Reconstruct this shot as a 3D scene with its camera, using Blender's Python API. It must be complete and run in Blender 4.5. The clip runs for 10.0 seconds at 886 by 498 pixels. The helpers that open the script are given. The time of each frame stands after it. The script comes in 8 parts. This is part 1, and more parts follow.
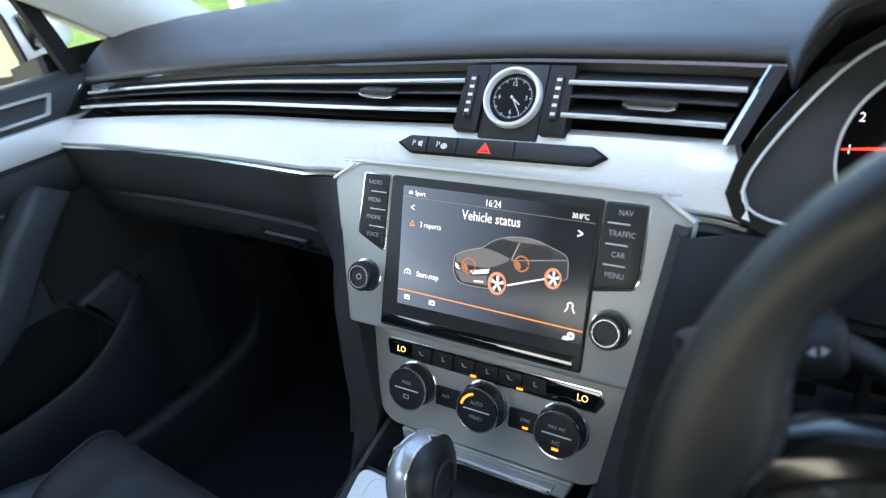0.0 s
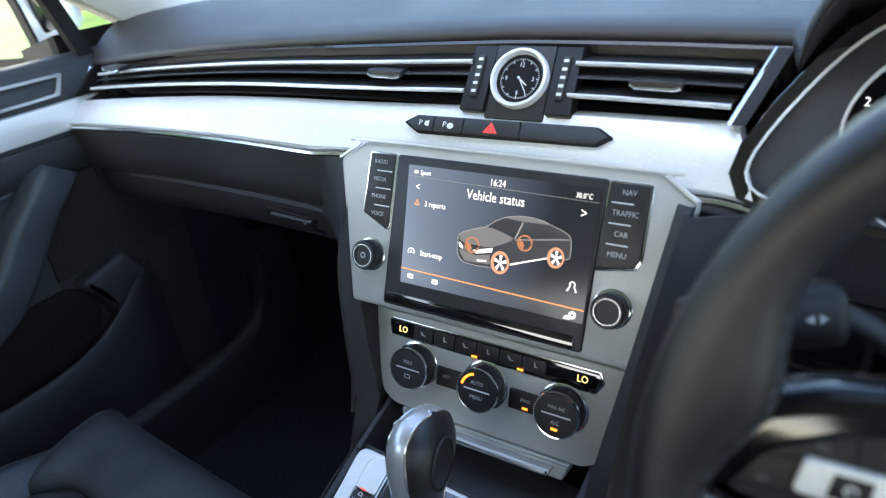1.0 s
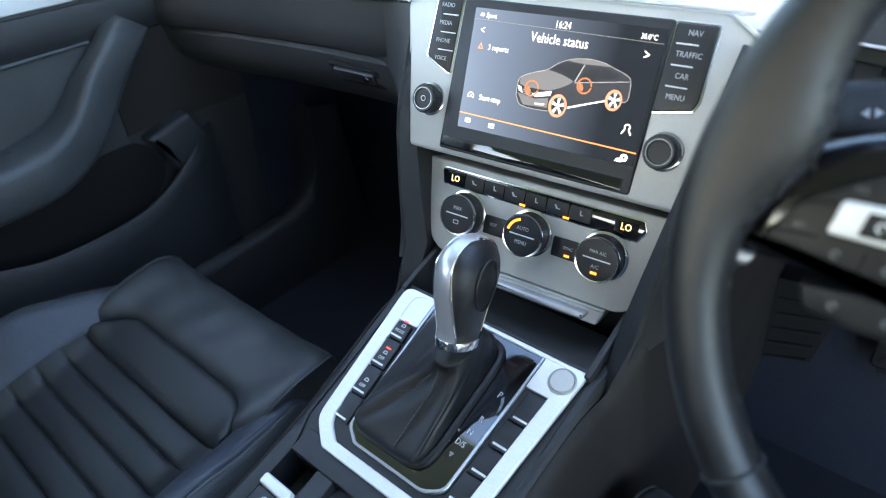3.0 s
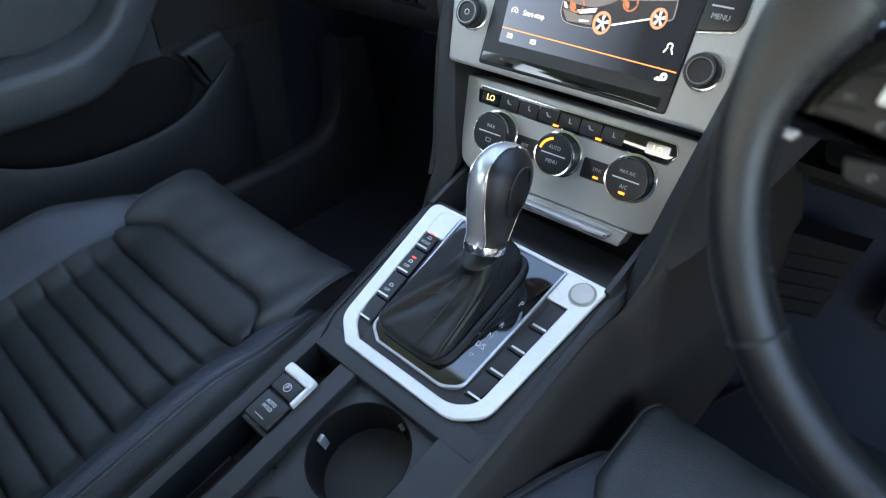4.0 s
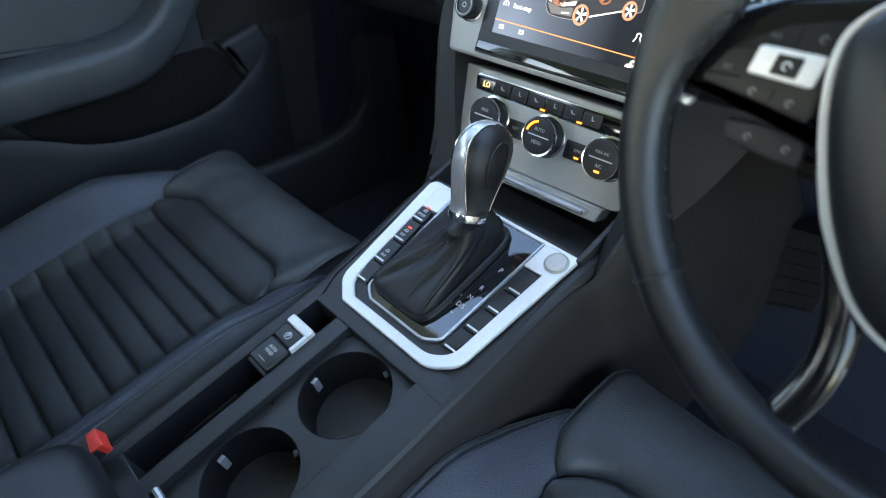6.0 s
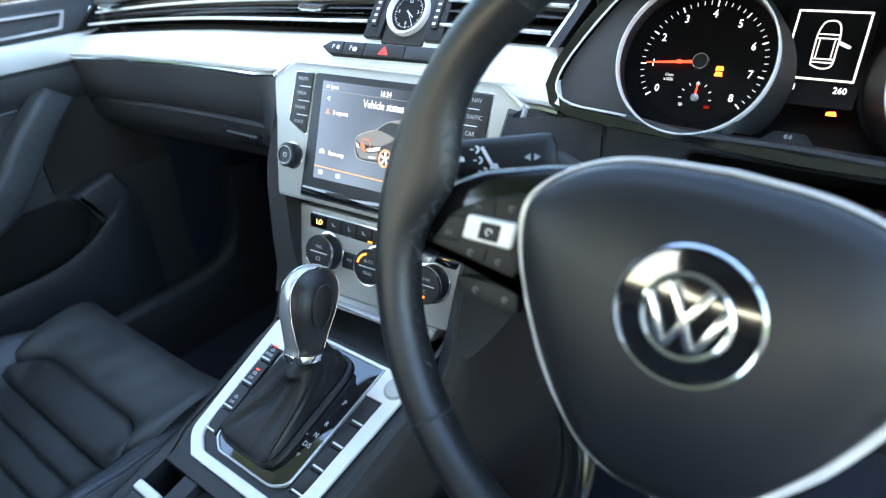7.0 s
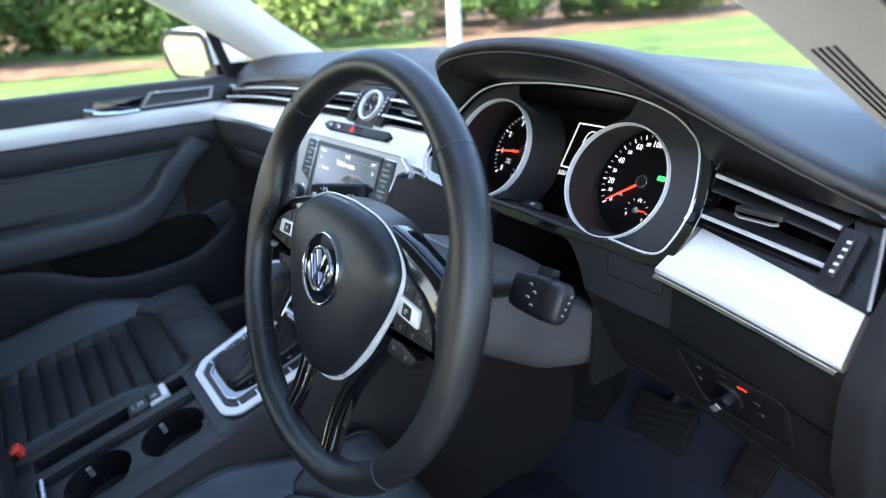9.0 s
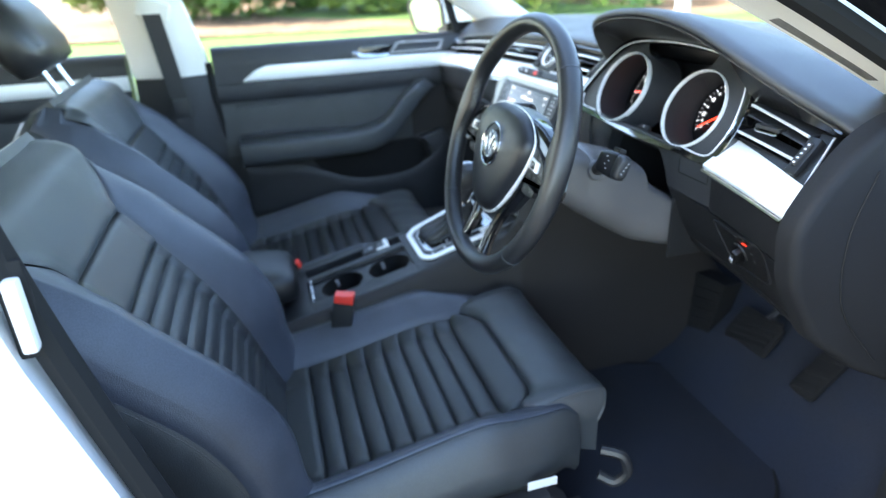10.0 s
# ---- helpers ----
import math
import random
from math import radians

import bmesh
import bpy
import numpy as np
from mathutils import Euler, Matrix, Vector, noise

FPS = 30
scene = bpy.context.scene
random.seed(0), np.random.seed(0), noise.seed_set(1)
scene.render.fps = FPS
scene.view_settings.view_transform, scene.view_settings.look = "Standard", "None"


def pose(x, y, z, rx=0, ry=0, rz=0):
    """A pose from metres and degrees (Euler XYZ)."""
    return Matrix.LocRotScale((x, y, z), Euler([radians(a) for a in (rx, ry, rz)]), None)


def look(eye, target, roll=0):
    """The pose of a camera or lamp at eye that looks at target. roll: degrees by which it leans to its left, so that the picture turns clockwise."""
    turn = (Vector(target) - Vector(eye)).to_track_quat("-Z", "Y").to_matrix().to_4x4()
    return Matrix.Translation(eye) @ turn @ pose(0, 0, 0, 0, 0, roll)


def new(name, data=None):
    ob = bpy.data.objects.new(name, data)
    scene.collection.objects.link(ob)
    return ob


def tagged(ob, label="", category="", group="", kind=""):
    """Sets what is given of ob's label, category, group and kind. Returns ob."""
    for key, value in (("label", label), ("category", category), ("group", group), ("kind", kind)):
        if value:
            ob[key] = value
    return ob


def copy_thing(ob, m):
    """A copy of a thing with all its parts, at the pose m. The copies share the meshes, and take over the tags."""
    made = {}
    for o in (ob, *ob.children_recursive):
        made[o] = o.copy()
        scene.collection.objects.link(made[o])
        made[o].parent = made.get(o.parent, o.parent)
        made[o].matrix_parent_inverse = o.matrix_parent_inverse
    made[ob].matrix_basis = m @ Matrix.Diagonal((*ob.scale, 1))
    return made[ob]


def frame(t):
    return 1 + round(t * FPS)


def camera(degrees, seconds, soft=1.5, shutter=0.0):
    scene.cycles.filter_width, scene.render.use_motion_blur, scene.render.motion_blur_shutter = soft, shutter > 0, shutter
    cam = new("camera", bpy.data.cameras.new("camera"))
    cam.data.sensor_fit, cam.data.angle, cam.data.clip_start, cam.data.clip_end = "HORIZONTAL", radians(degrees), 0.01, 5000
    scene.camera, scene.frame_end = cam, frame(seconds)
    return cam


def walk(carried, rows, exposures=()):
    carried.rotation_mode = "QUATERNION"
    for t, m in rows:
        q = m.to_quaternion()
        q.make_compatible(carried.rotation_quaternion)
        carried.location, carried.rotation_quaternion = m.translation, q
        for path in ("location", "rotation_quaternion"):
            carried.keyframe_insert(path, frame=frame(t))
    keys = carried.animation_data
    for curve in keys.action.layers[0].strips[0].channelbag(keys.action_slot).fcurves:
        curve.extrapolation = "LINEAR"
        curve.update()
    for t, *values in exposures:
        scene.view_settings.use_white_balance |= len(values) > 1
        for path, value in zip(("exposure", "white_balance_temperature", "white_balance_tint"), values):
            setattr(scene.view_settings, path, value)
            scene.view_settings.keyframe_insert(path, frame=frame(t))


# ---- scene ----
cam = camera(69.7, 10.0, soft=1.1)
cam.data.dof.use_dof, cam.data.dof.focus_distance, cam.data.dof.aperture_fstop = True, 0.58, 4.8
PATH = [
    (0, (0.244, 0.27, 1.088), (-0.824, 1.657, 0.121), -7.7),
    (0.5, (0.243, 0.263, 1.085), (-0.816, 1.669, 0.135), -7.1),
    (1, (0.249, 0.259, 1.074), (-0.828, 1.642, 0.111), -6.6),
    (1.5, (0.25, 0.241, 1.061), (-0.823, 1.595, 0.052), -5.7),
    (2, (0.256, 0.227, 1.045), (-0.832, 1.553, 0.016), -4.9),
    (2.5, (0.264, 0.214, 1.032), (-0.846, 1.496, -0.027), -4.7),
    (3, (0.273, 0.201, 1.02), (-0.846, 1.412, -0.112), -4.4),
    (3.2, (0.279, 0.191, 1.01), (-0.85, 1.385, -0.13), -3.5),
    (4.3, (0.285, 0.147, 0.977), (-0.796, 1.287, -0.26), 0.2),
    (4.5, (0.298, 0.147, 0.967), (-0.816, 1.257, -0.269), -0.4),
    (5, (0.31, 0.128, 0.958), (-0.805, 1.203, -0.306), 0.4),
    (5.2, (0.312, 0.116, 0.952), (-0.801, 1.2, -0.308), 0.9),
    (6.3, (0.387, 0.147, 1.006), (-0.828, 1.241, -0.145), -0.9),
    (6.5, (0.3949, 0.1478, 1.0095), (-0.5553, 1.1069, 0.1509), -0.12),
    (6.7, (0.4069, 0.1662, 1.0305), (-0.5068, 1.1785, 0.1935), -2.10),
    (7, (0.4362, 0.2010, 1.0447), (-0.4516, 1.2777, 0.2619), -3.89),
    (7.2, (0.4586, 0.2103, 1.0575), (-0.3982, 1.3321, 0.3041), -5.03),
    (7.5, (0.4999, 0.2247, 1.0650), (-0.3279, 1.4008, 0.3639), -6.16),
    (7.8, (0.5445, 0.2271, 1.0741), (-0.2558, 1.4416, 0.4074), -6.26),
    (8, (0.5787, 0.2264, 1.0805), (-0.2514, 1.4370, 0.4439), -6.14),
    (8.2, (0.6165, 0.2267, 1.0850), (-0.2660, 1.4143, 0.4761), -5.28),
    (8.5, (0.6851, 0.2404, 1.0864), (-0.3157, 1.3320, 0.4808), -5.30),
    (8.7, (0.7474, 0.2501, 1.0923), (-0.3490, 1.2445, 0.4848), -4.73),
    (9, (0.8513, 0.2394, 1.0973), (-0.3742, 1.0732, 0.4950), -2.93),
    (9.2, (0.9255, 0.2188, 1.0995), (-0.3650, 0.9530, 0.5032), -2.62),
    (9.5, (1.0446, 0.1642, 1.1002), (-0.2985, 0.7734, 0.4798), -1.04),
    (9.6, (1.0831, 0.1533, 1.0998), (-0.2784, 0.7102, 0.4705), -1.23),
    (9.8, (1.1573, 0.1309, 1.1143), (-0.2261, 0.5959, 0.4588), -2.15),
    (10, (1.2302, 0.1265, 1.1199), (-0.1813, 0.5050, 0.4685), -2.51),
]
walk(cam, [(t, look(eye, target, roll)) for t, eye, target, roll in PATH], exposures=[(0, 2.55, 6500, 9), (1, 2.7, 6500, 9), (1.5, 2.92, 6500, 9), (2, 3.13, 6450, 8), (2.5, 3.33, 6450, 8), (3, 3.3, 6500, 8), (4.5, 3.1, 6900, 10), (5.2, 3.1, 6900, 10), (6.5, 3.12, 6500, 5), (7, 3.36, 6350, 5), (7.5, 3.18, 6200, 4), (8, 3.05, 6150, 7), (8.5, 2.84, 6200, 12), (9, 2.83, 6350, 14), (9.5, 3.1, 6550, 11), (10, 3.42, 6350, 7)])

# ---- world, sun, exposure ----
world = bpy.data.worlds.new("sky")
scene.world = world
world.use_nodes = True
wn = world.node_tree
sky = wn.nodes.new("ShaderNodeTexSky")
sky.sky_type = "NISHITA"
sky.sun_disc = False
SUN_EL, SUN_AZ = 33.0, 183.0
sky.sun_elevation, sky.sun_rotation = radians(SUN_EL), radians(SUN_AZ)
wn.links.new(sky.outputs[0], wn.nodes["Background"].inputs[0])
wn.nodes["Background"].inputs[1].default_value = 0.15
sun = new("sun", bpy.data.lights.new("sun", "SUN"))
sun.data.energy, sun.data.angle, sun.data.color = 3.2, radians(0.5), (1.0, 0.95, 0.86)
sun_dir = Vector((math.sin(radians(SUN_AZ)) * math.cos(radians(SUN_EL)), math.cos(radians(SUN_AZ)) * math.cos(radians(SUN_EL)), math.sin(radians(SUN_EL))))
sun.matrix_world = look(sun_dir * 30, (0, 0, 0))


# ---- materials ----
def mat(name, color, rough=0.5, metal=0.0, grain=0.0, grain_scale=400.0, bump=0.0, bump_scale=900.0, mottle=0.12, mottle_scale=9.0, coat=0.0, emit=None, power=0.0, sheen=0.0, spec=0.5, rough_var=0.1, stretch=None):
    m = bpy.data.materials.new(name)
    m.use_nodes = True
    nt = m.node_tree
    b = nt.nodes["Principled BSDF"]
    b.inputs["Roughness"].default_value = rough
    b.inputs["Metallic"].default_value = metal
    b.inputs["Coat Weight"].default_value = coat
    b.inputs["Coat Roughness"].default_value = 0.04
    b.inputs["Specular IOR Level"].default_value = spec
    b.inputs["Sheen Weight"].default_value = sheen
    b.inputs["Base Color"].default_value = (*color, 1)
    if emit:
        b.inputs["Emission Color"].default_value = (*emit, 1)
        b.inputs["Emission Strength"].default_value = power
        return m
    geo = nt.nodes.new("ShaderNodeNewGeometry")
    vec = geo.outputs["Position"]
    if stretch:
        mp = nt.nodes.new("ShaderNodeMapping")
        mp.inputs["Scale"].default_value = stretch
        nt.links.new(vec, mp.inputs[0])
        vec = mp.outputs[0]
    big = nt.nodes.new("ShaderNodeTexNoise")
    big.inputs["Scale"].default_value = mottle_scale
    big.inputs["Detail"].default_value = 4
    nt.links.new(geo.outputs["Position"], big.inputs["Vector"])
    fine = nt.nodes.new("ShaderNodeTexNoise")
    fine.inputs["Scale"].default_value = grain_scale
    fine.inputs["Detail"].default_value = 2
    nt.links.new(vec, fine.inputs["Vector"])
    r1 = nt.nodes.new("ShaderNodeMapRange")
    r1.inputs["From Min"].default_value, r1.inputs["From Max"].default_value = 0.3, 0.7
    r1.inputs["To Min"].default_value, r1.inputs["To Max"].default_value = 1 - mottle, 1 + mottle
    nt.links.new(big.outputs[0], r1.inputs[0])
    r2 = nt.nodes.new("ShaderNodeMapRange")
    r2.inputs["From Min"].default_value, r2.inputs["From Max"].default_value = 0.3, 0.7
    r2.inputs["To Min"].default_value, r2.inputs["To Max"].default_value = 1 - grain, 1 + grain
    nt.links.new(fine.outputs[0], r2.inputs[0])
    mul = nt.nodes.new("ShaderNodeMath")
    mul.operation = "MULTIPLY"
    nt.links.new(r1.outputs[0], mul.inputs[0])
    nt.links.new(r2.outputs[0], mul.inputs[1])
    sc = nt.nodes.new("ShaderNodeVectorMath")
    sc.operation = "SCALE"
    sc.inputs[0].default_value = color
    nt.links.new(mul.outputs[0], sc.inputs["Scale"])
    nt.links.new(sc.outputs[0], b.inputs["Base Color"])
    rr = nt.nodes.new("ShaderNodeMapRange")
    rr.inputs["From Min"].default_value, rr.inputs["From Max"].default_value = 0.3, 0.7
    rr.inputs["To Min"].default_value, rr.inputs["To Max"].default_value = rough * (1 - rough_var), min(1, rough * (1 + rough_var))
    nt.links.new(big.outputs[0], rr.inputs[0])
    nt.links.new(rr.outputs[0], b.inputs["Roughness"])
    if bump:
        bt = nt.nodes.new("ShaderNodeTexNoise")
        bt.inputs["Scale"].default_value = bump_scale
        bt.inputs["Detail"].default_value = 3
        nt.links.new(vec, bt.inputs["Vector"])
        bp = nt.nodes.new("ShaderNodeBump")
        bp.inputs["Strength"].default_value = bump
        bp.inputs["Distance"].default_value = 0.001
        nt.links.new(bt.outputs[0], bp.inputs["Height"])
        nt.links.new(bp.outputs[0], b.inputs["Normal"])
    return m


PAD = mat("dash_pad_plastic", (0.017, 0.0178, 0.0205), 0.46, spec=0.8, bump=0.5, bump_scale=1400, grain=0.1, grain_scale=900)
PLASTIC = mat("black_grained_plastic", (0.0245, 0.0258, 0.0284), 0.5, bump=0.4, bump_scale=1600, grain=0.1)
# darker copy of PLASTIC that puts shade into the colour of driver-side panels
SHADE_PLASTIC = mat("shade_toned_black_plastic", (0.0085, 0.0091, 0.0108), 0.62, bump=0.4, bump_scale=1600, grain=0.1, spec=0.25)
HARD = mat("dark_hard_plastic", (0.0270, 0.0262, 0.0265), 0.6, bump=0.3, bump_scale=1200)
TUNNEL = mat("brown_black_tunnel_plastic", (0.0240, 0.0213, 0.0203), 0.6, bump=0.3, bump_scale=1200, spec=0.3)
CONSOLE = mat("dark_console_plastic", (0.0120, 0.0130, 0.0152), 0.44, spec=0.6, bump=0.3, bump_scale=1600, grain=0.1)
SATIN = mat("black_satin_button", (0.016, 0.0165, 0.018), 0.42, bump=0.1, bump_scale=2000)
GLOSS = mat("piano_black", (0.006, 0.006, 0.007), 0.06, coat=0.6, rough_var=0.3)
PIANO = mat("clear_coated_piano_black", (0.006, 0.006, 0.007), 0.04, coat=1.0, spec=1.0, rough_var=0.3)
GLOSS_S = mat("gloss_black_spoke", (0.006, 0.006, 0.007), 0.10, spec=0.5, rough_var=0.3)
# grey-brown shroud plastic, its base lifted to paint in skylight
COLUMN = mat("skylit_grey_column_plastic", (0.092, 0.0885, 0.0890), 0.42, spec=0.7, bump=0.3, bump_scale=1200)
SILVER = mat("brushed_silver_trim", (0.84, 0.84, 0.83), 0.40, metal=0.30, grain=0.07, grain_scale=140, bump=0.06, bump_scale=160, mottle=0.03, stretch=(1.5, 14, 14))
COVER = mat("airbag_cover_skin", (0.0150, 0.0164, 0.0198), 0.37, spec=0.45, bump=0.12, bump_scale=2200, grain=0.08, grain_scale=900)
SLAT = mat("bright_slat_edge", (0.82, 0.82, 0.82), 0.30, metal=0.55, mottle=0.02)
PANEL = mat("matte_titanium_panel", (0.50, 0.50, 0.47), 0.45, metal=0.3, grain=0.04, grain_scale=900, mottle=0.04, bump=0.04)
CHROME = mat("satin_chrome", (0.80, 0.80, 0.80), 0.14, metal=1.0, mottle=0.02, rough_var=0.3)
RINGS = mat("bright_ring_trim", (0.88, 0.88, 0.88), 0.30, metal=0.25, mottle=0.02)
CHROME_D = mat("satin_chrome_shift", (0.56, 0.56, 0.57), 0.26, metal=0.6, mottle=0.03)
LEATHER = mat("black_leather", (0.042, 0.0460, 0.0490), 0.36, bump=0.55, bump_scale=700, grain=0.12, grain_scale=500, mottle=0.15, mottle_scale=14)
LEATHER_IN = mat("perforated_black_leather", (0.0255, 0.0275, 0.0290), 0.36, bump=0.5, bump_scale=900, grain=0.2, grain_scale=700, mottle=0.15)
LEATHER_W = mat("wheel_leather", (0.015, 0.0155, 0.017), 0.36, spec=0.6, bump=0.16, bump_scale=2000, grain=0.1, mottle=0.12, mottle_scale=20)
LEATHER_B = mat("blue_black_bolster_leather", (0.050, 0.0560, 0.0725), 0.38, bump=0.5, bump_scale=700, grain=0.12, grain_scale=500, mottle=0.15, mottle_scale=14)
SWITCH = mat("black_switch_plastic", (0.009, 0.0092, 0.010), 0.40, bump=0.1, bump_scale=2000, spec=0.35)
BOOT = mat("soft_boot_leather", (0.0095, 0.0098, 0.0110), 0.40, bump=0.35, bump_scale=900, mottle=0.25, mottle_scale=40)
CARPET = mat("navy_black_carpet", (0.0080, 0.0116, 0.0222), 0.95, grain=0.5, grain_scale=700, bump=1.0, bump_scale=600, mottle=0.3, mottle_scale=12, sheen=0.035)
MAT_C = mat("carpet_mat", (0.0045, 0.0072, 0.0155), 0.95, grain=0.5, grain_scale=900, bump=1.0, bump_scale=800, mottle=0.35, mottle_scale=8, sheen=0.02)
BEIGE = mat("pale_pillar_cloth", (0.74, 0.72, 0.68), 0.85, grain=0.08, grain_scale=900, bump=0.3, bump_scale=1200, mottle=0.06)
STITCH = mat("dark_stitching", (0.060, 0.062, 0.068), 0.7)
RED = mat("red_buckle_plastic", (0.75, 0.045, 0.03), 0.4, mottle=0.05)
WHITEP = mat("white_car_paint", (0.64, 0.65, 0.67), 0.25, coat=0.8, mottle=0.02)
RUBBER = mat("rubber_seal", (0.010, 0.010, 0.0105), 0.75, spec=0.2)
BELT = mat("seatbelt_webbing", (0.03, 0.03, 0.031), 0.7, grain=0.3, grain_scale=800, bump=0.5)
FACE = mat("dial_face", (0.006, 0.006, 0.007), 0.5, mottle=0.1, spec=0.15)
PRINT = mat("white_print", (0.72, 0.72, 0.72), 0.5, mottle=0.02)
DIMPRINT = mat("dim_print", (0.15, 0.15, 0.155), 0.5, mottle=0.02)
GREYPRINT = mat("grey_print", (0.46, 0.46, 0.47), 0.5, mottle=0.02)


GLOW = 0.42


def glow(name, color, power):
    return mat(name, (0.01, 0.01, 0.01), 0.4, emit=color, power=power * GLOW)


G_WHITE = glow("dial_white", (0.9, 0.92, 0.95), 0.75)
G_DIM = glow("dial_dim_white", (0.8, 0.82, 0.85), 0.4)
G_RED = glow("needle_red", (1.0, 0.05, 0.02), 1.2)
G_DRED = glow("scale_dark_red", (0.7, 0.01, 0.01), 0.35)
G_ORANGE = glow("warning_amber", (1.0, 0.22, 0.02), 1.6)
G_GREEN = glow("lamp_green", (0.05, 1.0, 0.12), 1.1)
G_AMBER = glow("climate_amber", (1.0, 0.60, 0.20), 1.2)
G_TEXT = glow("screen_text", (0.95, 0.92, 0.88), 0.78)
G_LINE = glow("screen_orange_line", (0.95, 0.28, 0.08), 0.8)
G_CARB = glow("screen_car_body", (0.022, 0.022, 0.027), 0.6)
G_CARH = glow("screen_car_bonnet", (0.150, 0.142, 0.142), 0.6)
G_CARL = glow("screen_car_light", (0.34, 0.32, 0.31), 0.7)
G_CARD = glow("screen_car_glass", (0.011, 0.011, 0.014), 0.6)
G_RING = glow("screen_car_ring", (0.55, 0.20, 0.08), 0.5)
G_WHEEL = glow("screen_car_wheel", (0.90, 0.36, 0.20), 0.5)
G_LCD = glow("mfd_outline", (0.85, 0.80, 0.72), 0.7)


def screen_material():
    """Dark display with a soft blue-grey glow; its fade across the glass also paints in reflective haze."""
    m = mat("display_glass", (0.01, 0.01, 0.012), 0.12, emit=(0.1, 0.1, 0.1), power=1.0)
    nt = m.node_tree
    b = nt.nodes["Principled BSDF"]
    tc = nt.nodes.new("ShaderNodeTexCoord")
    gr = nt.nodes.new("ShaderNodeTexGradient")
    ramp = nt.nodes.new("ShaderNodeValToRGB")
    ramp.color_ramp.elements[0].color = (0.040, 0.049, 0.066, 1)
    ramp.color_ramp.elements[1].color = (0.003, 0.0035, 0.0045, 1)
    ramp.color_ramp.elements[1].position = 0.8
    nt.links.new(tc.outputs["Generated"], gr.inputs[0])
    nt.links.new(gr.outputs[0], ramp.inputs[0])
    nt.links.new(ramp.outputs[0], b.inputs["Emission Color"])
    b.inputs["Coat Weight"].default_value = 0.0
    b.inputs["Specular IOR Level"].default_value = 0.25
    return m


SCREEN = screen_material()


def glass_material(name, tint, rough=0.0):
    m = bpy.data.materials.new(name)
    m.use_nodes = True
    b = m.node_tree.nodes["Principled BSDF"]
    b.inputs["Base Color"].default_value = (*tint, 1)
    b.inputs["Transmission Weight"].default_value = 1.0
    b.inputs["Roughness"].default_value = rough
    b.inputs["IOR"].default_value = 1.03
    return m


GLASS = glass_material("window_glass", (0.97, 0.985, 0.98))
MIRROR = mat("mirror_glass", (0.9, 0.9, 0.9), 0.03, metal=1.0, mottle=0.0)


# ---- building helpers ----
def thing(name, label, category, group="", kind=""):
    ob = new(name)
    ob.empty_display_size = 0.05
    return tagged(ob, label, category, group, kind)


def part(name, bm, material, parent, label="", smooth=True, m=None, angle=35.0):
    if m is not None:
        bm.transform(m)
    bmesh.ops.recalc_face_normals(bm, faces=bm.faces)
    me = bpy.data.meshes.new(name)
    bm.to_mesh(me)
    bm.free()
    me.materials.append(material)
    if smooth:
        me.shade_smooth()
        me.set_sharp_from_angle(angle=radians(angle))
    ob = new(name, me)
    if parent is not None:
        ob.parent = parent
    if label:
        ob["label"] = label
    return ob


def plane_at(o, tilt, turn=0.0):
    """A face frame: x along the face, y up the face, z out of it; tilt: degrees by which the top leans away."""
    a, p = radians(tilt), radians(turn)
    u = Vector((math.cos(p), math.sin(p), 0))
    f = Vector((-math.sin(p), math.cos(p), 0))
    v = f * math.sin(a) + Vector((0, 0, math.cos(a)))
    n = -f * math.cos(a) + Vector((0, 0, math.sin(a)))
    return Matrix(((u.x, v.x, n.x, o[0]), (u.y, v.y, n.y, o[1]), (u.z, v.z, n.z, o[2]), (0, 0, 0, 1)))


def rounded(pts, r, seg=4):
    """Rounds the corners of a closed polygon. r: one radius or one for each corner."""
    out, n = [], len(pts)
    for i, p in enumerate(pts):
        rad = r[i] if isinstance(r, (list, tuple)) else r
        p = Vector(p)
        a, b = Vector(pts[i - 1]) - p, Vector(pts[(i + 1) % n]) - p
        d = min(rad, a.length * 0.45, b.length * 0.45)
        if d < 1e-6:
            out.extend([tuple(p)] * (seg + 1))
            continue
        s, e = p + a.normalized() * d, p + b.normalized() * d
        for k in range(seg + 1):
            t = k / seg
            q = s * (1 - t) ** 2 + p * 2 * t * (1 - t) + e * t ** 2
            out.append(tuple(q))
    return out


def mirrored(right):
    """A polygon symmetric in x from its right half, given from top to bottom."""
    return right + [(-x, y) for x, y in reversed(right)]


def inset(pts, d):
    """The closed polygon moved inwards by d."""
    n = len(pts)
    area = sum(pts[i - 1][0] * pts[i][1] - pts[i][0] * pts[i - 1][1] for i in range(n))
    sgn = 1 if area > 0 else -1
    out = []
    for i in range(n):
        p = Vector(pts[i])
        j = i - 1
        while (Vector(pts[j]) - p).length < 1e-7:
            j -= 1
        k = (i + 1) % n
        while (Vector(pts[k]) - p).length < 1e-7:
            k = (k + 1) % n
        a, b = (p - Vector(pts[j])).normalized(), (Vector(pts[k]) - p).normalized()
        na, nb = Vector((-a.y, a.x)) * sgn, Vector((-b.y, b.x)) * sgn
        m = na + nb
        m = m.normalized() if m.length > 1e-6 else na
        out.append(tuple(p + m * d / max(0.4, m.dot(na))))
    return out


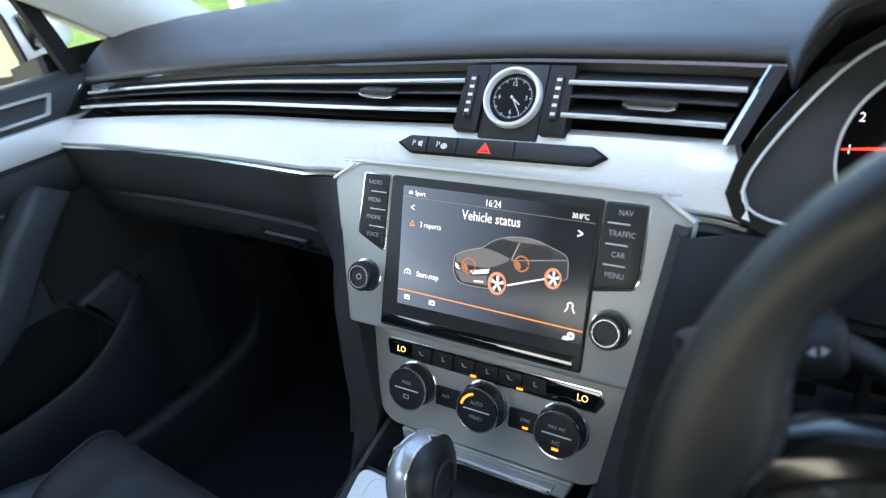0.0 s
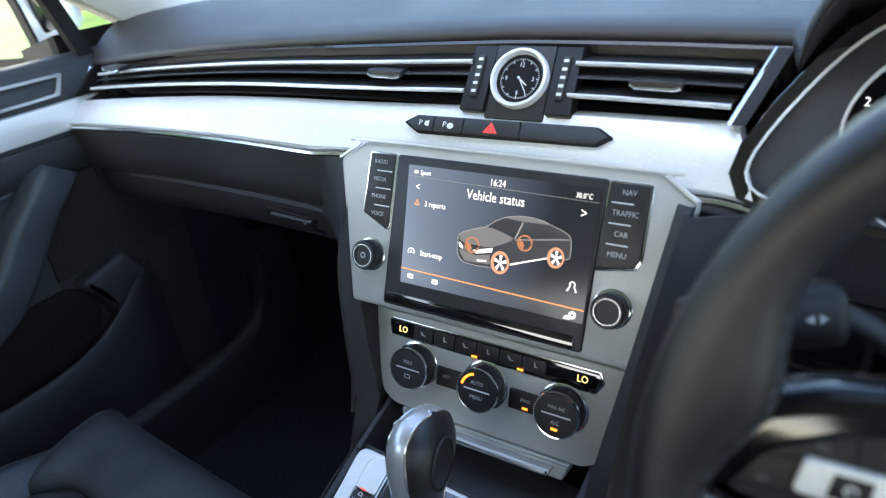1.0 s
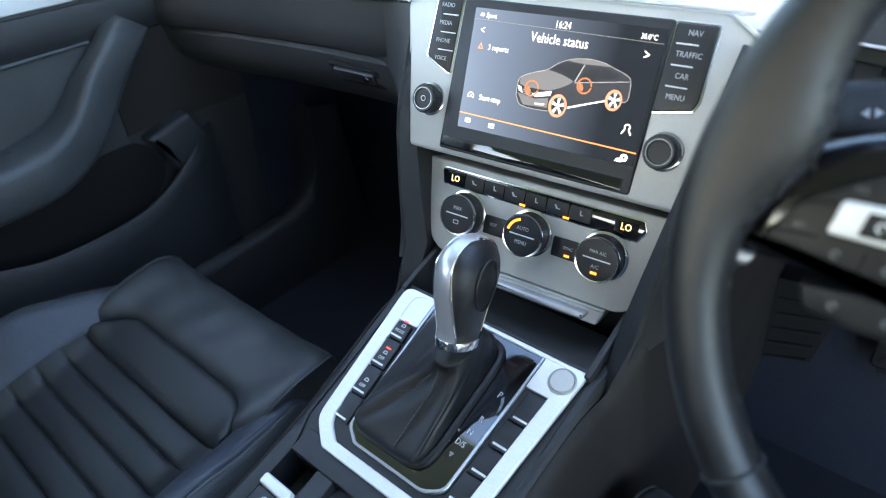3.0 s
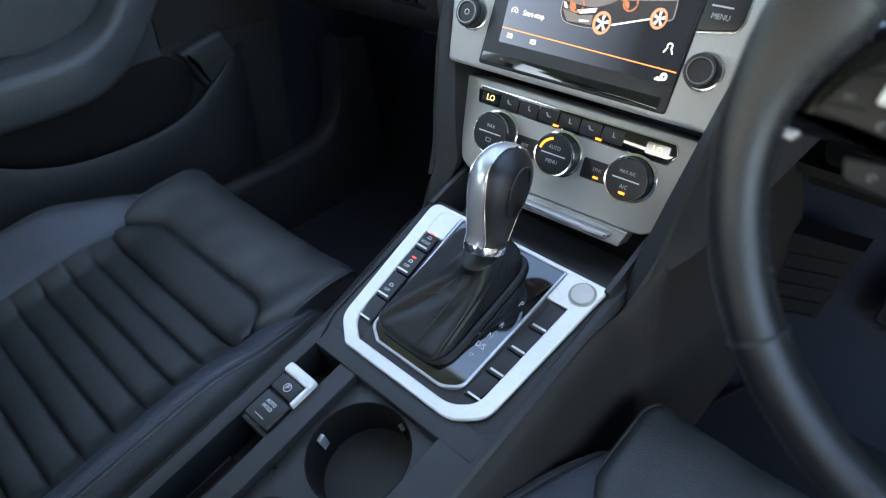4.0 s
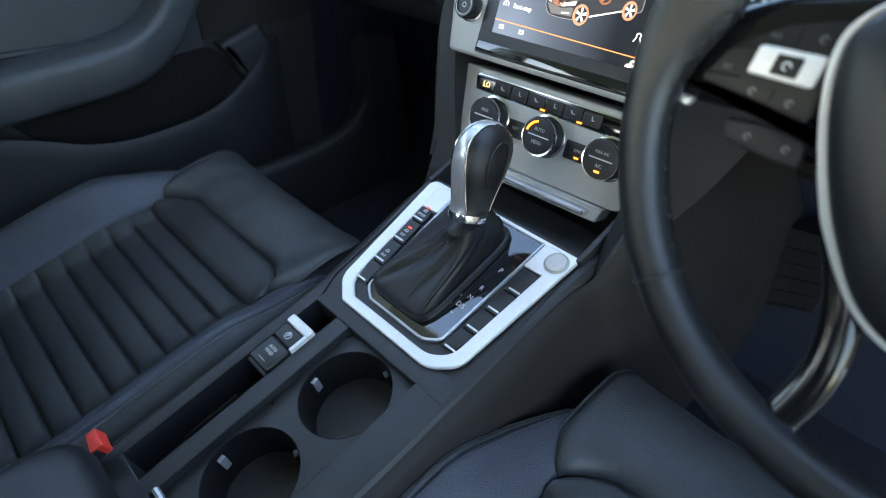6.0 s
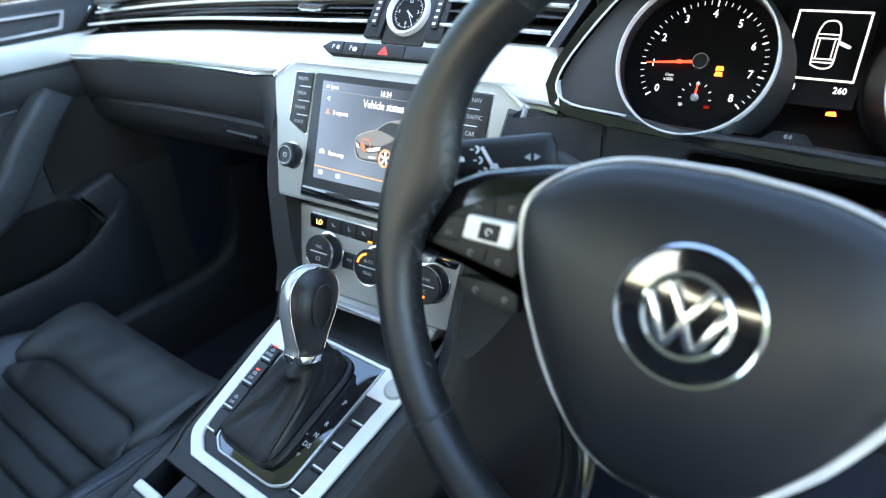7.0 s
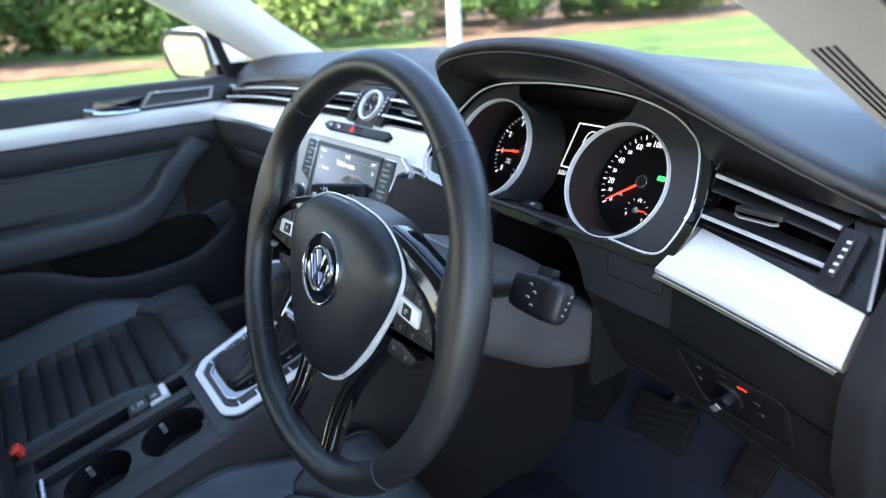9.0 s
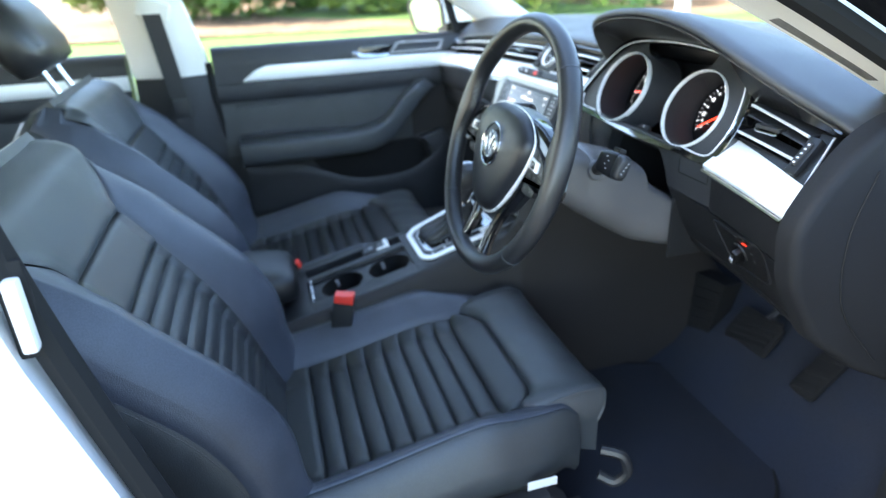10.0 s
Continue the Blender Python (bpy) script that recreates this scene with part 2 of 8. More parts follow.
def loft(rings, closed=True, cap=True, loop=False, bm=None):
    """Skin over rings of 3D points with equal counts."""
    bm = bm or bmesh.new()
    vs = [[bm.verts.new(p) for p in r] for r in rings]
    n = len(rings[0])
    pairs = list(zip(vs, vs[1:])) + ([(vs[-1], vs[0])] if loop else [])
    for a, b in pairs:
        for i in range(n if closed else n - 1):
            j = (i + 1) % n
            bm.faces.new((a[i], a[j], b[j], b[i]))
    if cap and closed and not loop:
        bm.faces.new(list(reversed(vs[0])))
        bm.faces.new(vs[-1])
    return bm


def clean(bm, d=1e-6):
    bmesh.ops.remove_doubles(bm, verts=bm.verts, dist=d)
    return bm


def prism(pts, z0, z1, bevel=0.0, bm=None):
    """A plate from a polygon, from z0 to z1, its upper edge rounded by bevel."""
    rings = [[(x, y, z0) for x, y in pts]]
    if bevel > 0:
        for k in range(4):
            t = radians(90 * k / 3)
            q = inset(pts, bevel * (1 - math.cos(t)))
            rings.append([(x, y, z1 - bevel + bevel * math.sin(t)) for x, y in q])
    else:
        rings.append([(x, y, z1) for x, y in pts])
    return clean(loft(rings, bm=bm), 1e-7)


def band(outer, inner, z0, z1, edge=0.0006):
    """A flat frame between two polygons of equal count."""
    def r(p, z):
        return [(x, y, z) for x, y in p]
    return clean(loft([r(outer, z0), r(outer, z1 - edge), r(inset(outer, edge), z1), r(inset(inner, -edge), z1), r(inner, z1 - edge), r(inner, z0)], loop=True), 1e-7)


def lathe(profile, seg=32, cap=True):
    """A body of revolution about z from (radius, height) pairs."""
    return clean(loft([[(r * math.cos(2 * math.pi * i / seg), r * math.sin(2 * math.pi * i / seg), z) for i in range(seg)] for r, z in profile], cap=cap), 1e-7)


def tube(path, radius, seg=10, loop=False, squash=1.0):
    """A round bar along 3D points. radius: one, or one for each point."""
    P = [Vector(p) for p in path]
    n = len(P)
    rings, side = [], None
    for i, p in enumerate(P):
        t = (P[(i + 1) % n] - P[i - 1]) if loop else (P[min(i + 1, n - 1)] - P[max(i - 1, 0)])
        t.normalize()
        if side is None:
            side = t.cross(Vector((0, 0, 1)) if abs(t.z) < 0.9 else Vector((1, 0, 0))).normalized()
        side = (side - t * side.dot(t)).normalized()
        up = side.cross(t)
        r = radius[i] if isinstance(radius, (list, tuple)) else radius
        rings.append([tuple(p + side * r * math.cos(a) + up * r * squash * math.sin(a)) for a in (2 * math.pi * k / seg for k in range(seg))])
    return loft(rings, loop=loop)


def box(w, d, h, bevel=0.002, seg=2):
    bm = bmesh.new()
    bmesh.ops.create_cube(bm, size=1, matrix=Matrix.Diagonal((w, d, h, 1)))
    if bevel:
        bmesh.ops.bevel(bm, geom=bm.edges[:], offset=bevel, segments=seg, affect="EDGES", profile=0.6)
    return bm


def smooth_curve(pts, per=6):
    """Catmull-Rom points through pts (any dimension)."""
    P = [np.array(p, float) for p in pts]
    P = [2 * P[0] - P[1]] + P + [2 * P[-1] - P[-2]]
    out = []
    for i in range(1, len(P) - 2):
        for k in range(per):
            t = k / per
            a, b, c, d = P[i - 1], P[i], P[i + 1], P[i + 2]
            out.append(tuple(0.5 * (2 * b + (c - a) * t + (2 * a - 5 * b + 4 * c - d) * t ** 2 + (3 * b - a - 3 * c + d) * t ** 3)))
    out.append(tuple(P[-2]))
    return out


def sheet(rings, thick, bm=None):
    """An open skin over rows of points, given thickness along its normals."""
    bm = loft(rings, closed=False, cap=False, bm=bm)
    bmesh.ops.recalc_face_normals(bm, faces=bm.faces)
    bmesh.ops.solidify(bm, geom=bm.faces[:], thickness=thick)
    return bm


def lettering(name, text, size, material, parent, m, align="CENTER", lift=0.0004, squeeze=0.88):
    cu = bpy.data.curves.new(name, "FONT")
    cu.body, cu.size, cu.align_x, cu.align_y, cu.extrude, cu.resolution_u = text, size, align, "CENTER", 0.0001, 2
    tmp = bpy.data.objects.new(name, cu)
    me = bpy.data.meshes.new_from_object(tmp)
    bpy.data.objects.remove(tmp)
    bpy.data.curves.remove(cu)
    me.transform(m @ Matrix.Translation((0, 0, lift)) @ Matrix.Diagonal((squeeze, 1, 1, 1)))
    me.materials.clear()
    me.materials.append(material)
    me.name = name
    ob = new(name, me)
    ob.parent = parent
    return ob


def flat(pts, z=0.0, t=0.0002):
    return prism(pts, z, z + t)


def at(x, y, z=0.0):
    return Matrix.Translation((x, y, z))


def circle(r, n=24, cx=0.0, cy=0.0, a0=0.0, a1=360.0):
    return [(cx + r * math.cos(radians(a0 + (a1 - a0) * i / n)), cy + r * math.sin(radians(a0 + (a1 - a0) * i / n))) for i in range(n)]


def arc_strip(r0, r1, a0, a1, n=12):
    A = [radians(a0 + (a1 - a0) * i / n) for i in range(n + 1)]
    return [(r1 * math.cos(a), r1 * math.sin(a)) for a in A] + [(r0 * math.cos(a), r0 * math.sin(a)) for a in reversed(A)]


def stitch_row(parent, path, step=0.006, length=0.0038, r=0.0006, name="stitching"):
    """A seam of short thread stitches along 3D points, one part."""
    bm = bmesh.new()
    P = [Vector(p) for p in path]
    acc = 0.0
    for a, b in zip(P, P[1:]):
        L = (b - a).length
        while acc < L:
            s = a + (b - a) * (acc / L)
            e = s + (b - a).normalized() * length
            d = (e - s).normalized()
            q = d.to_track_quat("Z", "Y").to_matrix().to_4x4()
            bmesh.ops.create_cone(bm, cap_ends=True, segments=5, radius1=r, radius2=r, depth=length, matrix=Matrix.Translation((s + e) / 2) @ q)
            acc += step
        acc -= L
    return tagged(part(name, bm, STITCH, parent), kind="stuff")


# ---- the large structure ----
LOW = np.array(smooth_curve([(-0.74, 0.656), (-0.55, 0.657), (-0.35, 0.655), (-0.16, 0.650), (0.0, 0.660), (0.16, 0.671), (0.36, 0.675), (0.54, 0.674), (0.74, 0.654)], 8))


def low_y(x):
    return float(np.interp(x, LOW[:, 0], LOW[:, 1]))


def low_z(x):
    return 0.880 - 0.031 * (x / 0.7) ** 2


def slim(x):
    """How the strip and the vent above it get lower toward the passenger door."""
    return 1.0 - 0.25 * max(0.0, min(1.0, -x / 0.68)) ** 1.15


def dash(x, dy=0.0, dz=0.0):
    """A point of the dashboard, from the lower edge of its silver strip."""
    return (x, low_y(x) + dy, low_z(x) + (dz * slim(x) if dz > 0 else dz))


def steps(a, b, n):
    return [a + (b - a) * i / n for i in range(n + 1)]


def setting(name, bm, material, label, category, **k):
    return tagged(part(name, bm, material, None, **k), label, category, kind="structure")


# floor pan with footwells and tunnel
floor_rows = []
for y in steps(-1.0, 1.35, 30):
    up = 0.0 if y < 0.92 else min(0.45, (y - 0.92) * 1.15)
    row = []
    for x in steps(-0.78, 0.78, 40):
        tun = 0.16 * max(0.0, 1 - (abs(x) / 0.15) ** 4) if abs(x) < 0.15 else 0.0
        row.append((x, y, 0.262 + max(up, tun)))
    floor_rows.append(row)
setting("floor", sheet(floor_rows, -0.02), CARPET, "dark navy carpeted car floor with rising toe board", "car floor")

# roof with its lining, closed at the rear
roof_rows = []
for y in steps(-1.75, 0.35, 14):
    z0 = 1.46 - 0.10 * ((y + 0.4) / 1.0) ** 2
    roof_rows.append([(x, y, z0 - 0.10 * (abs(x) / 0.70) ** 3) for x in steps(-0.70, 0.70, 14)])
setting("ceiling", sheet(roof_rows, 0.03), BEIGE, "pale cloth roof lining above the cabin", "headliner")

# unseen rails added beyond the roof edge to keep sun off sills and dash
for sx, side in ((-1, "passenger"), (1, "driver")):
    rail_rows = []
    for y in steps(-1.75, 0.20, 12):
        z0 = 1.36 - 0.10 * ((y + 0.4) / 1.0) ** 2
        rail_rows.append([(sx * 0.66, y, z0 + 0.02), (sx * 0.72, y, z0 - 0.005), (sx * 0.78, y, z0 - 0.045), (sx * 0.79, y, z0 - 0.02), (sx * 0.74, y, z0 + 0.03), (sx * 0.66, y, z0 + 0.06)])
    setting("roof_rail_" + side, loft(rail_rows), WHITEP, "white sun-blocking rail added above the " + side + " doors", "car body")

# firewall and rear bulkhead close the cabin
bm = box(1.56, 0.03, 0.68, 0.004)
setting("wall_front", bm, HARD, "dark firewall behind the dashboard and pedals", "firewall", m=at(0, 1.36, 0.565))
bm = loft([[(-0.7, -1.05, 0.26), (0.7, -1.05, 0.26), (0.7, -1.30, 1.0), (-0.7, -1.30, 1.0)], [(-0.7, -1.20, 0.26), (0.7, -1.20, 0.26), (0.7, -1.42, 1.0), (-0.7, -1.42, 1.0)]])
setting("wall_rear", bm, LEATHER, "dark rear seat wall of the cabin", "rear wall")


def pillar(name, rows, thick, material, label, mx=1.0):
    rings = []
    for (x, y0, y1, z) in rows:
        ring = []
        for k in range(7):
            t = k / 6
            ring.append((mx * (x - 0.03 * math.sin(math.pi * t)), y0 + (y1 - y0) * t, z[0] + (z[1] - z[0]) * t))
        for k in range(7):
            t = 1 - k / 6
            ring.append((mx * (x + thick), y0 + (y1 - y0) * t, z[0] + (z[1] - z[0]) * t))
        rings.append(ring)
    return setting(name, loft(rings), material, label, "pillar trim")


# windscreen pillars: rows of side, rear edge, front edge, heights of the two edges
A_ROWS = [(0.70, 0.815, 0.965, (0.945, 0.965)), (0.690, 0.69, 0.85, (1.03, 1.045)), (0.66, 0.52, 0.70, (1.135, 1.16)), (0.61, 0.22, 0.44, (1.30, 1.33)), (0.58, 0.0, 0.25, (1.37, 1.40))]
pillar("pillar_front_passenger", A_ROWS, 0.05, BEIGE, "pale trimmed windscreen pillar on the passenger side", -1.0)
D_IN = smooth_curve([(0.665, 0.84, 0.948), (0.660, 0.78, 0.980), (0.655, 0.72, 1.012), (0.650, 0.58, 1.080), (0.630, 0.42, 1.155), (0.600, 0.20, 1.250), (0.560, 0.0, 1.340)], 5)
D_OUT = smooth_curve([(0.722, 0.84, 0.945), (0.722, 0.78, 0.980), (0.720, 0.72, 1.012), (0.710, 0.58, 1.086), (0.685, 0.42, 1.165), (0.650, 0.20, 1.265), (0.600, 0.0, 1.355)], 5)
rings = []
for a, b in zip(D_IN, D_OUT):
    a, b = Vector(a), Vector(b)
    rings.append([tuple(a + Vector((0.004, 0.05, -0.010))), tuple(a), tuple(a + (b - a) * 0.12 + Vector((0, -0.004, 0.004))), tuple(a + (b - a) * 0.5 + Vector((0, -0.010, 0.008))), tuple(a + (b - a) * 0.85 + Vector((0, -0.007, 0.005))), tuple(b), tuple(b + Vector((0.0, 0.07, 0.0)))])
drv = setting("pillar_front_driver", loft(rings), BEIGE, "pale trimmed windscreen pillar on the driver side", "pillar trim", angle=60)
for f in (0.10, 0.17, 0.24, 0.31):
    slot = [tuple(Vector(a) + (Vector(b) - Vector(a)) * f + Vector((0, -0.0045 - 0.010 * f, 0.0045 + 0.008 * f))) for a, b in list(zip(D_IN, D_OUT))[5:14]]
    part("demister_slot", tube(slot, 0.0013, 5), RUBBER, drv)
setting("pillar_seal", tube([(x + 0.014, y + 0.010, z + 0.004) for x, y, z in D_OUT], 0.0135, 8), RUBBER, "black rubber seal along the driver windscreen pillar", "door seal")
setting("pillar_outer", loft([[(x + 0.028, y + 0.02, z + 0.012), (x + 0.050, y + 0.035, z + 0.020), (x + 0.052, y + 0.075, z + 0.012), (x + 0.020, y + 0.075, z - 0.004)] for x, y, z in D_OUT]), GLOSS, "dark painted outer face of the driver windscreen pillar", "car body")
B_UP = [(0.70, -0.20, 0.0, (0.87, 0.87)), (0.69, -0.215, -0.03, (1.0, 1.0)), (0.64, -0.25, -0.09, (1.25, 1.25)), (0.59, -0.27, -0.12, (1.40, 1.40))]
B_LOW = [(0.735, -0.19, 0.09, (0.26, 0.26)), (0.725, -0.20, 0.06, (0.5, 0.5)), (0.70, -0.205, 0.01, (0.75, 0.75)), (0.699, -0.20, -0.001, (0.868, 0.868))]
pillar("pillar_mid_passenger", B_UP, 0.05, BEIGE, "pale cloth upper centre pillar beside the passenger seat", -1.0)
pillar("pillar_mid_passenger_base", B_LOW, 0.04, PLASTIC, "dark plastic lower centre pillar beside the passenger seat", -1.0)
pillar("pillar_mid_driver", [(x, y0 - 0.09, y1 - 0.09, z) for x, y0, y1, z in B_UP], 0.05, BEIGE, "pale cloth upper centre pillar beside the driver seat", 1.0)
pillar("pillar_mid_driver_base", [(x, y0 - 0.07, y1 - 0.082, z) for x, y0, y1, z in B_LOW], 0.04, PLASTIC, "dark plastic lower centre pillar beside the driver seat", 1.0)

# outer white skin of the centre pillar with its rubber seal, at the open driver door
bm = loft([[(0.752, -0.24, z), (0.80, -0.24, z), (0.80, y1 - 0.03, z), (0.79, y1, z), (0.752, y1, z)] for y1, z in ((0.065, 0.30), (0.01, 0.60), (-0.062, 0.87), (-0.12, 1.15), (-0.19, 1.42))])
setting("body_side", bm, WHITEP, "white painted centre pillar of the car body", "car body")
setting("door_seal", tube(smooth_curve([(0.772, 0.085, 0.34), (0.772, 0.022, 0.60), (0.772, -0.045, 0.87), (0.772, -0.10, 1.15), (0.74, -0.17, 1.40)], 6), 0.013, 8), RUBBER, "black rubber door seal on the centre pillar", "door seal")
# unseen rear side and shelf, added to hold back light from behind
bm = loft([[(0.752, y, 0.25), (0.752, y, 0.93), (0.79, y, 0.92), (0.805, y, 0.60), (0.80, y, 0.25)] for y in (-1.75, -0.243)])
setting("body_side_rear", bm, WHITEP, "white painted rear door side of the car body", "car body")
setting("parcel_shelf", box(1.40, 0.62, 0.03, 0.008), PLASTIC, "dark parcel shelf behind the rear seats", "parcel shelf", m=at(0, -1.62, 0.985))
# sill under the open driver door and the passenger side below its door
sill_pts = [(0.69, 0.25), (0.69, 0.315), (0.705, 0.33), (0.79, 0.335), (0.81, 0.31), (0.81, 0.25)]
bm = loft([[(x, y, z) for x, z in sill_pts] for y in (-0.2, 0.3, 0.8, 1.15)])
setting("door_sill", bm, RUBBER, "black plastic sill strip under the open driver door", "door sill")
setting("sill_seal", tube([(0.765, 0.07, 0.342), (0.765, 0.5, 0.342), (0.765, 0.95, 0.350), (0.765, 1.02, 0.41), (0.765, 1.01, 0.62), (0.762, 0.93, 0.86), (0.750, 0.87, 0.935)], 0.012, 8), RUBBER, "black rubber seal round the open driver door", "door seal")
# kick panel beside the pedals, shade put into its colour, and the body side ahead of the door
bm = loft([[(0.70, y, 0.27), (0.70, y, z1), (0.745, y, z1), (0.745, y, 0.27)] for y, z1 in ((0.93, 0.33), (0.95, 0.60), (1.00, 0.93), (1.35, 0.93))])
setting("kick_panel", bm, SHADE_PLASTIC, "dark plastic panel beside the driver footwell", "kick panel")
bm = loft([[(0.752, y, 0.2), (0.752, y, z1), (0.80, y, z1 - 0.01), (0.82, y, 0.2)] for y, z1 in ((1.06, 0.60), (1.12, 0.90), (1.36, 0.93))])
setting("wing_panel", bm, GLOSS, "dark front wing edge by the door opening", "car body")

# bonnet ahead of the windscreen
rows_b = []
for y in steps(1.16, 2.25, 8):
    t = (y - 1.16) / 1.09
    rows_b.append([(x * (0.86 - 0.10 * t * t), y - 0.10 * (x ** 2), 0.925 - 0.16 * t ** 1.5 - 0.07 * x ** 4) for x in steps(-1, 1, 12)])
setting("bonnet", sheet(rows_b, 0.01), WHITEP, "white painted bonnet below the windscreen", "car body")

# glass
rows_ws = []
for t in steps(0, 1, 6):
    rows_ws.append([((1 - 2 * s) * (0.70 - 0.13 * t), 0.96 - 0.62 * t + 0.20 * (1 - (1 - 2 * s) ** 2) * (1 - 0.6 * t), 0.955 + 0.425 * t) for s in steps(0, 1, 10)])
ws = setting("windscreen", sheet(rows_ws, 0.005), GLASS, "clear curved windscreen of the car", "windscreen")
ws.visible_shadow = False


# ---- outdoors ----
GRASS = mat("lawn", (0.085, 0.155, 0.022), 0.9, grain=0.5, grain_scale=9, mottle=0.35, mottle_scale=0.8, bump=0.5, bump_scale=60)
MULCH = mat("leaf_litter", (0.17, 0.10, 0.05), 0.95, grain=0.6, grain_scale=14, mottle=0.5, mottle_scale=1.6, bump=0.8, bump_scale=40)
ASPHALT = mat("asphalt", (0.06, 0.06, 0.062), 0.9, grain=0.4, grain_scale=120, mottle=0.2, mottle_scale=2)
LEAF = mat("shrub_leaves", (0.08, 0.15, 0.028), 0.55, mottle=0.45, mottle_scale=5)
LEAF2 = mat("bright_leaves", (0.14, 0.20, 0.035), 0.55, mottle=0.45, mottle_scale=4)
BARK = mat("bark", (0.16, 0.12, 0.085), 0.9, grain=0.4, grain_scale=30, bump=1.0, bump_scale=40)
WOOD = mat("weathered_wood", (0.25, 0.20, 0.15), 0.85, grain=0.3, grain_scale=40, bump=0.5, bump_scale=50)
POST = mat("galvanised_post", (0.70, 0.72, 0.74), 0.5, metal=0.2)

bm = bmesh.new()
bmesh.ops.create_grid(bm, x_segments=60, y_segments=60, size=1)
for v in bm.verts:
    r = 0.3 + 0.7 * max(abs(v.co.x), abs(v.co.y)) ** 3
    v.co.x, v.co.y = v.co.x * 300 * r, v.co.y * 300 * r
    d = math.hypot(v.co.x, v.co.y)
    v.co.z = 0.0 if d < 5 else 0.012 * min(d - 5, 40) + 0.1 * noise.noise(v.co * 0.08)
tagged(part("ground", bm, GRASS, None), "sunlit green lawn round the parked car", "grass", kind="structure")


def patch(name, pts, z, material, label, category):
    bm = bmesh.new()
    vs = []
    for x, y in rounded(pts, 2.0, 6):
        d = math.hypot(x, y)
        vs.append(bm.verts.new((x, y, z + (0.0 if d < 5 else 0.012 * min(d - 5, 40)))))
    bm.faces.new(vs)
    bmesh.ops.triangulate(bm, faces=bm.faces[:])
    return tagged(part(name, bm, material, None), label, category, kind="structure")


def leaves(count, size, shape, seed, squash=0.8):
    """Many small folded leaves spread through lobes. shape: (x, y, z, radius) of each lobe."""
    rnd = random.Random(seed)
    verts, faces = [], []
    for i in range(count):
        cx, cy, cz, r = shape[rnd.randrange(len(shape))]
        d = Vector((rnd.gauss(0, 1), rnd.gauss(0, 1), rnd.gauss(0, 1))).normalized()
        q = r * (0.55 + 0.5 * rnd.random() ** 0.6)
        c = Vector((cx, cy, cz)) + Vector((d.x * q, d.y * q, d.z * q * squash))
        s = size * (0.6 + 0.8 * rnd.random())
        a = Vector((rnd.gauss(0, 1), rnd.gauss(0, 1), rnd.gauss(0, 0.6))).normalized()
        b = a.cross(d + Vector((0.01, 0, 0.3))).normalized()
        k = len(verts)
        verts += [tuple(c - a * s), tuple(c + b * s * 0.45 + d * s * 0.2), tuple(c + a * s), tuple(c - b * s * 0.45 + d * s * 0.2)]
        faces.append((k, k + 1, k + 2, k + 3))
    me = bpy.data.meshes.new("leaves")
    me.from_pydata(verts, [], faces)
    return me


def plant(name, x, y, lobes, count, size, material, label, category, seed, trunk=None):
    g = 0.0 if math.hypot(x, y) < 5 else 0.012 * min(math.hypot(x, y) - 5, 40)
    root = thing(name, label, category)
    root.location = (x, y, g - 0.03)
    me = leaves(count, size, lobes, seed)
    me.materials.append(material)
    crown = new("crown", me)
    crown.parent = root
    tagged(crown, kind="stuff")
    rnd = random.Random(seed + 99)
    bm = bmesh.new()
    hub = (0, 0, trunk or 0.25)
    segs = [((0, 0, -0.1), hub, 0.03 + 0.03 * (trunk or 0.3), 0.02 + 0.02 * (trunk or 0.3))]
    for lx, ly, lz, r in lobes:
        segs.append((hub, (lx, ly, lz), 0.015 + 0.012 * (trunk or 0.3), 0.006))
    for a, b, r0, r1 in segs:
        a, b = Vector(a), Vector(b)
        mid = (a + b) / 2 + Vector((rnd.gauss(0, 0.06), rnd.gauss(0, 0.06), 0))
        t = tube([a, mid, b], [r0, (r0 + r1) / 2, r1], 7)
        tmp = bpy.data.meshes.new("t")
        t.to_mesh(tmp)
        t.free()
        bm.from_mesh(tmp)
        bpy.data.meshes.remove(tmp)
    part("trunk", bm, BARK, root)
    return root


def along(t, az, dist):
    """A spot on the ground at a compass bearing (degrees left of straight ahead) and a distance."""
    return (-math.sin(radians(az)) * dist, math.cos(radians(az)) * dist)


patch("planting_bed", [along(0, 20, 24), along(0, 34, 15.5), along(0, 50, 12.5), along(0, 75, 11.5), along(0, 110, 13), along(0, 110, 34), along(0, 60, 40), along(0, 20, 38)], 0.02, MULCH, "brown leaf litter bed under the trees", "leaf litter")
# bay ground is darkened so that less light bounces into the cabin
patch("pavement", [(-1.3, -9), (9, -9), (9, 3.5), (0.5, 4.2), (-1.3, 3.8)], 0.012, mat("low_bounce_bay_ground", (0.075, 0.074, 0.072), 0.9, grain=0.15, grain_scale=60, mottle=0.12, mottle_scale=1.5, bump=0.4, bump_scale=90), "dark grey parking bay under the car, toned to cut bounced light", "pavement")
patch("driveway", [(3.0, 12), (6, 9.0), (18, 6), (60, 10), (60, 22), (18, 17), (8, 20)], 0.02, ASPHALT, "grey asphalt driveway beyond the lawn", "driveway")

rnd = random.Random(7)
spots = [(32, 21), (38, 18.5), (44, 17), (49, 19), (54, 15.5), (59, 18), (64, 14.5), (69, 17), (74, 15), (80, 15.5), (86, 17), (93, 15), (100, 16), (36, 25), (47, 24), (57, 23), (66, 22), (76, 22), (88, 23)]
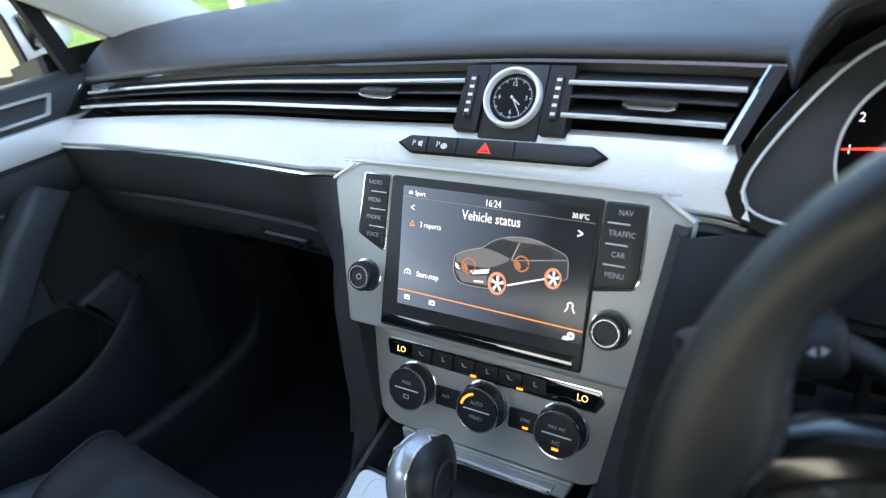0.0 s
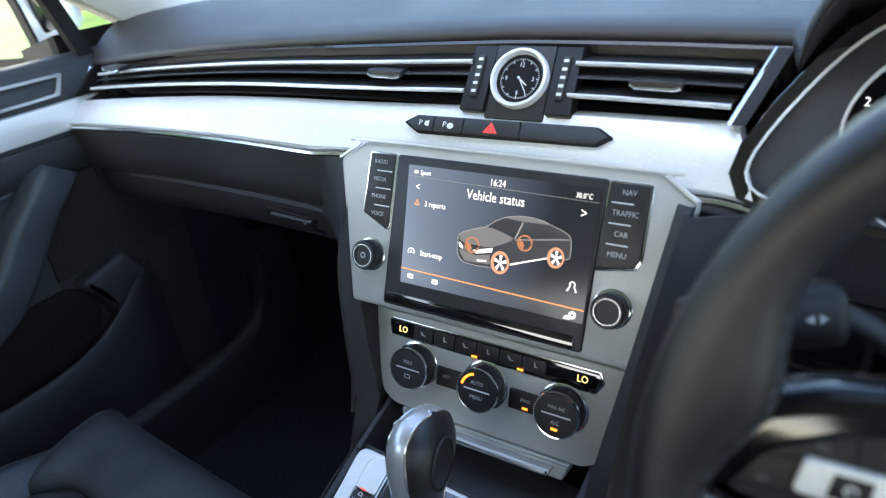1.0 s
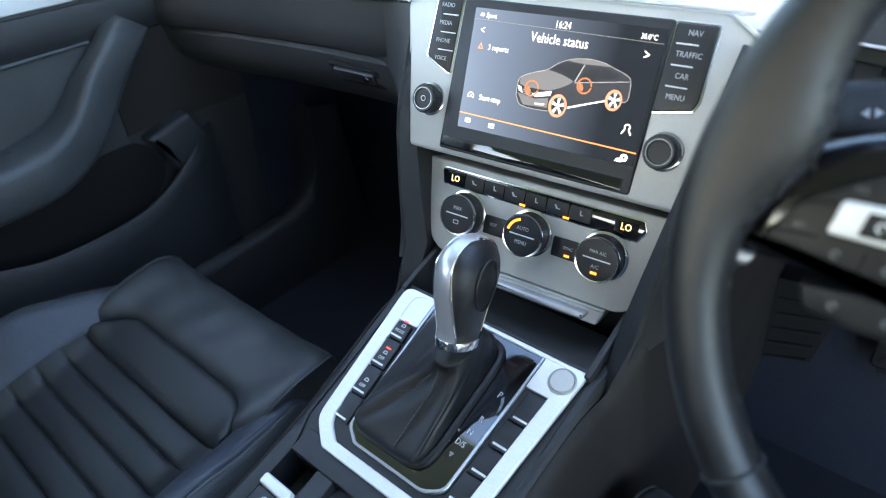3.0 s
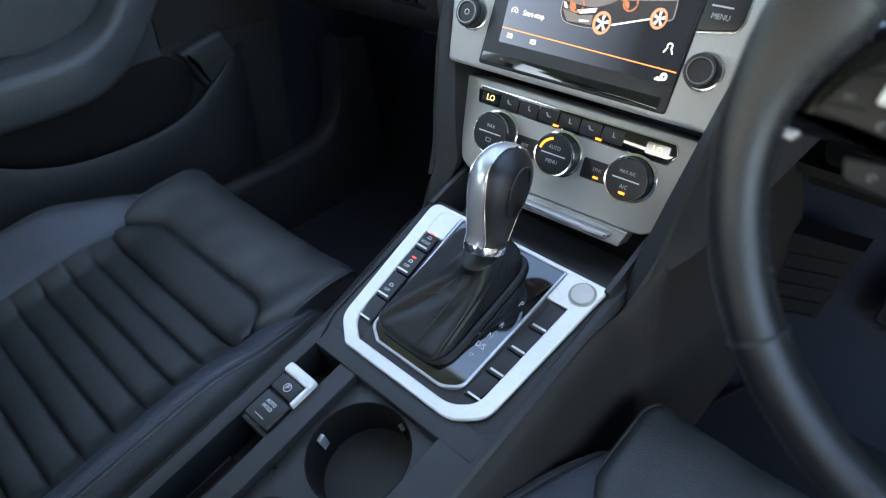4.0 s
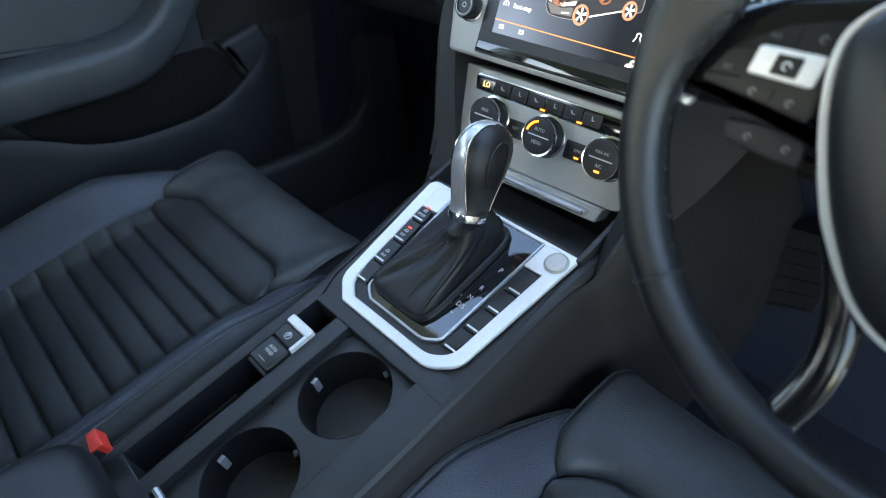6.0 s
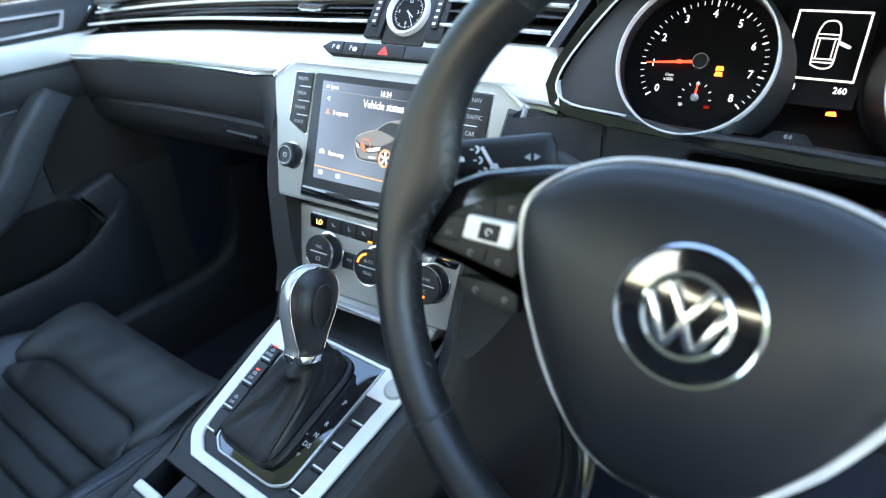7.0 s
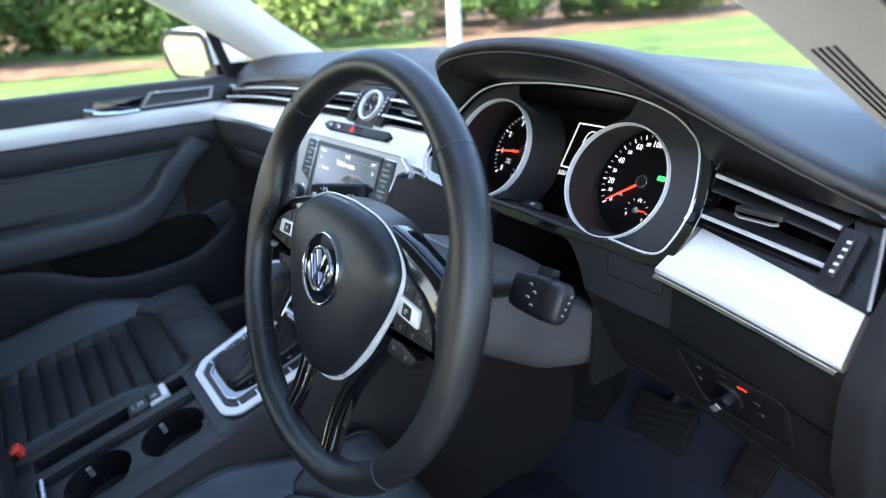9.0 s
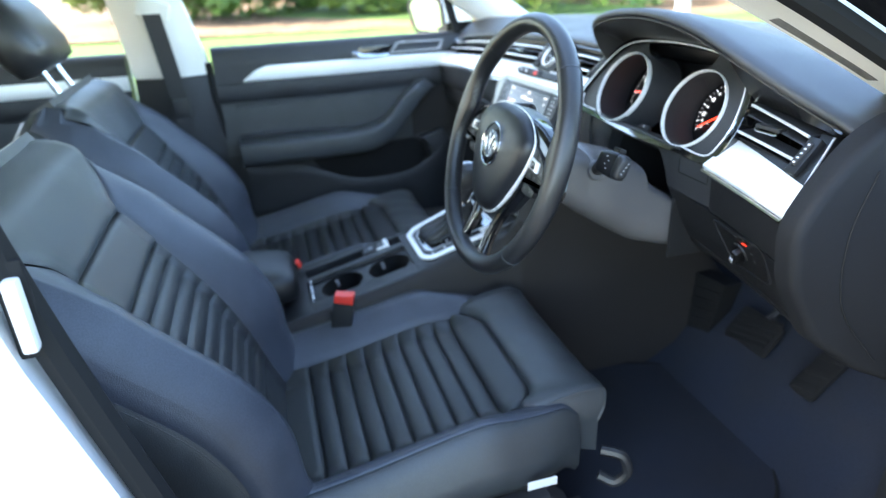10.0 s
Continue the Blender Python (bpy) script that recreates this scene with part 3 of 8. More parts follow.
for i, (az, d) in enumerate(spots):
    x, y = along(0, az, d)
    h = 1.3 + 2.0 * rnd.random()
    lobes = [(rnd.uniform(-1.5, 1.5), rnd.uniform(-1.2, 1.2), h * rnd.uniform(0.15, 1.1), rnd.uniform(0.35, 0.95)) for _ in range(12)]
    plant("shrub", x, y, lobes, 5200, 0.10, LEAF if i % 3 else LEAF2, "leafy green shrub growing in the leaf litter bed", "shrub", 20 + i)
for i, (az, d, h) in enumerate([(28, 34, 6.0), (44, 29, 5.5), (58, 30, 6.5), (75, 28, 5.5), (92, 27, 6), (12, 34, 7), (-4, 38, 7), (-20, 40, 7), (-35, 36, 7), (110, 18, 6), (150, 20, 6.5), (200, 22, 6.5)]):
    x, y = along(0, az, d)
    lobes = [(rnd.uniform(-2.2, 2.2), rnd.uniform(-2.2, 2.2), h * rnd.uniform(0.55, 1.15), rnd.uniform(1.0, 1.7)) for _ in range(11)]
    plant("tree", x, y, lobes, 5200, 0.17, LEAF if i % 2 else LEAF2, "tall leafy tree with a dense green crown", "tree", 60 + i, trunk=h * 0.45)

# signpost ahead of the car and a low timber rail by the driveway
px, py = along(0, 49.0, 8.3)
root = thing("post", "plain pale metal post standing on the lawn", "post")
root.location = (px, py, 0)
part("pole", lathe([(0.085, -0.2), (0.085, 2.6), (0.075, 2.63)], 20), POST, root)
part("cap", lathe([(0.09, 2.63), (0.09, 2.66), (0.05, 2.69)], 20), POST, root)
rail = thing("timber_rail", "low weathered timber rail fence beside the driveway", "fence")
for k, az in enumerate((21, 15, 9, 3)):
    fx, fy = along(0, az, 15.0 - 0.2 * k)
    part("post", box(0.16, 0.16, 1.0, 0.02), WOOD, rail, m=at(fx, fy, 0.62))
a, b = along(0, 22, 15), along(0, 2, 14.4)
part("rail", tube([(a[0], a[1] - 0.12, 0.95), (b[0], b[1] - 0.12, 0.95)], 0.07, 8), WOOD, rail)


# ---- dashboard ----
dashboard = thing("dashboard", "black soft-touch dashboard with brushed silver trim strip", "dashboard")


HOOD = smooth_curve([(0.192, 0.716, 0.962), (0.200, 0.692, 0.992), (0.222, 0.671, 1.022), (0.285, 0.662, 1.040), (0.375, 0.660, 1.047), (0.470, 0.663, 1.038), (0.545, 0.675, 1.012), (0.605, 0.700, 0.980), (0.655, 0.718, 0.956), (0.690, 0.722, 0.945)], 6)
EDGE = [(x, low_y(x) + 0.066, low_z(x) + 0.093 * slim(x)) for x in steps(-0.715, 0.184, 44)] + HOOD + [(0.715, 0.722, 0.936)]
rings = []
for x, yf, zf in EDGE:
    bx = x if x < 0.19 else x + (0.375 - x) * 0.05
    ztop = 0.992 - (0.022 if x < 0 else 0.008) * (x / 0.7) ** 2
    yend = 1.13 - (0.20 if x < 0 else 0.10) * (x / 0.7) ** 2
    over = max(0.0, min(1.0, (x - 0.184) / 0.03))
    row = [(x, yf + 0.012, zf - 0.009), (x, yf + 0.002, zf - 0.006), (x, yf, zf), (x, yf + 0.004, zf + 0.005)]
    for k in range(1, 17):
        t = k / 16
        y = yf + 0.004 + (yend - yf - 0.004) * t
        e1 = 1 - (1 - min(1, t * 2.2)) ** 2
        s = min(1, t * 1.45)
        e2 = s * s * (3 - 2 * s)
        e = e1 * (1 - over) + e2 * over
        z = zf + 0.005 + (ztop - zf - 0.005) * e - 0.012 * max(0, t - 0.75)
        row.append((x + (bx - x) * t, y, z))
    row += [(bx, yend, 0.90), (x, 0.83 if 0.19 < x < 0.56 else yf + (0.012 if x < 0.2 else 0.080), min(zf - 0.03, 0.955))]
    rings.append(row)
part("upper_pad", loft(rings), PAD, dashboard, "black soft-touch pad with hood over the instruments", angle=60)
under = [[(0.375 + (x - 0.375) * (1 - 0.06 * t), y + 0.003 + 0.11 * t, z - 0.007 - 0.016 * t) for x, y, z in HOOD] for t in (1.0, 0.6, 0.25, 0.0)]
part("hood_lining", sheet(under, 0.002), HARD, dashboard, angle=60)

# gloss brow between the hood and the vent beside the instruments
brow = [[(x, y + 0.006, z - 0.008) for x, y, z in HOOD if x > 0.538], [dash(x, 0.058, 0.084) for x, y, z in HOOD if x > 0.538], [dash(x, 0.070, 0.082) for x, y, z in HOOD if x > 0.538]]
part("vent_brow", sheet(brow, 0.002), SWITCH, dashboard, "black brow above the vent", angle=60)
part("brow_edge", tube([(x, y + 0.007, z - 0.010) for x, y, z in HOOD if x > 0.56], 0.0010, 5), CHROME_D, dashboard)

def behind(x):
    """How far the strip's lower edge steps back behind the screen surround."""
    t = max(0.0, min(1.0, (0.200 - abs(x)) / 0.035))
    return 0.008 * t * t * (3 - 2 * t)


# silver strip: left and right of the instruments, with a bright lip below
def strip(name, x0, x1, n, up0=(0.030, 0.043), up1=(0.030, 0.043), skew0=0.0, skew1=0.0):
    rings = []
    for x in steps(x0, x1, n):
        e = (x - x0) / (x1 - x0)
        y_up, z_up = up0[0] + (up1[0] - up0[0]) * e, up0[1] + (up1[1] - up0[1]) * e
        prof = [(0.004, -0.004), (0.0, 0.0), (-0.001, 0.004), (y_up * 0.22, z_up * 0.33), (y_up * 0.57, z_up * 0.65), (y_up, z_up), (y_up + 0.012, z_up), (0.016, -0.004)]
        rings.append([dash(x + (skew0 * (1 - e) + skew1 * e) * (dz / z_up), dy + behind(x) * max(0.0, 1 - dz / 0.03), dz) for dy, dz in prof])
    part(name, loft(rings), SILVER, dashboard, "brushed silver trim strip", angle=50)
    lip = [dash(x, -0.0022 + behind(x), -0.0035) for x in steps(x0 + 0.002, x1 - 0.002, n)]
    part(name + "_lip", tube(lip, 0.0024, 6), CHROME, dashboard)


strip("trim_strip", -0.700, 0.186, 44, (0.028, 0.0335), (0.030, 0.0415), skew1=-0.020)
strip("trim_strip", 0.538, 0.702, 10, (0.036, 0.0375), (0.0185, 0.0355), skew0=0.013)
part("strip_sill", loft([[dash(x, a + (0.036 - 0.0175 * e), 0.0365 - 0.002 * e + b) for a, b in ((0.0005, 0.0), (0.003, 0.0035), (0.012, 0.012), (0.030, 0.012), (0.030, 0.0))] for x, e in ((0.553, 0.0), (0.60, 0.32), (0.65, 0.65), (0.703, 1.0))], ), SWITCH, dashboard, "black sill between vent and silver strip", angle=30)

# gloss black vent channel behind the slats
def channel(x0, x1, n, s0, s1, sill):
    prof = [(0.030, sill), (0.034, sill + 0.002), (0.100, 0.050), (0.100, 0.0855), (0.064, 0.0865), (0.0625, 0.0858), (0.064, 0.0880), (0.070, 0.0885), (0.115, 0.0885), (0.115, 0.043)]
    rings = []
    for x in steps(x0, x1, n):
        e = (x - x0) / (x1 - x0)
        rings.append([dash(x + (s0 * (1 - e) + s1 * e) * ((dz - 0.043) / 0.045), dy, dz) for dy, dz in prof])
    part("vent_channel", loft(rings), GLOSS, dashboard, angle=30)


channel(-0.706, 0.172, 40, 0.0, 0.018, 0.0330)
channel(0.552, 0.706, 8, 0.0, -0.012, 0.0435)

# fascia below the strip, passenger side with the glove box, driver side with the knee panel
def fascia(name, x0, x1, n, prof, label="", material=PLASTIC):
    return part(name, loft([[dash(x, dy, dz) for dy, dz in prof] for x in steps(x0, x1, n)]), material, dashboard, label, angle=40)


P_UP = [(0.006, -0.005), (0.002, -0.010), (0.003, -0.040), (0.005, -0.062), (0.010, -0.068), (0.08, -0.070), (0.08, -0.005)]
P_GLOVE = [(0.018, -0.072), (0.014, -0.077), (0.016, -0.098), (0.027, -0.116), (0.075, -0.152), (0.16, -0.192), (0.30, -0.225), (0.30, -0.072)]
fascia("fascia", -0.712, -0.158, 24, P_UP, "dark panel under the silver strip")
fascia("glove_box_door", -0.690, -0.200, 20, P_GLOVE, "dark plastic glove box lid, closed")
corner = []
for k in range(13):
    t = k / 12
    col = []
    zl = 0.808 - 0.168 * t ** 3
    for i in range(12):
        z = 0.872 + (zl - 0.872) * i / 11
        x1 = -(min(0.130, 0.119 + 0.22 * max(0.0, z - 0.60)) + max(0.0, z - 0.66) * 0.10)
        y0 = 0.657 + 0.12 * (0.872 - z)
        y1 = float(np.interp(z, [0.627, 0.66, 0.71, 0.78, 0.875], [0.562, 0.579, 0.586, 0.600, 0.650]))
        col.append((-0.232 + (x1 + 0.232) * t, y0 + (y1 + 0.0035 - y0) * t ** 2.0, z))
    corner.append(col)
part("fascia_corner", sheet(corner, 0.004), PLASTIC, dashboard, "panel curving down beside the screen", angle=60)
corner = []
for k in range(13):
    t = k / 12
    zl = 0.800 - 0.160 * (t * t * (3 - 2 * t))
    col = []
    for i in range(12):
        z = 0.872 + (zl - 0.872) * i / 11
        x1 = min(0.130, 0.119 + 0.22 * max(0.0, z - 0.60)) + max(0.0, z - 0.66) * 0.10
        y1 = float(np.interp(z, [0.627, 0.66, 0.71, 0.78, 0.875], [0.562, 0.579, 0.586, 0.600, 0.650]))
        col.append((0.222 + (x1 - 0.222) * t, 0.677 + (y1 + 0.0035 - 0.677) * t ** 1.9, z))
    corner.append(col)
part("fascia_corner", sheet(corner, -0.004), PLASTIC, dashboard, "panel curving from the screen to the column", angle=60)
P_SIDE = [(0.010, -0.070), (0.012, -0.076), (0.016, -0.100), (0.030, -0.120), (0.08, -0.158), (0.30, -0.23), (0.30, -0.070)]
fascia("fascia_end", -0.714, -0.692, 2, P_SIDE)
fascia("fascia_end", -0.198, -0.140, 3, P_SIDE)
fascia("fascia", 0.150, 0.189, 4, [(0.006, -0.004), (0.002, -0.010), (0.010, -0.060), (0.030, -0.13), (0.08, -0.13), (0.08, -0.004)])
# driver-side fascia and knee panels take the plastic darkened for shade
fascia("fascia", 0.557, 0.712, 10, [(0.006, -0.005), (0.002, -0.010), (0.004, -0.050), (0.0085, -0.0575), (0.08, -0.0575), (0.08, -0.005)], "dark panel under the silver strip", SHADE_PLASTIC)
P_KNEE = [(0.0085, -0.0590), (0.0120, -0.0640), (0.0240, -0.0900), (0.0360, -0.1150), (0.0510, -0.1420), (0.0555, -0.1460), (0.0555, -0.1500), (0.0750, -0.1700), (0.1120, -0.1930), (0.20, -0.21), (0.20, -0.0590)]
fascia("knee_panel", 0.4515, 0.706, 14, P_KNEE, "dark knee panel beside the steering column", SHADE_PLASTIC)
fascia("knee_panel", 0.190, 0.270, 6, P_KNEE, "dark knee panel beside the steering column", SHADE_PLASTIC)
# under-cluster ledge and the dark gap round the column
def cut_z(x):
    """Lower edge of the panel under the instruments, arched over the column."""
    e = min(1.0, max(0.0, (0.0885 - abs(x - 0.3615)) / 0.026))
    return 0.803 + (0.8565 - 0.803) * (1 - (1 - e) ** 2)


ledge = []
for x in steps(0.190, 0.556, 48):
    zb = cut_z(x)
    f = (0.862 - zb) / 0.115
    ledge.append([(x, 0.700, 0.870), (x, 0.690, 0.870), (x, 0.682, 0.868), (x, 0.679, 0.864 - 0.3 * (0.864 - zb)), (x, 0.680 + 0.012 * f, zb + 0.002), (x, 0.684 + 0.012 * f, zb), (x, 0.706, zb), (x, 0.706, max(zb, 0.862))])
part("cluster_panel", loft(ledge), PLASTIC, dashboard, "dark panel under the instruments, arched over the column", angle=40)
for sx0, sx1 in ((0.192, 0.222), (0.482, 0.545)):
    ln = rounded([(sx0, -0.010), (sx1, -0.010), (sx1, -0.034), (sx0, -0.034)], 0.004, 3)
    part("panel_joint", tube([(x, 0.6788, 0.872 + z) for x, z in ln], 0.0006, 4, loop=True), RUBBER, dashboard)
bm = loft([[(x, 0.90, 0.60), (x, 0.86, 0.875), (x, 0.88, 0.885), (x, 0.92, 0.60)] for x in steps(0.16, 0.56, 6)])
part("column_recess", bm, RUBBER, dashboard)
part("column_recess", loft([[(x, 0.700, 0.860), (x, 0.76, 0.818), (x, 0.90, 0.800), (x, 0.90, 0.804), (x, 0.76, 0.822), (x, 0.700, 0.864)] for x in (0.18, 0.56)]), RUBBER, dashboard)
for x in (0.268, 0.4545):
    part("column_recess", box(0.006, 0.20, 0.17, 0.002), RUBBER, dashboard, m=at(x, 0.795, 0.775))
trip = part("trip_pad", prism(rounded([(-0.0185, -0.0050), (0.0185, -0.0050), (0.0105, 0.0050), (-0.0105, 0.0050)], 0.002, 3), -0.004, 0.0012, 0.0008), SATIN, dashboard, "small trapezoid reset key", m=plane_at((0.3570, 0.6985, 0.8735), 58, 1.2))
lettering("trip_mark", "0.0", 0.0050, PRINT, trip, plane_at((0.3570, 0.6985, 0.8735), 58, 1.2) @ at(0, 0, 0.0012))
part("corner_filler", loft([[(x, 0.715, 0.86), (x, 0.725, 0.922), (x, 0.78, 0.934), (x, 0.95, 0.940), (x, 0.95, 0.86)] for x in (-0.742, -0.672)]), PLASTIC, dashboard)
# end cap toward the open driver door, in the plastic darkened for shade
cap_pts = [(0.644, 0.845), (0.672, 0.892), (0.715, 0.940), (0.76, 0.962), (0.90, 0.955), (0.96, 0.90), (0.95, 0.72), (0.86, 0.600), (0.78, 0.640), (0.70, 0.700), (0.655, 0.775)]
cap_pts = rounded(cap_pts, 0.02, 3)
cm = Matrix(((0, 0, 1, 0), (1, 0, 0, 0), (0, 1, 0, 0), (0, 0, 0, 1)))
part("end_cap", prism(cap_pts, 0.708, 0.738, 0.012), SHADE_PLASTIC, dashboard, m=cm)
part("end_cap_seam", tube([(0.7385, y, z) for y, z in smooth_curve([(0.735, 0.905), (0.715, 0.83), (0.73, 0.74), (0.80, 0.655)], 5)], 0.0012, 5), RUBBER, dashboard)
bm = loft([[(x, 0.80, 0.670), (x, 0.81, 0.655), (x, 0.95, 0.62), (x, 0.95, 0.66)] for x in steps(0.16, 0.70, 4)])
part("under_panel", bm, HARD, dashboard)
bm = loft([[(x, 0.84, 0.685), (x, 0.84, 0.665), (x, 1.1, 0.60), (x, 1.1, 0.64)] for x in steps(-0.70, -0.15, 4)])
part("under_panel", bm, HARD, dashboard)


def finisher(name, x0, lean, w):
    """Upright gloss bar with a satin edge that closes the end of a vent."""
    r = [[dash(x0 + lean * k + o, 0.024 + 0.036 * k, 0.045 + 0.043 * k) for k in steps(0, 1, 5)] for o in (0, w)]
    b = [[(x, y + 0.03, z) for x, y, z in q] for q in r]
    bm = loft([r[0], r[1], b[1], b[0]], closed=False, loop=True, cap=False)
    part(name, bm, SWITCH, dashboard, smooth=False)
    part(name + "_edge", tube(r[0] if w > 0 else r[1], 0.0015, 6), CHROME, dashboard)


finisher("vent_end", 0.160, 0.017, 0.010)
finisher("vent_end", 0.5475, 0.003, 0.006)
finisher("vent_end", -0.700, 0.0, 0.012)


# ---- air vents ----
def air_vent(x0, x1, s0, s1, tabs, label, rise=0.0, low=0.0535):
    root = thing("air_vent", label, "air vent", "air vents in the dashboard")
    n = max(4, int((x1 - x0) / 0.025))

    def bar(name, dy, dz, depth, h, material):
        e0, e1 = s0 * ((dz - 0.045) / 0.04), s1 * ((dz - 0.045) / 0.04)
        rings = []
        for x in steps(x0 + e0, x1 + e1, n):
            up = rise * (x1 - x) / (x1 - x0) * (dz - 0.048) / 0.02
            rings.append([dash(x, dy + a, dz + up + b) for a, b in ((0, 0), (-0.0015, h * 0.5), (0, h), (depth, h * 0.9), (depth, h * 0.1))])
        return part(name, loft(rings), material, root)

    for dz, dy in ((low, 0.033), (0.0735, 0.049)):
        sl = bar("slat", dy, dz, 0.024, 0.0022, PLASTIC)
        e0, e1 = s0 * ((dz - 0.045) / 0.04), s1 * ((dz - 0.045) / 0.04)
        part("chrome_edge", tube([dash(x, dy - 0.0008, dz + 0.0011 + rise * (x1 - x) / (x1 - x0) * (dz - 0.048) / 0.02) for x in steps(x0 + e0, x1 + e1, n)], 0.0019, 8), SLAT, sl)
    bar("slat", 0.044, 0.0640, 0.022, 0.0022, PLASTIC)
    k = x0 + 0.012
    while k < x1 - 0.006:
        y, z = low_y(k), low_z(k)
        part("vane", loft([[(k + o, y + 0.072 + a, z + b) for a, b in ((0.006, 0.052), (0.010, 0.076), (0.024, 0.076), (0.024, 0.052))] for o in (0, 0.0012)]), RUBBER, root, smooth=False)
        k += 0.016
    for tx in tabs:
        y, z = low_y(tx), low_z(tx)
        tab = part("tab", prism(rounded([(-0.020, -0.008), (0.020, -0.008), (0.015, 0.010), (-0.015, 0.010)], 0.003), -0.0022, 0.0022, 0.0012), SATIN, root, m=at(tx, y + 0.043, z + 0.0655 + rise * 0.4))
        part("chrome_edge", tube([(tx - 0.018, y + 0.0345, z + 0.064), (tx - 0.014, y + 0.0335, z + 0.0628), (tx + 0.014, y + 0.0335, z + 0.0628), (tx + 0.018, y + 0.0345, z + 0.064)], 0.0015, 6), CHROME, tab)
    return root


air_vent(-0.664, -0.045, 0.004, 0.0, (-0.600, -0.127), "long slim air vent with two chrome slat edges")
air_vent(0.044, 0.155, 0.0, 0.016, (0.107,), "slim air vent with chrome slat edges beside the clock")
air_vent(0.556, 0.668, 0.002, -0.006, (0.606,), "slim air vent with chrome slat edges at the driver door", 0.006, 0.0490)


def thumbwheel(x, lean, label, dy=0.043, dz=0.064, size=1.0):
    root = thing("vent_thumbwheel", label, "vent control", "vent thumbwheels")
    F = plane_at(dash(x, dy, dz), 40, 4.2 if abs(x) < 0.3 else -6) @ Matrix.Scale(size, 4)
    part("plate", prism(rounded([(-0.0105, -0.030), (0.0105, -0.030), (0.0105 + lean, 0.026), (-0.0105 + lean, 0.026)], 0.002), -0.012, 0.001, 0.001), SWITCH, root, m=F)
    wheel = part("wheel", prism(rounded([(-0.003, -0.019), (0.003, -0.019), (0.003, 0.017), (-0.003, 0.017)], 0.001), 0.0, 0.0042, 0.0015), HARD, root, m=F @ at(lean * 0.5, 0, 0))
    for k in range(5):
        part("mark", flat(rounded([(-0.002, -0.0012), (0.002, -0.0012), (0.002, 0.0012), (-0.002, 0.0012)], 0.0004)), PRINT, wheel, m=F @ at(lean * 0.5, -0.0145 + 0.0068 * k, 0.0043))
    return root


thumbwheel(-0.0365, 0.001, "black thumbwheel with white marks beside the vent")
thumbwheel(0.0375, -0.001, "black thumbwheel with white marks beside the vent")
thumbwheel(0.6755, -0.004, "black thumbwheel with white marks beside the vent", 0.0365, 0.0595, 0.86)
frame_edge = [(0.6875, 0.7215, 0.9300), (0.6935, 0.7060, 0.9150), (0.6990, 0.6900, 0.9000), (0.7035, 0.6775, 0.8870)]
part("vent_frame", loft([[(x - 0.022 + 0.012 * k / 3, y + 0.004, z), (x, y + 0.0015, z), (x, y + 0.03, z), (x - 0.02, y + 0.03, z)] for k, (x, y, z) in enumerate(frame_edge)]), SWITCH, dashboard, "black frame end beside the thumbwheel", angle=30)
part("vent_frame_edge", tube([(0.5490, 0.7330, 0.9470), (0.5515, 0.7230, 0.9250), (0.5535, 0.7130, 0.9030)], 0.0022, 6), CHROME_D, dashboard)
part("vent_frame_edge", tube(frame_edge, 0.0016, 6), CHROME_D, dashboard)

# ---- clock ----
clock = thing("analogue_clock", "round analogue clock with silver rim and black face", "clock")
CF = plane_at((0.0, 0.703, 0.942), 36, 4.2)
part("plate", prism(rounded([(-0.0255, -0.033), (0.0255, -0.033), (0.0255, 0.028), (-0.0255, 0.028)], 0.002), -0.014, 0.000, 0.001), SATIN, clock, "satin black square plate", m=CF)
part("rim", lathe([(0.0195, -0.004), (0.0203, 0.004), (0.0216, 0.0062), (0.0236, 0.0058), (0.0246, 0.0035), (0.0246, -0.005)], 40, cap=False), RINGS, clock, m=CF)
face = part("face", lathe([(0.0198, -0.004), (0.0198, 0.0012), (0.0, 0.0012)], 40), FACE, clock, m=CF)
for k in range(60):
    a = radians(6 * k)
    L = 0.0025 if k % 5 == 0 else 0.0012
    w = 0.00035 if k % 5 == 0 else 0.0002
    part("minute_mark", flat([(-w, 0.0165 - L), (w, 0.0165 - L), (w, 0.0165), (-w, 0.0165)]), PRINT, face, m=CF @ at(0, 0, 0.0013) @ Matrix.Rotation(a, 4, "Z"), smooth=False)
for txt, x, y in (("12", 0, 0.0112), ("3", 0.0115, 0), ("6", 0, -0.0115), ("9", -0.0115, 0)):
    lettering("numeral", txt, 0.0052, PRINT, face, CF @ at(x, y, 0.0013))
for ang, L, w in ((128, 0.009, 0.0007), (147, 0.0145, 0.00045)):
    part("hand", flat([(-w, -0.002), (w, -0.002), (w * 0.6, L), (-w * 0.6, L)]), PRINT, face, m=CF @ at(0, 0, 0.0022) @ Matrix.Rotation(-radians(ang), 4, "Z"), smooth=False)
part("pivot", lathe([(0.0012, 0), (0.0012, 0.0022), (0, 0.0026)], 12), CHROME, face, m=CF @ at(0, 0, 0.0013))

# ---- hazard switch strip ----
hz = thing("switch_strip", "long black switch strip with red hazard triangle", "switch strip")
HF = plane_at((-0.004, 0.6750, 0.9095), 38, 5.5) @ Matrix.Diagonal((1, 0.84, 1, 1))
part("base", prism(rounded([(0.090, 0.0), (0.078, 0.0085), (-0.078, 0.0085), (-0.090, 0.0), (-0.078, -0.0085), (0.078, -0.0085)], 0.002), -0.006, 0.0006, 0.0004), RUBBER, hz, m=HF)
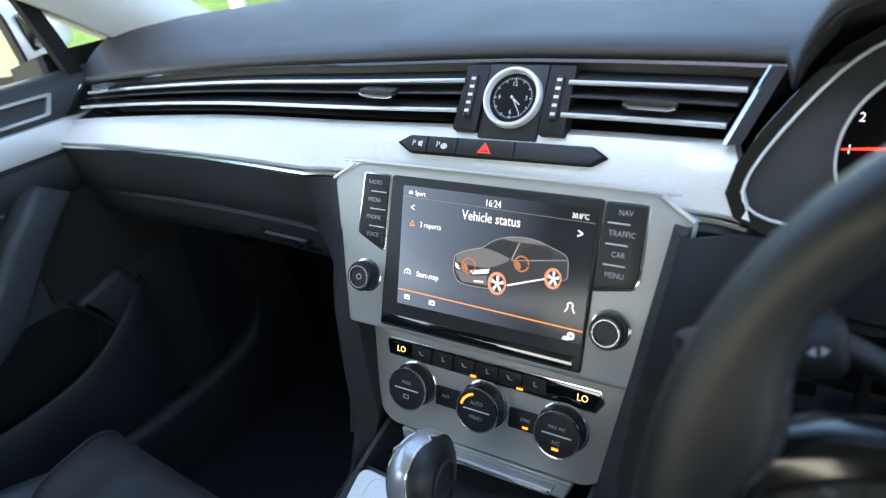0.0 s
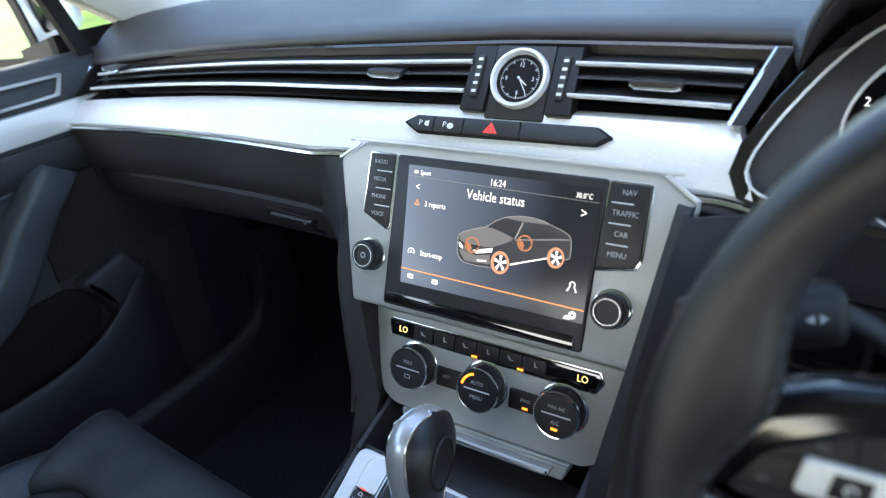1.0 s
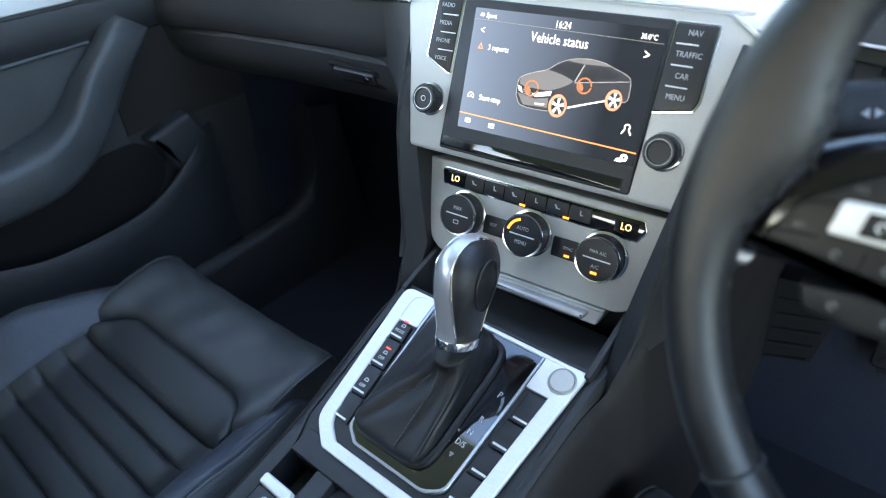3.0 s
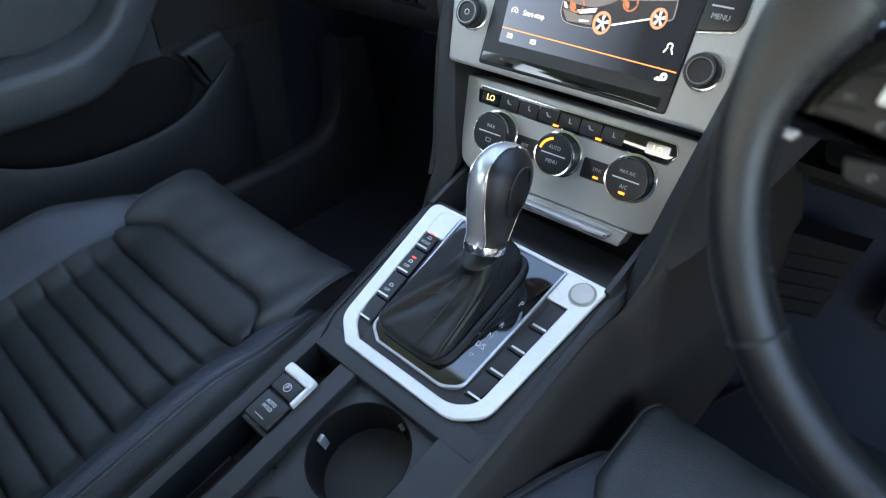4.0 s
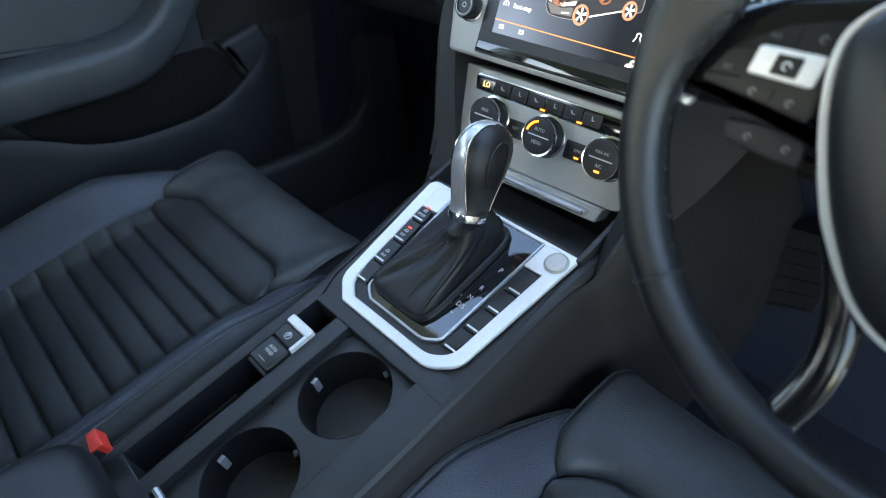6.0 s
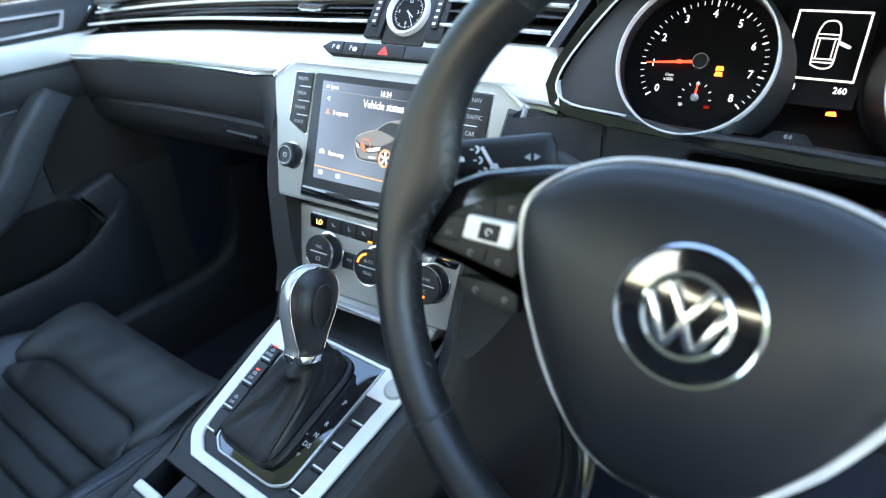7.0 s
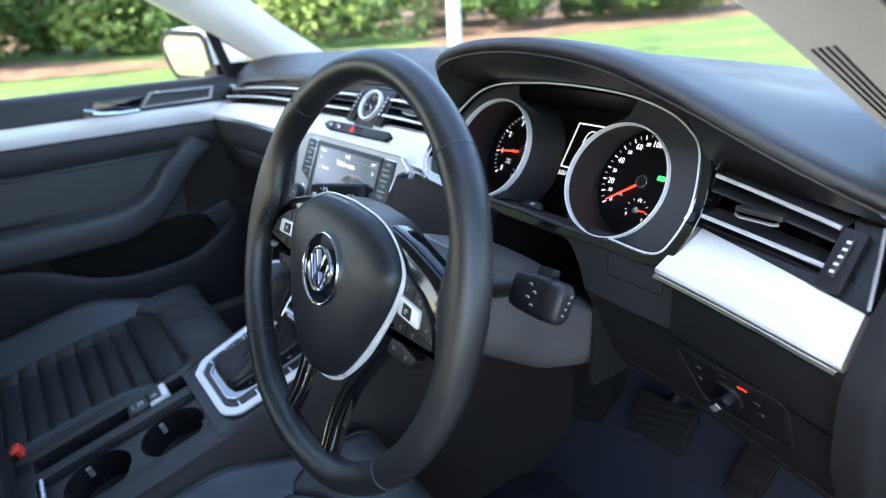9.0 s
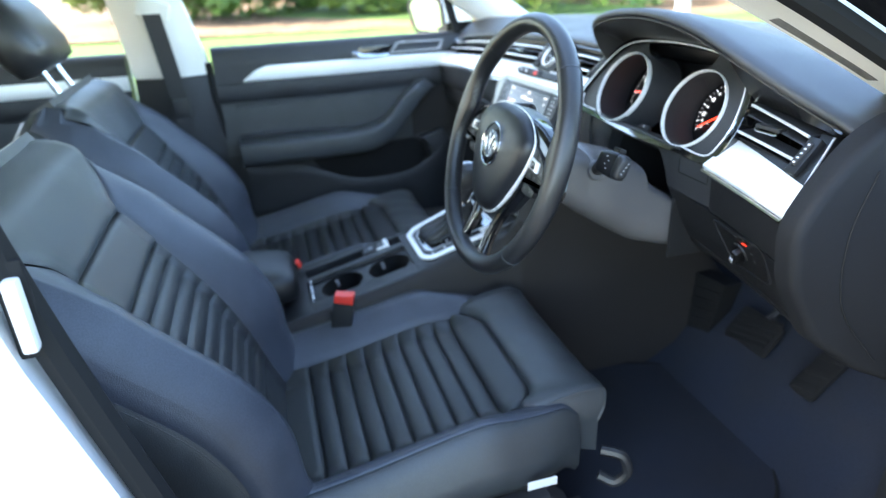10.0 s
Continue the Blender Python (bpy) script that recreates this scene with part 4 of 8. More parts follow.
for a, b in ((-0.0865, -0.061), (-0.060, -0.0335), (-0.0325, 0.0165), (0.0175, 0.0865)):
    pts = [(b, -0.0078), (b, 0.0078), (a, 0.0078), (a, -0.0078)]
    if a < -0.08:
        pts = [(b, -0.0078), (b, 0.0078), (a + 0.010, 0.0078), (a, 0.0), (a + 0.010, -0.0078)]
    if b > 0.08:
        pts = [(b - 0.010, -0.0078), (b, 0.0), (b - 0.010, 0.0078), (a, 0.0078), (a, -0.0078)]
    part("button", prism(rounded(pts, 0.0012, 2), -0.004, 0.0016, 0.0008), SATIN, hz, m=HF)
part("hazard_triangle", band(rounded([(-0.0062, -0.005), (0.0062, -0.005), (0, 0.0055)], 0.0004, 2), rounded([(-0.0038, -0.0036), (0.0038, -0.0036), (0, 0.0030)], 0.0003, 2), 0, 0.0003, 0.0001), glow("hazard_red", (1.0, 0.06, 0.05), 0.6), hz, m=HF @ at(-0.008, 0, 0.0016), smooth=False)
part("hazard_triangle", flat([(-0.0024, -0.0026), (0.0024, -0.0026), (0, 0.0018)]), glow("hazard_red_inner", (1.0, 0.06, 0.05), 0.6), hz, m=HF @ at(-0.008, 0, 0.0016), smooth=False)
lettering("symbol", "P", 0.008, PRINT, hz, HF @ at(-0.073, 0, 0.0016))
part("symbol", flat([(0, -0.002), (0.004, -0.003), (0.004, 0.003), (0, 0.002)]), PRINT, hz, m=HF @ at(-0.069, 0, 0.0018), smooth=False)
lettering("symbol", "P", 0.008, PRINT, hz, HF @ at(-0.050, 0, 0.0016))
part("symbol", flat(circle(0.003)), PRINT, hz, m=HF @ at(-0.0445, -0.001, 0.0018), smooth=False)

# ---- infotainment unit in its titanium surround ----
info = thing("infotainment_unit", "touch screen unit in a matte titanium surround, switched on", "car screen")
SF = plane_at((0, 0.6345, 0.83), 22.5, 4.2)
sur_out = rounded(mirrored([(0.124, 0.0700), (0.131, 0.0675), (0.1565, 0.0515), (0.1310, -0.0770)]), [0.004, 0.006, 0.006, 0.006] * 2, 4)
part("surround", prism(sur_out, -0.050, -0.003, 0.004), PANEL, info, "matte titanium surround", m=SF)
top_line = [(x, y, -0.0012) for x, y in ((-0.1545, 0.0520), (-0.132, 0.0668), (-0.124, 0.0700), (0.124, 0.0700), (0.132, 0.0668), (0.1545, 0.0520))]
part("surround_lip", tube(smooth_curve(top_line, 3), 0.0016, 6), SLAT, info, m=SF)
bez = rounded([(0.0925, 0.0605), (-0.0915, 0.0605), (-0.0945, -0.0715), (0.0895, -0.0715)], 0.003)
bezel = part("bezel", prism(bez, -0.02, -0.0006, 0.0014), SATIN, info, m=SF)
scr = part("screen", prism(rounded([(0.0888, 0.0532), (-0.0788, 0.0532), (-0.0772, -0.0488), (0.0880, -0.0488)], 0.0008), -0.0008, 0.0002), SCREEN, info, "lit display, its blue-grey glow including painted reflection haze", m=None, smooth=False)
scr.data.transform(SF)
part("lower_bar", prism(rounded([(0.083, -0.0595), (-0.091, -0.0595), (-0.092, -0.0690), (0.083, -0.0690)], 0.001), -0.002, 0.0006, 0.0004), GLOSS, info, "gloss black bar", m=SF)
for side in (-1, 1):
    if side < 0:
        blk = [(-0.0945, 0.0595), (-0.1205, 0.0595), (-0.1240, 0.0075), (-0.0990, -0.0045), (-0.0965, -0.0045)]
        words = ("RADIO", "MEDIA", "PHONE", "VOICE")
    else:
        blk = [(0.1235, 0.0590), (0.0935, 0.0590), (0.0905, -0.0060), (0.1195, -0.0008), (0.1228, 0.006)]
        words = ("NAV", "TRAFFIC", "CAR", "MENU")
    blk = rounded(blk, 0.002, 3)
    part("key_block_edge", prism(inset(blk, -0.0016), -0.01, -0.0022, 0.0005), CHROME, info, m=SF)
    kb = part("key_block", prism(blk, -0.01, -0.0010, 0.0012), SATIN, info, m=SF)
    for i, wd in enumerate(words):
        v = 0.0525 - 0.0152 * i
        u = side * 0.1085 - (0.001 * i if side > 0 else -0.0)
        lettering("key_label", wd, 0.0052 if side < 0 else 0.0058, GREYPRINT, kb, SF @ at(u, v, -0.0010))
        if i < 3:
            part("key_line", flat([(-0.008, -0.0005), (0.008, -0.0005), (0.008, 0.0005), (-0.008, 0.0005)], 0, 0.0005), PRINT, kb, m=SF @ at(side * 0.1045, v - 0.0078, -0.0010), smooth=False)


def rotary(parent, name, M, r, h, ring=0.0015):
    k = part(name, lathe([(r * 1.02, 0.0), (r * 1.02, h * 0.25), (r, h * 0.3), (r * 0.96, h * 0.9), (r * 0.90, h), (r * 0.70, h), (r * 0.66, h - 0.0012), (0, h - 0.0012)], 36), SATIN, parent, m=M)
    part("ring", lathe([(r * 0.775, h - 0.0005), (r * 0.775, h + 0.0004), (r * 0.73, h + 0.0004), (r * 0.73, h - 0.0005)], 36, cap=False), CHROME_D, k, m=M)
    bm = bmesh.new()
    for i in range(40):
        a = 2 * math.pi * i / 40
        bmesh.ops.create_cube(bm, size=1, matrix=M @ Matrix.Rotation(a, 4, "Z") @ at(r * 0.985, 0, h * 0.58) @ Matrix.Diagonal((0.0012, 0.0011, h * 0.5, 1)))
    tagged(part("ribs", bm, SATIN, k, smooth=False), kind="stuff")
    return k


for u, v in ((-0.1125, -0.0305), (0.1075, -0.0330)):
    M = SF @ at(u, v, -0.003)
    part("knob_collar", lathe([(0.0150, 0), (0.0150, 0.001), (0.0138, 0.0014)], 36), CHROME, info, m=M)
    rotary(info, "rotary_knob", M, 0.0128, 0.0140)
part("power_mark", band(circle(0.0026, 18), circle(0.0020, 18), 0, 0.0003, 0.0001), PRINT, info, m=SF @ at(-0.1125, -0.0305, 0.0100), smooth=False)

# what the display shows
T = SF @ at(0, 0, 0.0003)


def shown(name, pts, material, lift):
    return part(name, flat(pts, 0, 0.0001), material, scr, m=T @ at(0, 0, lift), smooth=False)


for name, text, size, x, y in (("headline", "Vehicle status", 0.0112, 0.0048, 0.0352), ("time", "16:24", 0.0078, 0.0057, 0.0470), ("temperature", "30.0°C", 0.0056, 0.0765, 0.0462), ("mode", "Sport", 0.0056, -0.0615, 0.0476), ("reports", "3 reports", 0.0066, -0.0495, 0.0220), ("start_stop", "Start-stop", 0.0066, -0.0488, -0.0203), ("arrow", "<", 0.0095, -0.0680, 0.0352), ("arrow", ">", 0.0110, 0.0778, 0.0332)):
    lettering(name, text, size, G_TEXT, scr, T @ at(x, y, 0), lift=0.0002, squeeze=0.82)
shown("divider", [(-0.0772, -0.0364), (0.0880, -0.0390), (0.0880, -0.0381), (-0.0772, -0.0355)], G_LINE, 0.0002)
shown("divider", [(-0.0785, 0.0438), (0.0885, 0.0424), (0.0885, 0.0428), (-0.0785, 0.0442)], glow("screen_faint_line", (0.3, 0.3, 0.3), 0.4), 0.0002)
part("warning_icon", band(rounded([(-0.0026, -0.0026), (0.0026, -0.0026), (0, 0.0026)], 0.0003, 2), rounded([(-0.0015, -0.0018), (0.0015, -0.0018), (0, 0.0012)], 0.0002, 2), 0, 0.0002, 0.00005), G_LINE, scr, m=T @ at(-0.0672, 0.0226, 0.0002), smooth=False)
shown("icon", [(-0.0725, 0.0466), (-0.0690, 0.0466), (-0.0686, 0.0478), (-0.0694, 0.0492), (-0.0718, 0.0492), (-0.0728, 0.0478)], G_TEXT, 0.0002)
for u, v in ((-0.0672, -0.0417), (-0.0424, -0.0422)):
    part("icon", prism(rounded([(-0.0028, -0.0020), (0.0028, -0.0020), (0.0028, 0.0020), (-0.0028, 0.0020)], 0.0006, 2), 0, 0.0002), G_TEXT, scr, m=T @ at(u, v, 0.0002), smooth=False)
    part("icon", prism(rounded([(-0.0018, -0.0008), (0.0018, -0.0008), (0.0018, 0.0002), (-0.0018, 0.0002)], 0.0003, 2), 0, 0.0001), G_CARD, scr, m=T @ at(u, v, 0.0004), smooth=False)
part("icon", flat(arc_strip(0.0026, 0.0034, -30, 210)), G_TEXT, scr, m=T @ at(-0.0686, -0.0204, 0.0002), smooth=False)
lettering("icon", "A", 0.0040, G_TEXT, scr, T @ at(-0.0686, -0.0205, 0), lift=0.0002)
part("icon", flat(arc_strip(0.0016, 0.0025, -50, 230)), G_TEXT, scr, m=T @ at(0.0765, -0.0205, 0.0002), smooth=False)
for sx in (-1, 1):
    part("icon", flat([(sx * 0.0012, -0.0018), (sx * 0.0022, -0.0018), (sx * 0.0042, -0.0054), (sx * 0.0032, -0.0058)]), G_TEXT, scr, m=T @ at(0.0765, -0.0205, 0.0002), smooth=False)
part("icon", flat(arc_strip(0.0011, 0.0030, 0, 345)), G_TEXT, scr, m=T @ at(0.0795, -0.0436, 0.0002), smooth=False)
part("icon", flat(rounded([(-0.0040, -0.0012), (0.0020, -0.0012), (0.0012, 0.0016), (-0.0024, 0.0016)], 0.0008, 3)), G_TEXT, scr, m=T @ at(0.0765, -0.0462, 0.0002), smooth=False)
# the car in the display: a dark saloon seen from its front corner, wheels lit orange
car_body = smooth_curve([(-0.0241, -0.0130), (-0.0247, -0.0038), (-0.0226, 0.0030), (-0.0111, 0.0083), (-0.0002, 0.0119), (0.0087, 0.0183), (0.0196, 0.0229), (0.0332, 0.0248), (0.0458, 0.0238), (0.0562, 0.0207), (0.0677, 0.0167), (0.0710, 0.0126), (0.0719, 0.0049), (0.0705, -0.0026), (0.0552, -0.0048), (0.0243, -0.0153), (0.0079, -0.0205), (-0.0170, -0.0203), (-0.0241, -0.0130)], 4)[:-1]
shown("car_picture", car_body, G_CARB, 0.0001)
part("car_picture_outline", band(car_body, inset(car_body, 0.0004), 0, 0.0002, 0.00005), G_CARL, scr, m=T @ at(0, 0, 0.0003), smooth=False)
shown("car_picture_bonnet", smooth_curve([(-0.0226, 0.0027), (-0.0111, 0.0084), (0.0005, 0.0117), (0.0120, 0.0100), (0.0246, 0.0060), (0.0080, -0.0034), (-0.0059, -0.0045), (-0.0215, -0.0033), (-0.0226, 0.0027)], 4)[:-1], G_CARH, 0.0003)
shown("car_picture_nose", smooth_curve([(-0.0222, -0.0036), (-0.0060, -0.0050), (0.0080, -0.0040), (0.0076, -0.0082), (-0.0062, -0.0116), (-0.0215, -0.0090), (-0.0222, -0.0036)], 3)[:-1], G_CARD, 0.0003)
shown("car_picture_bumper", [(-0.0230, -0.0100), (-0.0062, -0.0126), (0.0060, -0.0100), (0.0066, -0.0180), (-0.0160, -0.0190)], G_CARH, 0.0003)
shown("car_picture_glass", [(0.0011, 0.0119), (0.0174, 0.0207), (0.0308, 0.0201), (0.0256, 0.0061), (0.0140, 0.0100)], G_CARD, 0.0005)
shown("car_picture_roof", [(0.0174, 0.0209), (0.0196, 0.0226), (0.0333, 0.0245), (0.0459, 0.0235), (0.0549, 0.0211), (0.0415, 0.0209), (0.0309, 0.0203)], G_CARH, 0.0005)
shown("car_picture_window", [(0.0272, 0.0070), (0.0361, 0.0167), (0.0442, 0.0195), (0.0599, 0.0164), (0.0587, 0.0130), (0.0342, 0.0070)], G_CARD, 0.0005)
shown("car_picture_pillar", [(0.0256, 0.0061), (0.0309, 0.0200), (0.0317, 0.0200), (0.0266, 0.0061)], G_CARL, 0.0006)
shown("car_picture_pillar", [(0.0420, 0.0073), (0.0455, 0.0192), (0.0461, 0.0190), (0.0428, 0.0074)], G_CARB, 0.0006)
shown("car_picture_shoulder", [(0.0262, 0.0050), (0.0700, 0.0124), (0.0700, 0.0128), (0.0262, 0.0056)], G_CARL, 0.0006)
shown("car_picture_lamp", [(-0.0093, -0.0088), (0.0081, -0.0042), (0.0073, -0.0080), (-0.0061, -0.0112)], G_TEXT, 0.0006)
shown("car_picture_lamp", [(-0.0234, -0.0041), (-0.0204, -0.0051), (-0.0185, -0.0093), (-0.0220, -0.0084)], G_TEXT, 0.0006)
for k in range(3):
    shown("car_picture_grille", [(-0.0200, -0.0066 - 0.0014 * k), (-0.0095, -0.0082 - 0.0014 * k), (-0.0095, -0.0085 - 0.0014 * k), (-0.0200, -0.0069 - 0.0014 * k)], G_CARL, 0.0006)
shown("car_picture_sill", [(0.0241, -0.0141), (0.0561, -0.0031), (0.0563, -0.0040), (0.0249, -0.0153)], G_TEXT, 0.0006)
shown("car_picture_bar", [(-0.0052, -0.0159), (0.0035, -0.0150), (0.0035, -0.0163), (-0.0046, -0.0173)], G_TEXT, 0.0006)
for x, y, rx, ry in ((0.0156, -0.0148, 0.0080, 0.0093), (0.0609, -0.0028, 0.0068, 0.0081)):
    part("car_picture_wheel", flat([(a * rx, b * ry) for a, b in circle(1.0)]), G_WHEEL, scr, m=T @ at(x, y, 0.0007), smooth=False)
    part("car_picture_rim", flat([(a * rx * 0.74, b * ry * 0.74) for a, b in circle(1.0)]), G_CARD, scr, m=T @ at(x + 0.0006, y, 0.0010), smooth=False)
    bm = bmesh.new()
    for k in range(5):
        for o in (-8, 8):
            bmesh.ops.create_cube(bm, size=1, matrix=Matrix.Diagonal((rx, ry, 1, 1)) @ Matrix.Rotation(radians(72 * k + o), 4, "Z") @ at(0, 0.36, 0) @ Matrix.Diagonal((0.11, 0.66, 0.0002, 1)))
    part("car_picture_spokes", bm, G_TEXT, scr, m=T @ at(x + 0.0006, y, 0.0013), smooth=False)
for x, y, r in ((-0.0105, -0.0048, 0.0068), (0.0348, 0.0042, 0.0066)):
    part("car_picture_ring", flat(arc_strip(r * 0.80, r, 0, 350)), G_RING, scr, m=T @ at(x, y, 0.0009), smooth=False)
    part("car_picture_ring", flat(arc_strip(r * 0.20, r * 0.72, 160, 260)), G_RING, scr, m=T @ at(x, y, 0.0009), smooth=False)

# ---- climate control ----
climate = thing("climate_control", "matte titanium climate panel with three black dials", "climate panel")
KF = plane_at((0, 0.617, 0.694), 20, 4.2)
part("panel", prism(rounded(mirrored([(0.127, 0.046), (0.127, 0.036), (0.109, -0.038), (0.095, -0.047)]), 0.006), -0.04, 0.0, 0.002), PANEL, climate, "matte titanium panel", m=KF)
st = rounded([(0.1035, 0.0300), (0.1000, 0.0385), (-0.1020, 0.0385), (-0.1040, 0.0355), (-0.1015, 0.0235), (0.0975, 0.0205)], 0.0012, 3)
part("key_strip_edge", prism(inset(st, -0.0013), -0.004, 0.0010, 0.0005), CHROME, climate, m=KF)
strip_ob = part("key_strip", prism(st, -0.004, 0.0016, 0.0006), GLOSS, climate, m=KF)
for k in range(7):
    u = -0.0775 + 0.0222 * (k - 0.5) + 0.0222
    if k < 6:
        part("key", prism(rounded([(-0.0104, -0.0066), (0.0104, -0.0066), (0.0104, 0.0066), (-0.0104, 0.0066)], 0.001, 2), 0, 0.0012, 0.0006), SATIN, strip_ob, m=KF @ at(u, 0.0302, 0.0016))
        part("key_symbol", flat(((-0.0005, 0.0025), (0.0005, 0.0025), (0.0012, -0.001), (0.003, -0.001), (0.003, -0.002), (0.0, -0.002)) if k % 2 else ((-0.0030, 0.0018), (-0.0015, 0.002), (0.001, -0.001), (0.003, -0.0008), (0.003, -0.0018), (-0.001, -0.0018))), GREYPRINT, strip_ob, m=KF @ at(u, 0.0310, 0.0029), smooth=False)
for u in (-0.0885, 0.0865):
    dsp = part("temperature_display", prism(rounded([(-0.0105, -0.0052), (0.0105, -0.0052), (0.0105, 0.0052), (-0.0105, 0.0052)], 0.0008, 2), 0, 0.0004), GLOSS, strip_ob, m=KF @ at(u, 0.0300, 0.0016))
    lettering("temperature", "LO", 0.0085, G_AMBER, strip_ob, KF @ at(u, 0.0300, 0.0021), lift=0.0002)
for u, v in ((-0.0118 + 0.0, 0.0225), (0.0325, 0.0225)):
    part("lamp", flat([(-0.0028, -0.0009), (0.0028, -0.0009), (0.0028, 0.0009), (-0.0028, 0.0009)], 0, 0.0005), G_ORANGE, climate, m=KF @ at(u, v + 0.0012, 0.0030), smooth=False)
for u, words in ((-0.0710, ("MAX", "")), (0.0005, ("AUTO", "MENU")), (0.0730, ("MAX A/C", "A/C"))):
    M = KF @ at(u, -0.0002, 0.0)
    part("dial_collar", lathe([(0.0222, 0), (0.0222, 0.0016), (0.0205, 0.0022)], 40), CHROME, climate, m=M)
    dial = part("dial", lathe([(0.0200, 0.0), (0.0200, 0.003), (0.0190, 0.004), (0.0190, 0.0150), (0.0196, 0.0165), (0.0196, 0.0178), (0.0175, 0.0180), (0.0, 0.0180)], 44), SATIN, climate, m=M)
    part("dial_ring", lathe([(0.0200, 0.0155), (0.0203, 0.0170), (0.0196, 0.0184), (0.0184, 0.0182)], 44, cap=False), CHROME, dial, m=M)
    bm = bmesh.new()
    for i in range(48):
        bmesh.ops.create_cube(bm, size=1, matrix=M @ Matrix.Rotation(2 * math.pi * i / 48, 4, "Z") @ at(0.0191, 0, 0.0095) @ Matrix.Diagonal((0.0011, 0.0012, 0.010, 1)))
    tagged(part("ribs", bm, SATIN, dial, smooth=False), kind="stuff")
    part("dial_line", flat([(-0.0125, -0.00055), (0.0125, -0.00055), (0.0125, 0.00055), (-0.0125, 0.00055)], 0, 0.0005), PRINT, dial, m=M @ at(0, 0.0005, 0.0180), smooth=False)
    if words[0]:
        lettering("dial_label", words[0], 0.0050 if len(words[0]) < 6 else 0.0042, GREYPRINT, dial, M @ at(0, 0.0068, 0.0180))
    if words[1]:
        lettering("dial_label", words[1], 0.0050, GREYPRINT, dial, M @ at(0, -0.0062, 0.0180))
    else:
        part("dial_symbol", band(rounded([(-0.003, -0.002), (0.003, -0.002), (0.003, 0.002), (-0.003, 0.002)], 0.0005, 2), rounded([(-0.0023, -0.0013), (0.0023, -0.0013), (0.0023, 0.0013), (-0.0023, 0.0013)], 0.0003, 2), 0, 0.0003, 0.0001), GREYPRINT, dial, m=M @ at(0, -0.0066, 0.0181), smooth=False)
M = KF @ at(0.0005, 0, 0.0182)
part("fan_light", flat(arc_strip(0.0138, 0.0160, 105, 168, 10), 0, 0.0004), G_ORANGE, climate, m=M, smooth=False)
part("lamp", flat([(-0.0028, -0.001), (0.0028, -0.001), (0.0028, 0.001), (-0.0028, 0.001)], 0, 0.0005), G_ORANGE, climate, m=KF @ at(0.0730, -0.0120, 0.0182), smooth=False)
for u, wd in ((-0.0365, "REST"), (0.0370, "SYNC")):
    kb = part("side_key", prism(rounded([(-0.0130, -0.0100), (0.0130, -0.0100), (0.0130, 0.0085), (-0.0130, 0.0085)], 0.0015, 3), -0.004, 0.0018, 0.0010), SATIN, climate, m=KF @ at(u, -0.0040, 0))
    lettering("key_label", wd, 0.0042, GREYPRINT, kb, KF @ at(u + (0.003 if u > 0 else -0.002), -0.0035, 0.0018))
part("lamp", flat([(-0.0025, -0.0009), (0.0025, -0.0009), (0.0025, 0.0009), (-0.0025, 0.0009)], 0, 0.0005), G_ORANGE, climate, m=KF @ at(0.0400, -0.0105, 0.0018), smooth=False)


# ---- instrument cluster ----
cluster = thing("instrument_cluster", "instrument cluster with two chrome-ringed dials, lit white and red", "instrument cluster")
BF = plane_at((0.3704, 0.7002, 0.9209), 27, 2)
out = smooth_curve([(-0.128, -0.0455), (-0.184, -0.0395), (-0.191, -0.012), (-0.152, 0.052), (-0.115, 0.077), (-0.055, 0.085), (0.000, 0.0872), (0.070, 0.0840), (0.120, 0.0740), (0.150, 0.060), (0.168, 0.040), (0.1775, -0.004), (0.172, -0.036), (0.158, -0.0535), (0.110, -0.0525)], 5)
part("chrome_outline", tube([(x, y, 0.001) for x, y in out], 0.0010, 6), RINGS, cluster, m=BF)
plate_pts = out + [(0.10, -0.058), (-0.12, -0.052)]
part("back_wall", prism(plate_pts, -0.100, -0.090), FACE, cluster, m=BF)
# bezel between the dials, with round openings
N = 64


def to_rect(cx, cy, x0, x1, y0, y1):
    pts = []
    for i in range(N):
        a = 2 * math.pi * i / N
        dx, dy = math.cos(a), math.sin(a)
        k = min(((x1 - cx) / dx if dx > 1e-9 else 1e9), ((x0 - cx) / dx if dx < -1e-9 else 1e9), ((y1 - cy) / dy if dy > 1e-9 else 1e9), ((y0 - cy) / dy if dy < -1e-9 else 1e9))
        pts.append((cx + dx * k, cy + dy * k))
    return pts


